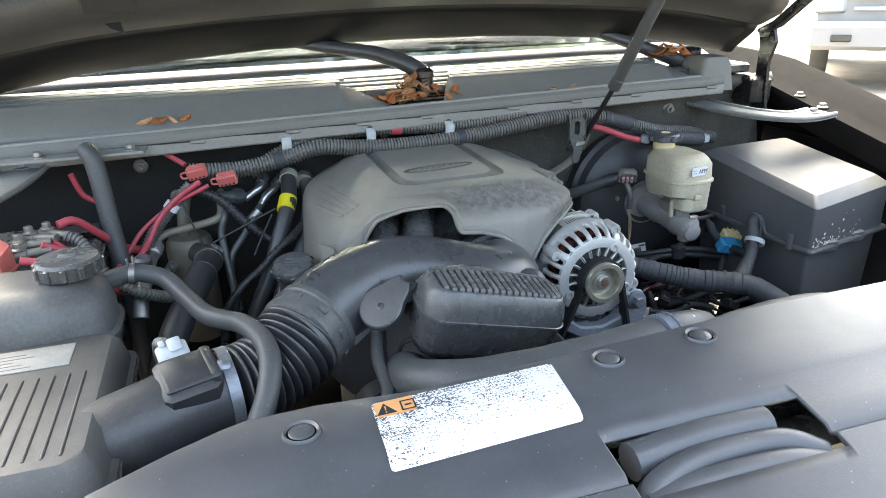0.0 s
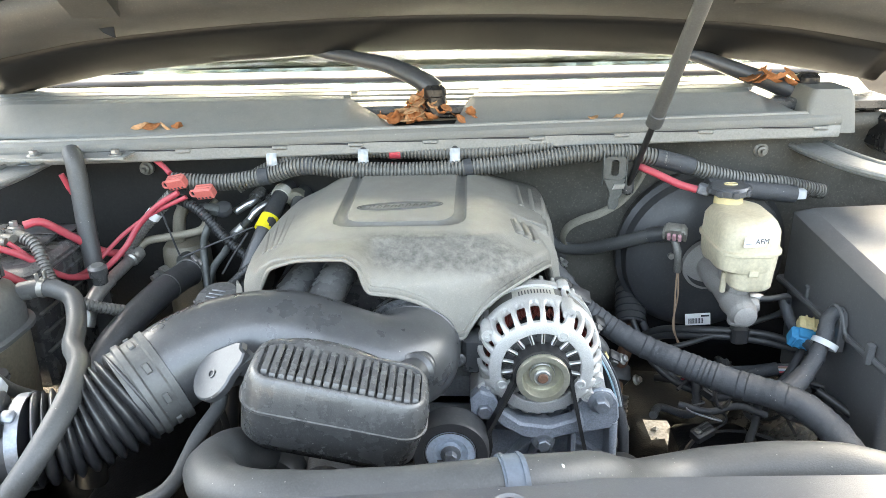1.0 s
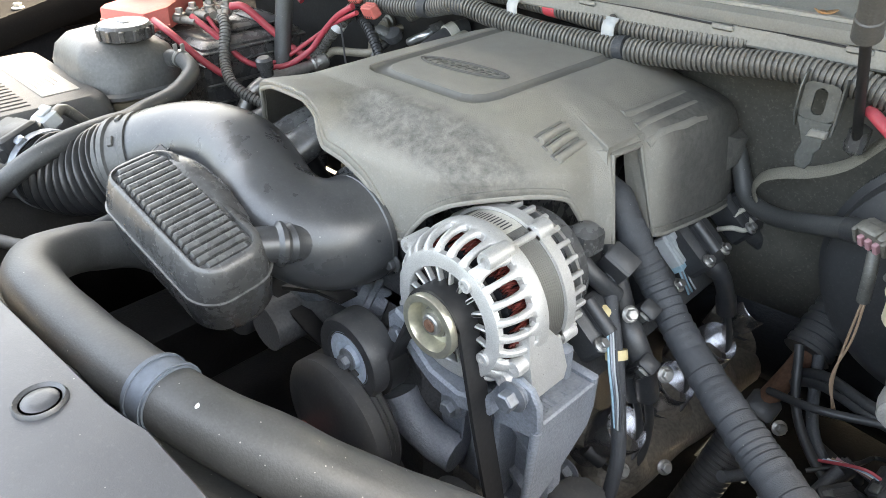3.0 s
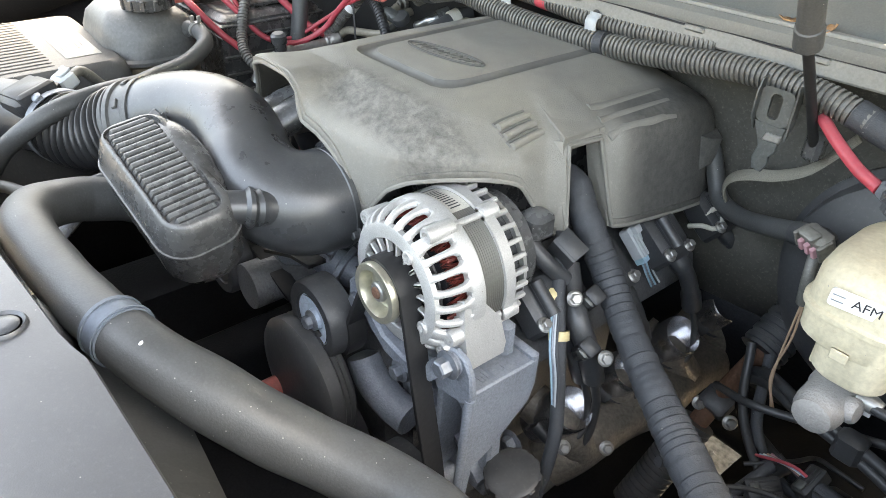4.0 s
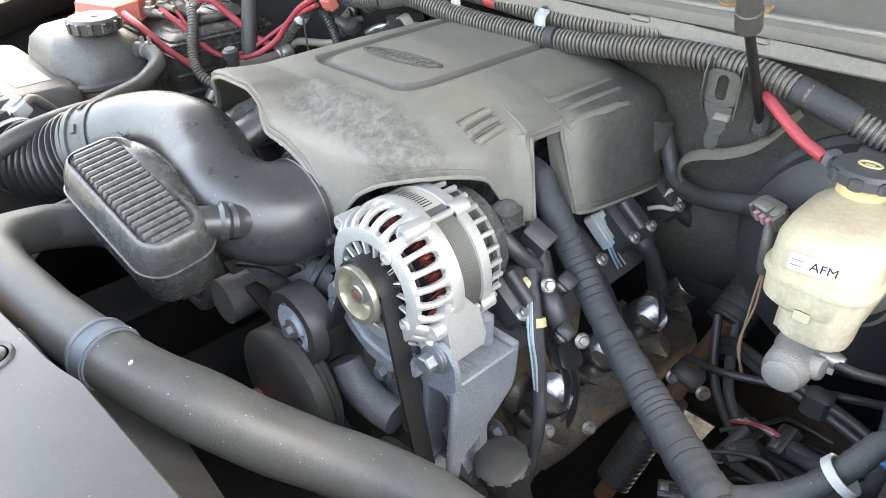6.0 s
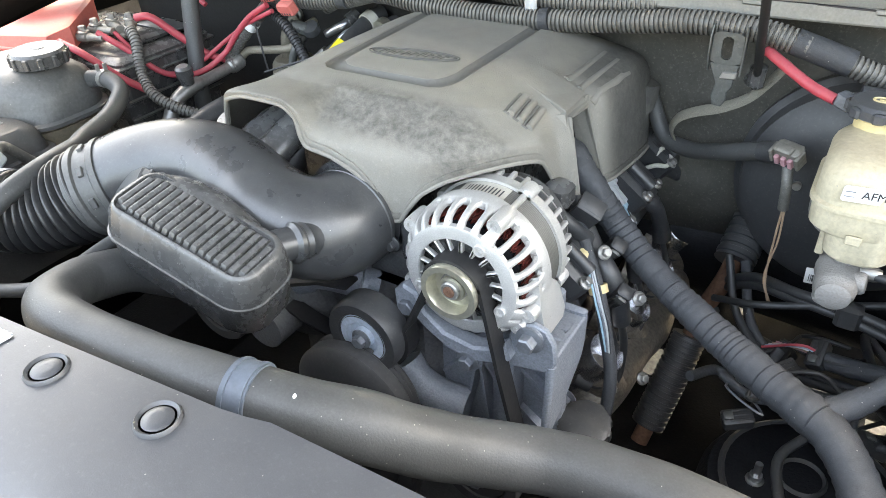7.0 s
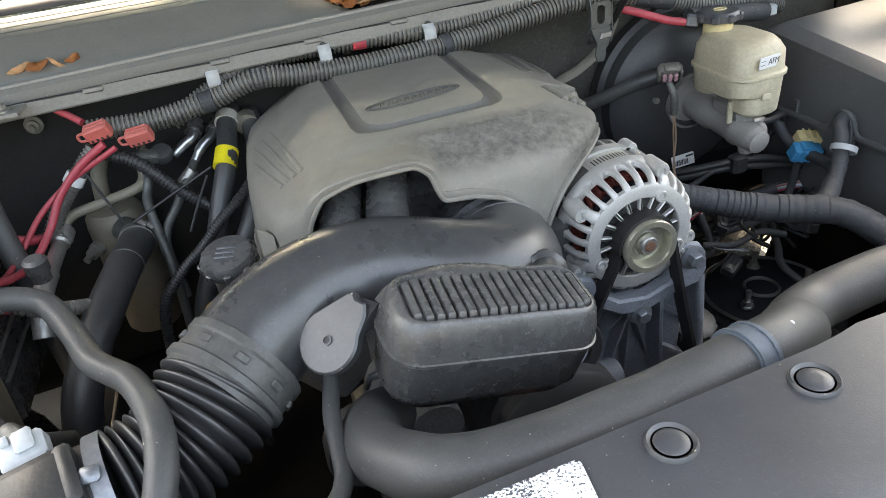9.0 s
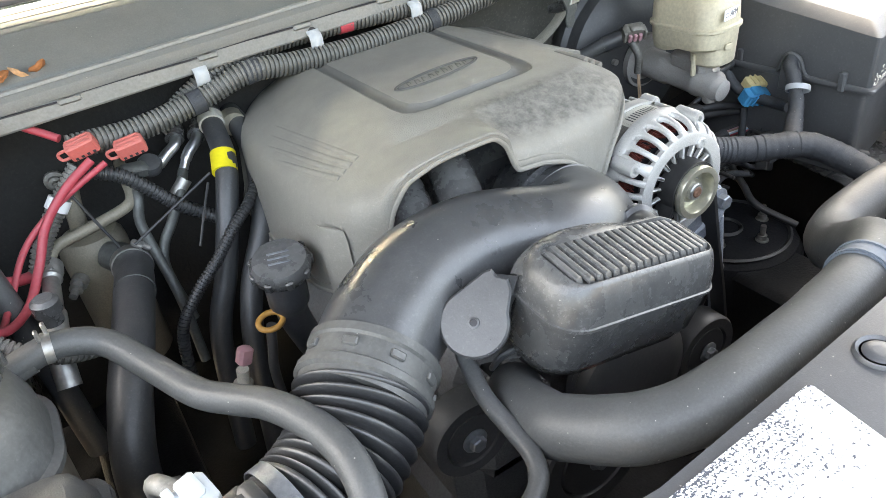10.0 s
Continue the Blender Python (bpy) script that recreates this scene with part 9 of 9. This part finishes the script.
    block(g, Matrix.Translation((0.684, 1.180, 0.752)) @ pose(0, 0, 0, 35, 10, 0), (0.036, 0.030, 0.034), 0.004)
    part("joint", g, "hose_dark", th)
    for dx in (-0.02, 0.022):
        g = Geo()
        bolt(g, facing((0.690 + dx, 1.165, 0.75), (0.6, -0.6, 0.5)), 0.006, 0.008)
        part("bolt", g, "tubing", th)
    # chassis rail, spring tower and inner wheel arch
    g = Geo()
    block(g, Matrix.Translation((0.84, 0.83, 0.60)), (0.13, 0.66, 0.14), 0.01)
    solid("chassis_rail", g, "grime", "black chassis rail below the brake lines", "chassis rail", "chassis rails")
    g = Geo()
    block(g, Matrix.Translation((-0.12, 0.95, 0.60)), (0.12, 0.9, 0.14), 0.01)
    solid("chassis_rail", g, "grime", "black chassis rail under the coolant tank", "chassis rail", "chassis rails")
    th = thing("shock_tower", "black shock tower with a dark ring and steel studs", "shock tower", base=(0.83, 1.0, 0.66))
    g = Geo()
    TX, TY, TZ = 0.862, 1.015, 0.692
    lathe(g, Matrix.Translation((TX, TY, TZ - 0.06)), [(0.125, -0.03), (0.122, 0.02), (0.112, 0.040), (0.085, 0.052), (0.04, 0.056)], 40)
    part("cup", g, "pan", th)
    g = Geo()
    lathe(g, Matrix.Translation((TX, TY, TZ - 0.013)), [(0.098, 0), (0.102, 0.003), (0.098, 0.006), (0.094, 0.003)], 40, True)
    part("ring", g, "hose_dark", th, "dark pressed ring")
    for an in (70, 205, 275, 340):
        g = Geo()
        a = radians(an)
        lathe(g, Matrix.Translation((TX + 0.062 * math.cos(a), TY + 0.062 * math.sin(a), TZ - 0.008)), [(0.011, 0), (0.011, 0.003), (0.0075, 0.004), (0.0075, 0.012), (0.0045, 0.012), (0.0045, 0.030)], 12)
        part("stud", g, "steel" if an == 205 else "tubing", th)
    g = Geo()
    lathe(g, Matrix.Translation((TX - 0.01, TY, TZ - 0.006)), [(0.026, 0), (0.029, 0.004), (0.026, 0.008), (0.023, 0.004)], 28, True)
    part("cap_ring", g, "pulley", th, "dark inner ring")
    # cylinder head side: coils, plug leads, heat shields, manifold
    for k in range(4):
        y = 0.96 + 0.104 * k
        th = thing("ignition_coil", "black ignition coil with its plug lead", "ignition coil", "ignition coils", base=(0.57, y, 0.88))
        m = Matrix.Translation((0.563, y, 0.932)) @ pose(0, 0, 0, 0, 38, 0)
        g = Geo()
        block(g, m, (0.062, 0.044, 0.036), 0.005)
        block(g, m @ Matrix.Translation((-0.004, 0.002, 0.022)), (0.040, 0.028, 0.014), 0.004)
        tube(g, [m @ Vector((-0.02, -0.006, 0.026)), m @ Vector((0.018, -0.006, 0.026))], 0.007, 12)
        part("body", g, "hose_dark", th)
        for dy in (-0.017, 0.02):
            g = Geo()
            bolt(g, m @ Matrix.Translation((0.022, dy, 0.017)), 0.0052, 0.006)
            part("bolt", g, "tubing", th)
        g = Geo()
        tube(g, curve([m @ Vector((0.020, 0.012, -0.004)), (0.594, y + 0.020, 0.898), (0.600, y + 0.032, 0.872), (0.603, y + 0.046, 0.836)], 0.004), lambda s: 0.0125 if s < 0.022 else (0.0105 if s < 0.068 else 0.0125), 14)
        part("boot", g, "hose_dark", th, "thick rubber boot")
        g = Geo()
        tube(g, curve([(0.603, y + 0.045, 0.838), (0.612, y + 0.052, 0.80), (0.620, y + 0.042, 0.768), (0.612, y + 0.022, 0.752), (0.592, y + 0.010, 0.758)], 0.005), 0.0042, 10)
        part("lead", g, "wire", th, "black plug lead")
        g = Geo()
        tube(g, [(0.598, y + 0.012, 0.755), (0.580, y + 0.004, 0.768)], 0.0095, 12)
        part("plug_boot", g, "wire", th)
        g = Geo()
        lathe(g, facing((0.590, y + 0.030, 0.775), (0.55, -0.05, 0.75)), [(0.026, -0.045), (0.027, -0.02), (0.0275, 0.012), (0.026, 0.034), (0.0245, 0.036), (0.0245, 0.010)], 24)
        part("heat_shield", g, "shield", th, "bright heat shield tube")
    th = thing("coil_plug", "pale grey plug with blue wires on the coils", "plug", "plugs", base=(0.544, 1.147, 0.92))
    m = Matrix.Translation((0.548, 1.143, 0.932)) @ pose(0, 0, 0, 0, 48, 12)
    g = Geo()
    block(g, m, (0.040, 0.026, 0.016), 0.002)
    for k in range(4):
        block(g, m @ Matrix.Translation((0.004, -0.0095 + 0.0064 * k, 0.009)), (0.030, 0.0036, 0.004), 0.001)
    block(g, m @ Matrix.Translation((-0.014, 0.0, 0.011)), (0.010, 0.016, 0.008), 0.001)
    part("shell", g, "grey_plug", th)
    g = Geo()
    block(g, m @ Matrix.Translation((0.022, 0, 0)), (0.008, 0.025, 0.014), 0.001)
    part("seal", g, "pale_blue", th, "blue seal")
    for k in range(5):
        part("thin_wire", hose([m @ Vector((0.024, -0.009 + 0.0045 * k, 0)), m @ Vector((0.042, -0.008 + 0.004 * k, -0.004)), (0.578, 1.150 + 0.004 * k, 0.880)], 0.0012, 0.004, 6), ("pale_blue", "hub", "pale_blue", "wire", "grey_plug")[k], th)
    solid("looped_tie", hose([(0.560, 1.235, 0.926), (0.575, 1.240, 0.932), (0.588, 1.250, 0.930), (0.588, 1.262, 0.940), (0.576, 1.262, 0.950), (0.570, 1.252, 0.940)], 0.0032, 0.004, 10), "data", "pale looped cable tie on the coil loom", "cable tie")
    g = Geo()
    tube(g, curve([(0.585, 0.985, 0.690), (0.604, 1.03, 0.722), (0.612, 1.10, 0.722), (0.612, 1.18, 0.712), (0.606, 1.30, 0.70)], 0.006), lambda s: 0.032 + 0.003 * math.sin(40 * s), 18)
    th = thing("exhaust_manifold", "tan heat-stained exhaust manifold", "exhaust manifold", base=(0.63, 1.1, 0.68))
    part("collector", g, "manifold", th)
    for k in range(4):
        y = 0.985 + 0.104 * k
        g = Geo()
        tube(g, curve([(0.555, y, 0.772), (0.595, y + 0.01, 0.757), (0.612, y + 0.03, 0.722)], 0.006), 0.025, 14)
        part("runner", g, "manifold", th)
    # loom and connectors beside the alternator
    th = thing("engine_loom", "black loom with a cream band beside the alternator", "wire loom", "engine looms", base=(0.61, 0.95, 0.85))
    part("loom", hose([(0.55, 1.0, 1.0), (0.572, 0.978, 0.965), (0.595, 0.958, 0.935), (0.610, 0.948, 0.905), (0.622, 0.940, 0.87), (0.636, 0.928, 0.82), (0.635, 0.915, 0.74), (0.62, 0.90, 0.66)], 0.0075, 0.006, 12), "tape", th)
    g = Geo()
    tube(g, [(0.601, 0.954, 0.926), (0.605, 0.951, 0.918)], 0.0108, 14)
    part("band", g, "cream", th, "cream band")
    for k, mt in enumerate(("pale_blue", "hub", "grey_plug", "tape")):
        part("thin_wire", hose([(0.588 + 0.003 * k, 0.955, 0.945), (0.606 + 0.003 * k, 0.937, 0.918), (0.617 + 0.003 * k, 0.932, 0.892), (0.627 + 0.002 * k, 0.928, 0.86)], 0.0013, 0.006, 6), mt, th)
    g = Geo()
    block(g, Matrix.Translation((0.574, 0.968, 0.945)) @ pose(0, 0, 0, 30, 25, 10), (0.012, 0.010, 0.032), 0.002)
    part("plug", g, "cream", th, "small cream plug")
    for ctrl, r, mt, lab in (([(0.560, 1.006, 0.962), (0.580, 0.994, 0.942), (0.604, 0.980, 0.925), (0.614, 0.988, 0.895), (0.618, 1.005, 0.845)], 0.0125, "hose_dark", "black sensor lead with a thick boot"),
                             ([(0.618, 1.005, 0.845), (0.624, 1.012, 0.80), (0.624, 1.003, 0.752), (0.610, 0.985, 0.738), (0.592, 0.98, 0.752)], 0.005, "wire", "thin looped lead under the coils"),
                             ([(0.535, 0.955, 1.01), (0.560, 0.965, 0.985), (0.575, 0.985, 0.96)], 0.009, "hose_dark", "short cable at the back of the alternator")):
        solid("sensor_lead", hose(ctrl, r, 0.006, 12), mt, lab, "cable", "sensor leads")
    th = thing("harness_bracket", "dark bent bracket plate behind the alternator", "bracket", base=(0.566, 0.985, 0.97))
    g = Geo()
    mb = Matrix.Translation((0.566, 0.982, 0.985)) @ pose(0, 0, 0, 28, 30, 12)
    block(g, mb, (0.030, 0.004, 0.044), 0.001)
    block(g, mb @ Matrix.Translation((0, 0.010, 0.021)), (0.030, 0.020, 0.0035), 0.001)
    part("plate", g, "pulley", th)
    # flat black disc, painted as the shade in a plate hole
    g = Geo()
    prism(g, mb @ Matrix.Translation((0.004, -0.0022, -0.012)) @ pose(0, 0, 0, 90, 0, 0), disc(0.004, 12), 0.0006)
    part("hole", g, "print", th, "black disc painting the shade of a hole")
    for x, y, z, lab in ((0.600, 1.000, 0.945, "black two-way connector beside the alternator"), (0.620, 0.978, 0.902, "black connector with a grey latch on the loom")):
        th = thing("wire_plug", lab, "plug", "plugs", base=(x, y, z))
        mc = Matrix.Translation((x, y, z)) @ pose(0, 0, 0, 25, 32, 12)
        g = Geo()
        block(g, mc, (0.018, 0.016, 0.034), 0.002)
        for k in range(3):
            block(g, mc @ Matrix.Translation((-0.006 + 0.006 * k, -0.0085, -0.002)), (0.0022, 0.003, 0.026), 0.0005)
        part("body", g, "wire", th)
        g = Geo()
        block(g, mc @ Matrix.Translation((0.0, -0.010, 0.008)), (0.010, 0.004, 0.012), 0.001)
        part("latch", g, "plate", th, "grey latch")
        g = Geo()
        tube(g, [mc @ Vector((0, 0, -0.016)), mc @ Vector((0, 0, -0.030)), mc @ Vector((0.002, 0.004, -0.044))], lambda q: 0.0075 if q < 0.016 else 0.006, 12)
        part("boot", g, "wire", th)
    for x, y, z in ((0.598, 0.975, 0.955), (0.640, 0.985, 0.90), (0.63, 0.955, 0.78), (0.655, 1.0, 0.77)):
        g = Geo()
        bolt(g, facing((x, y, z), (0.7, -0.4, 0.5)), 0.0055, 0.006)
        solid("loose_bolt", g, "tubing", "dull bolt head on the engine side", "bolt", "side bolts")
    # power steering cap
    th = thing("steering_fluid_cap", "black ribbed cap low beside the bracket", "cap", base=(0.627, 0.882, 0.77))
    g = Geo()
    m = Matrix.Translation((0.627, 0.884, 0.775)) @ pose(0, 0, 0, 15, 0, 0)
    lathe(g, m, [(0.024, -0.1), (0.024, 0), (0.029, 0.002), (0.029, 0.018), (0.025, 0.021)], 24)
    for k in range(10):
        block(g, m @ pose(0, 0, 0, 0, 0, 36 * k) @ Matrix.Translation((0.0285, 0, 0.010)), (0.004, 0.008, 0.015), 0.001)
    part("cap", g, "pulley", th)


def build_underbody():
    # added dark sheet that closes the view below; its gaps show gravel
    g = Geo()
    gaps = ((0.596, 1.415, 0.050), (0.872, 1.462, 0.052), (0.694, 1.665, 0.028), (0.980, 1.42, 0.045), (-0.205, 1.445, 0.04))
    sheet(g, [lerp(-0.52, 1.22, i / 58) for i in range(59)], [lerp(0.38, 1.79, j / 47) for j in range(48)], lambda x, y: 0.42 + 0.008 * math.sin(23 * x) * math.sin(19 * y),
          hole=lambda x, y: any((x - a) ** 2 + (y - b) ** 2 < r * r for a, b, r in gaps))
    thicken(solid("added_dark_pan", g, "pan", "black sheet added below the engine to close the view, with gaps", "splash pan"), 0.006)
    # added bodies keep the underside dark; the floor pan shades the ground
    for x, y, z, a, b, c, nm, lab in ((0.34, 1.15, 0.47, 0.30, 0.45, 0.22, "oil_pan", "dark oil pan, added to close the underside"), (0.34, 1.02, 0.36, 1.1, 0.10, 0.08, "cross_member", "black cross member, added to close the underside"),
                                      (0.36, 2.45, 0.60, 2.0, 1.6, 0.04, "floor_pan", "black floor pan, added to shade the ground"), (0.34, 1.9, 0.46, 0.24, 1.2, 0.2, "gearbox", "dark gearbox, added to close the underside")):
        g = Geo()
        block(g, Matrix.Translation((x, y, z)), (a, b, c), 0.02)
        solid(nm, g, "iron" if nm in ("oil_pan", "gearbox") else "grime", lab, nm.replace("_", " "))
    # added arches that close the view past the wheels
    for x in (-0.46, 1.08):
        g = Geo()
        n = 14
        verts = []
        for i in range(n + 1):
            an = math.pi * i / n
            for dx in (-0.10, 0.12):
                verts.append((x + dx, 1.0 + 0.42 * math.cos(an), 0.42 + 0.36 * math.sin(an)))
        g.add(verts, [(2 * i, 2 * i + 1, 2 * i + 3, 2 * i + 2) for i in range(n)])
        thicken(solid("wheel_liner", g, "box", "black arch added to close the view past the wheel", "wheel liner", "wheel liners"), 0.004)
    th = thing("fan_shroud", "black plastic fan shroud behind the radiator cover", "fan shroud", base=(0.42, 0.52, 0.6))
    g = Geo()
    rings = []
    for k, y in ((1.0, 0.47), (0.96, 0.51), (0.62, 0.54), (0.60, 0.58)):
        rings.append([(0.36 + x * k, y, 0.72 + z * k) for x, z in rounded(0.86, 0.52, 0.05 if k > 0.9 else 0.24, 8)])
    loft(g, rings, True, False)
    part("shroud", g, "box", th)
    for k in range(7):
        b = Geo()
        m = front(0.36, 0.60, 0.72) @ pose(0, 0, 0, 0, 0, 51.4 * k) @ Matrix.Translation((0.13, 0, 0)) @ pose(0, 0, 0, 25, 0, 0)
        block(b, m, (0.20, 0.07, 0.004), 0.001)
        part("blade", b, "box", th)
    # ragged flap behind the cover
    g = Geo()
    n = 12
    verts = []
    for i in range(n + 1):
        x = lerp(0.40, 0.78, i / n)
        verts += [(x, 0.55, 1.03), (x, 0.575 + 0.012 * math.sin(9 * x), 0.985), (x, 0.60 + 0.02 * math.sin(5 * x), 0.955)]
    g.add(verts, [(3 * i + k, 3 * i + 3 + k, 3 * i + 4 + k, 3 * i + 1 + k) for i in range(n) for k in range(2)])
    thicken(solid("air_baffle", g, "hose", "bent black rubber air baffle", "baffle"), 0.003)


def build_truck():
    """A white pickup parked across the yard."""
    th = thing("parked_truck", "white pickup parked across the bright yard", "truck", base=(7.85, 6.65, 0))
    m = Matrix.Translation((7.85, 6.65, 0)) @ pose(0, 0, 0, 0, 0, -45)
    g = Geo()
    block(g, m @ Matrix.Translation((0, 1.6, 0.95)), (2.0, 3.6, 0.75), 0.08)
    block(g, m @ Matrix.Translation((0, 2.6, 1.6)), (1.8, 2.0, 0.7), 0.15)
    part("body", g, "truck", th)
    g = Geo()
    block(g, m @ Matrix.Translation((0, -0.30, 0.62)), (2.0, 0.28, 0.32), 0.05)
    part("bumper", g, "truck", th)
    for k in range(3):
        s = Geo()
        block(s, m @ Matrix.Translation((0.0, -0.23, 0.92 + 0.13 * k)), (1.1, 0.06, 0.05), 0.01)
        part("grille_bar", s, "lamp_glass", th)
    for x in (-0.8, 0.8):
        s = Geo()
        block(s, m @ Matrix.Translation((x, -0.22, 1.05)), (0.34, 0.08, 0.36), 0.03)
        part("headlight", s, "lamp_glass", th)
        s = Geo()
        block(s, m @ Matrix.Translation((x * 0.8, -0.45, 0.6)), (0.22, 0.02, 0.08), 0.01)
        part("fog_slot", s, "tyre", th)
        for y in (0.55, 2.9):
            s = Geo()
            lathe(s, m @ Matrix.Translation((x * 1.05 - 0.11, y, 0.38)) @ pose(0, 0, 0, 0, 90, 0), [(0.2, 0), (0.36, 0.01), (0.38, 0.04), (0.38, 0.18), (0.36, 0.21), (0.2, 0.22)], 28)
            part("wheel", s, "tyre", th)


build_ground()
build_shell()
build_radiator_cover()
build_engine()
build_engine_cover()
build_intake()
build_airbox()
build_resonator()
build_alternator()
build_bracket()
build_thermostat()
build_belt_drive()
build_hoses()
build_looms()
build_left_wiring()
build_coolant_tank()
build_battery()
build_cowl()
build_windscreen()
build_wipers()
build_leaves()
build_hood()
build_hinge()
build_gas_strut()
build_brakes()
build_fuse_box()
build_right_clutter()
build_underbody()
build_truck()
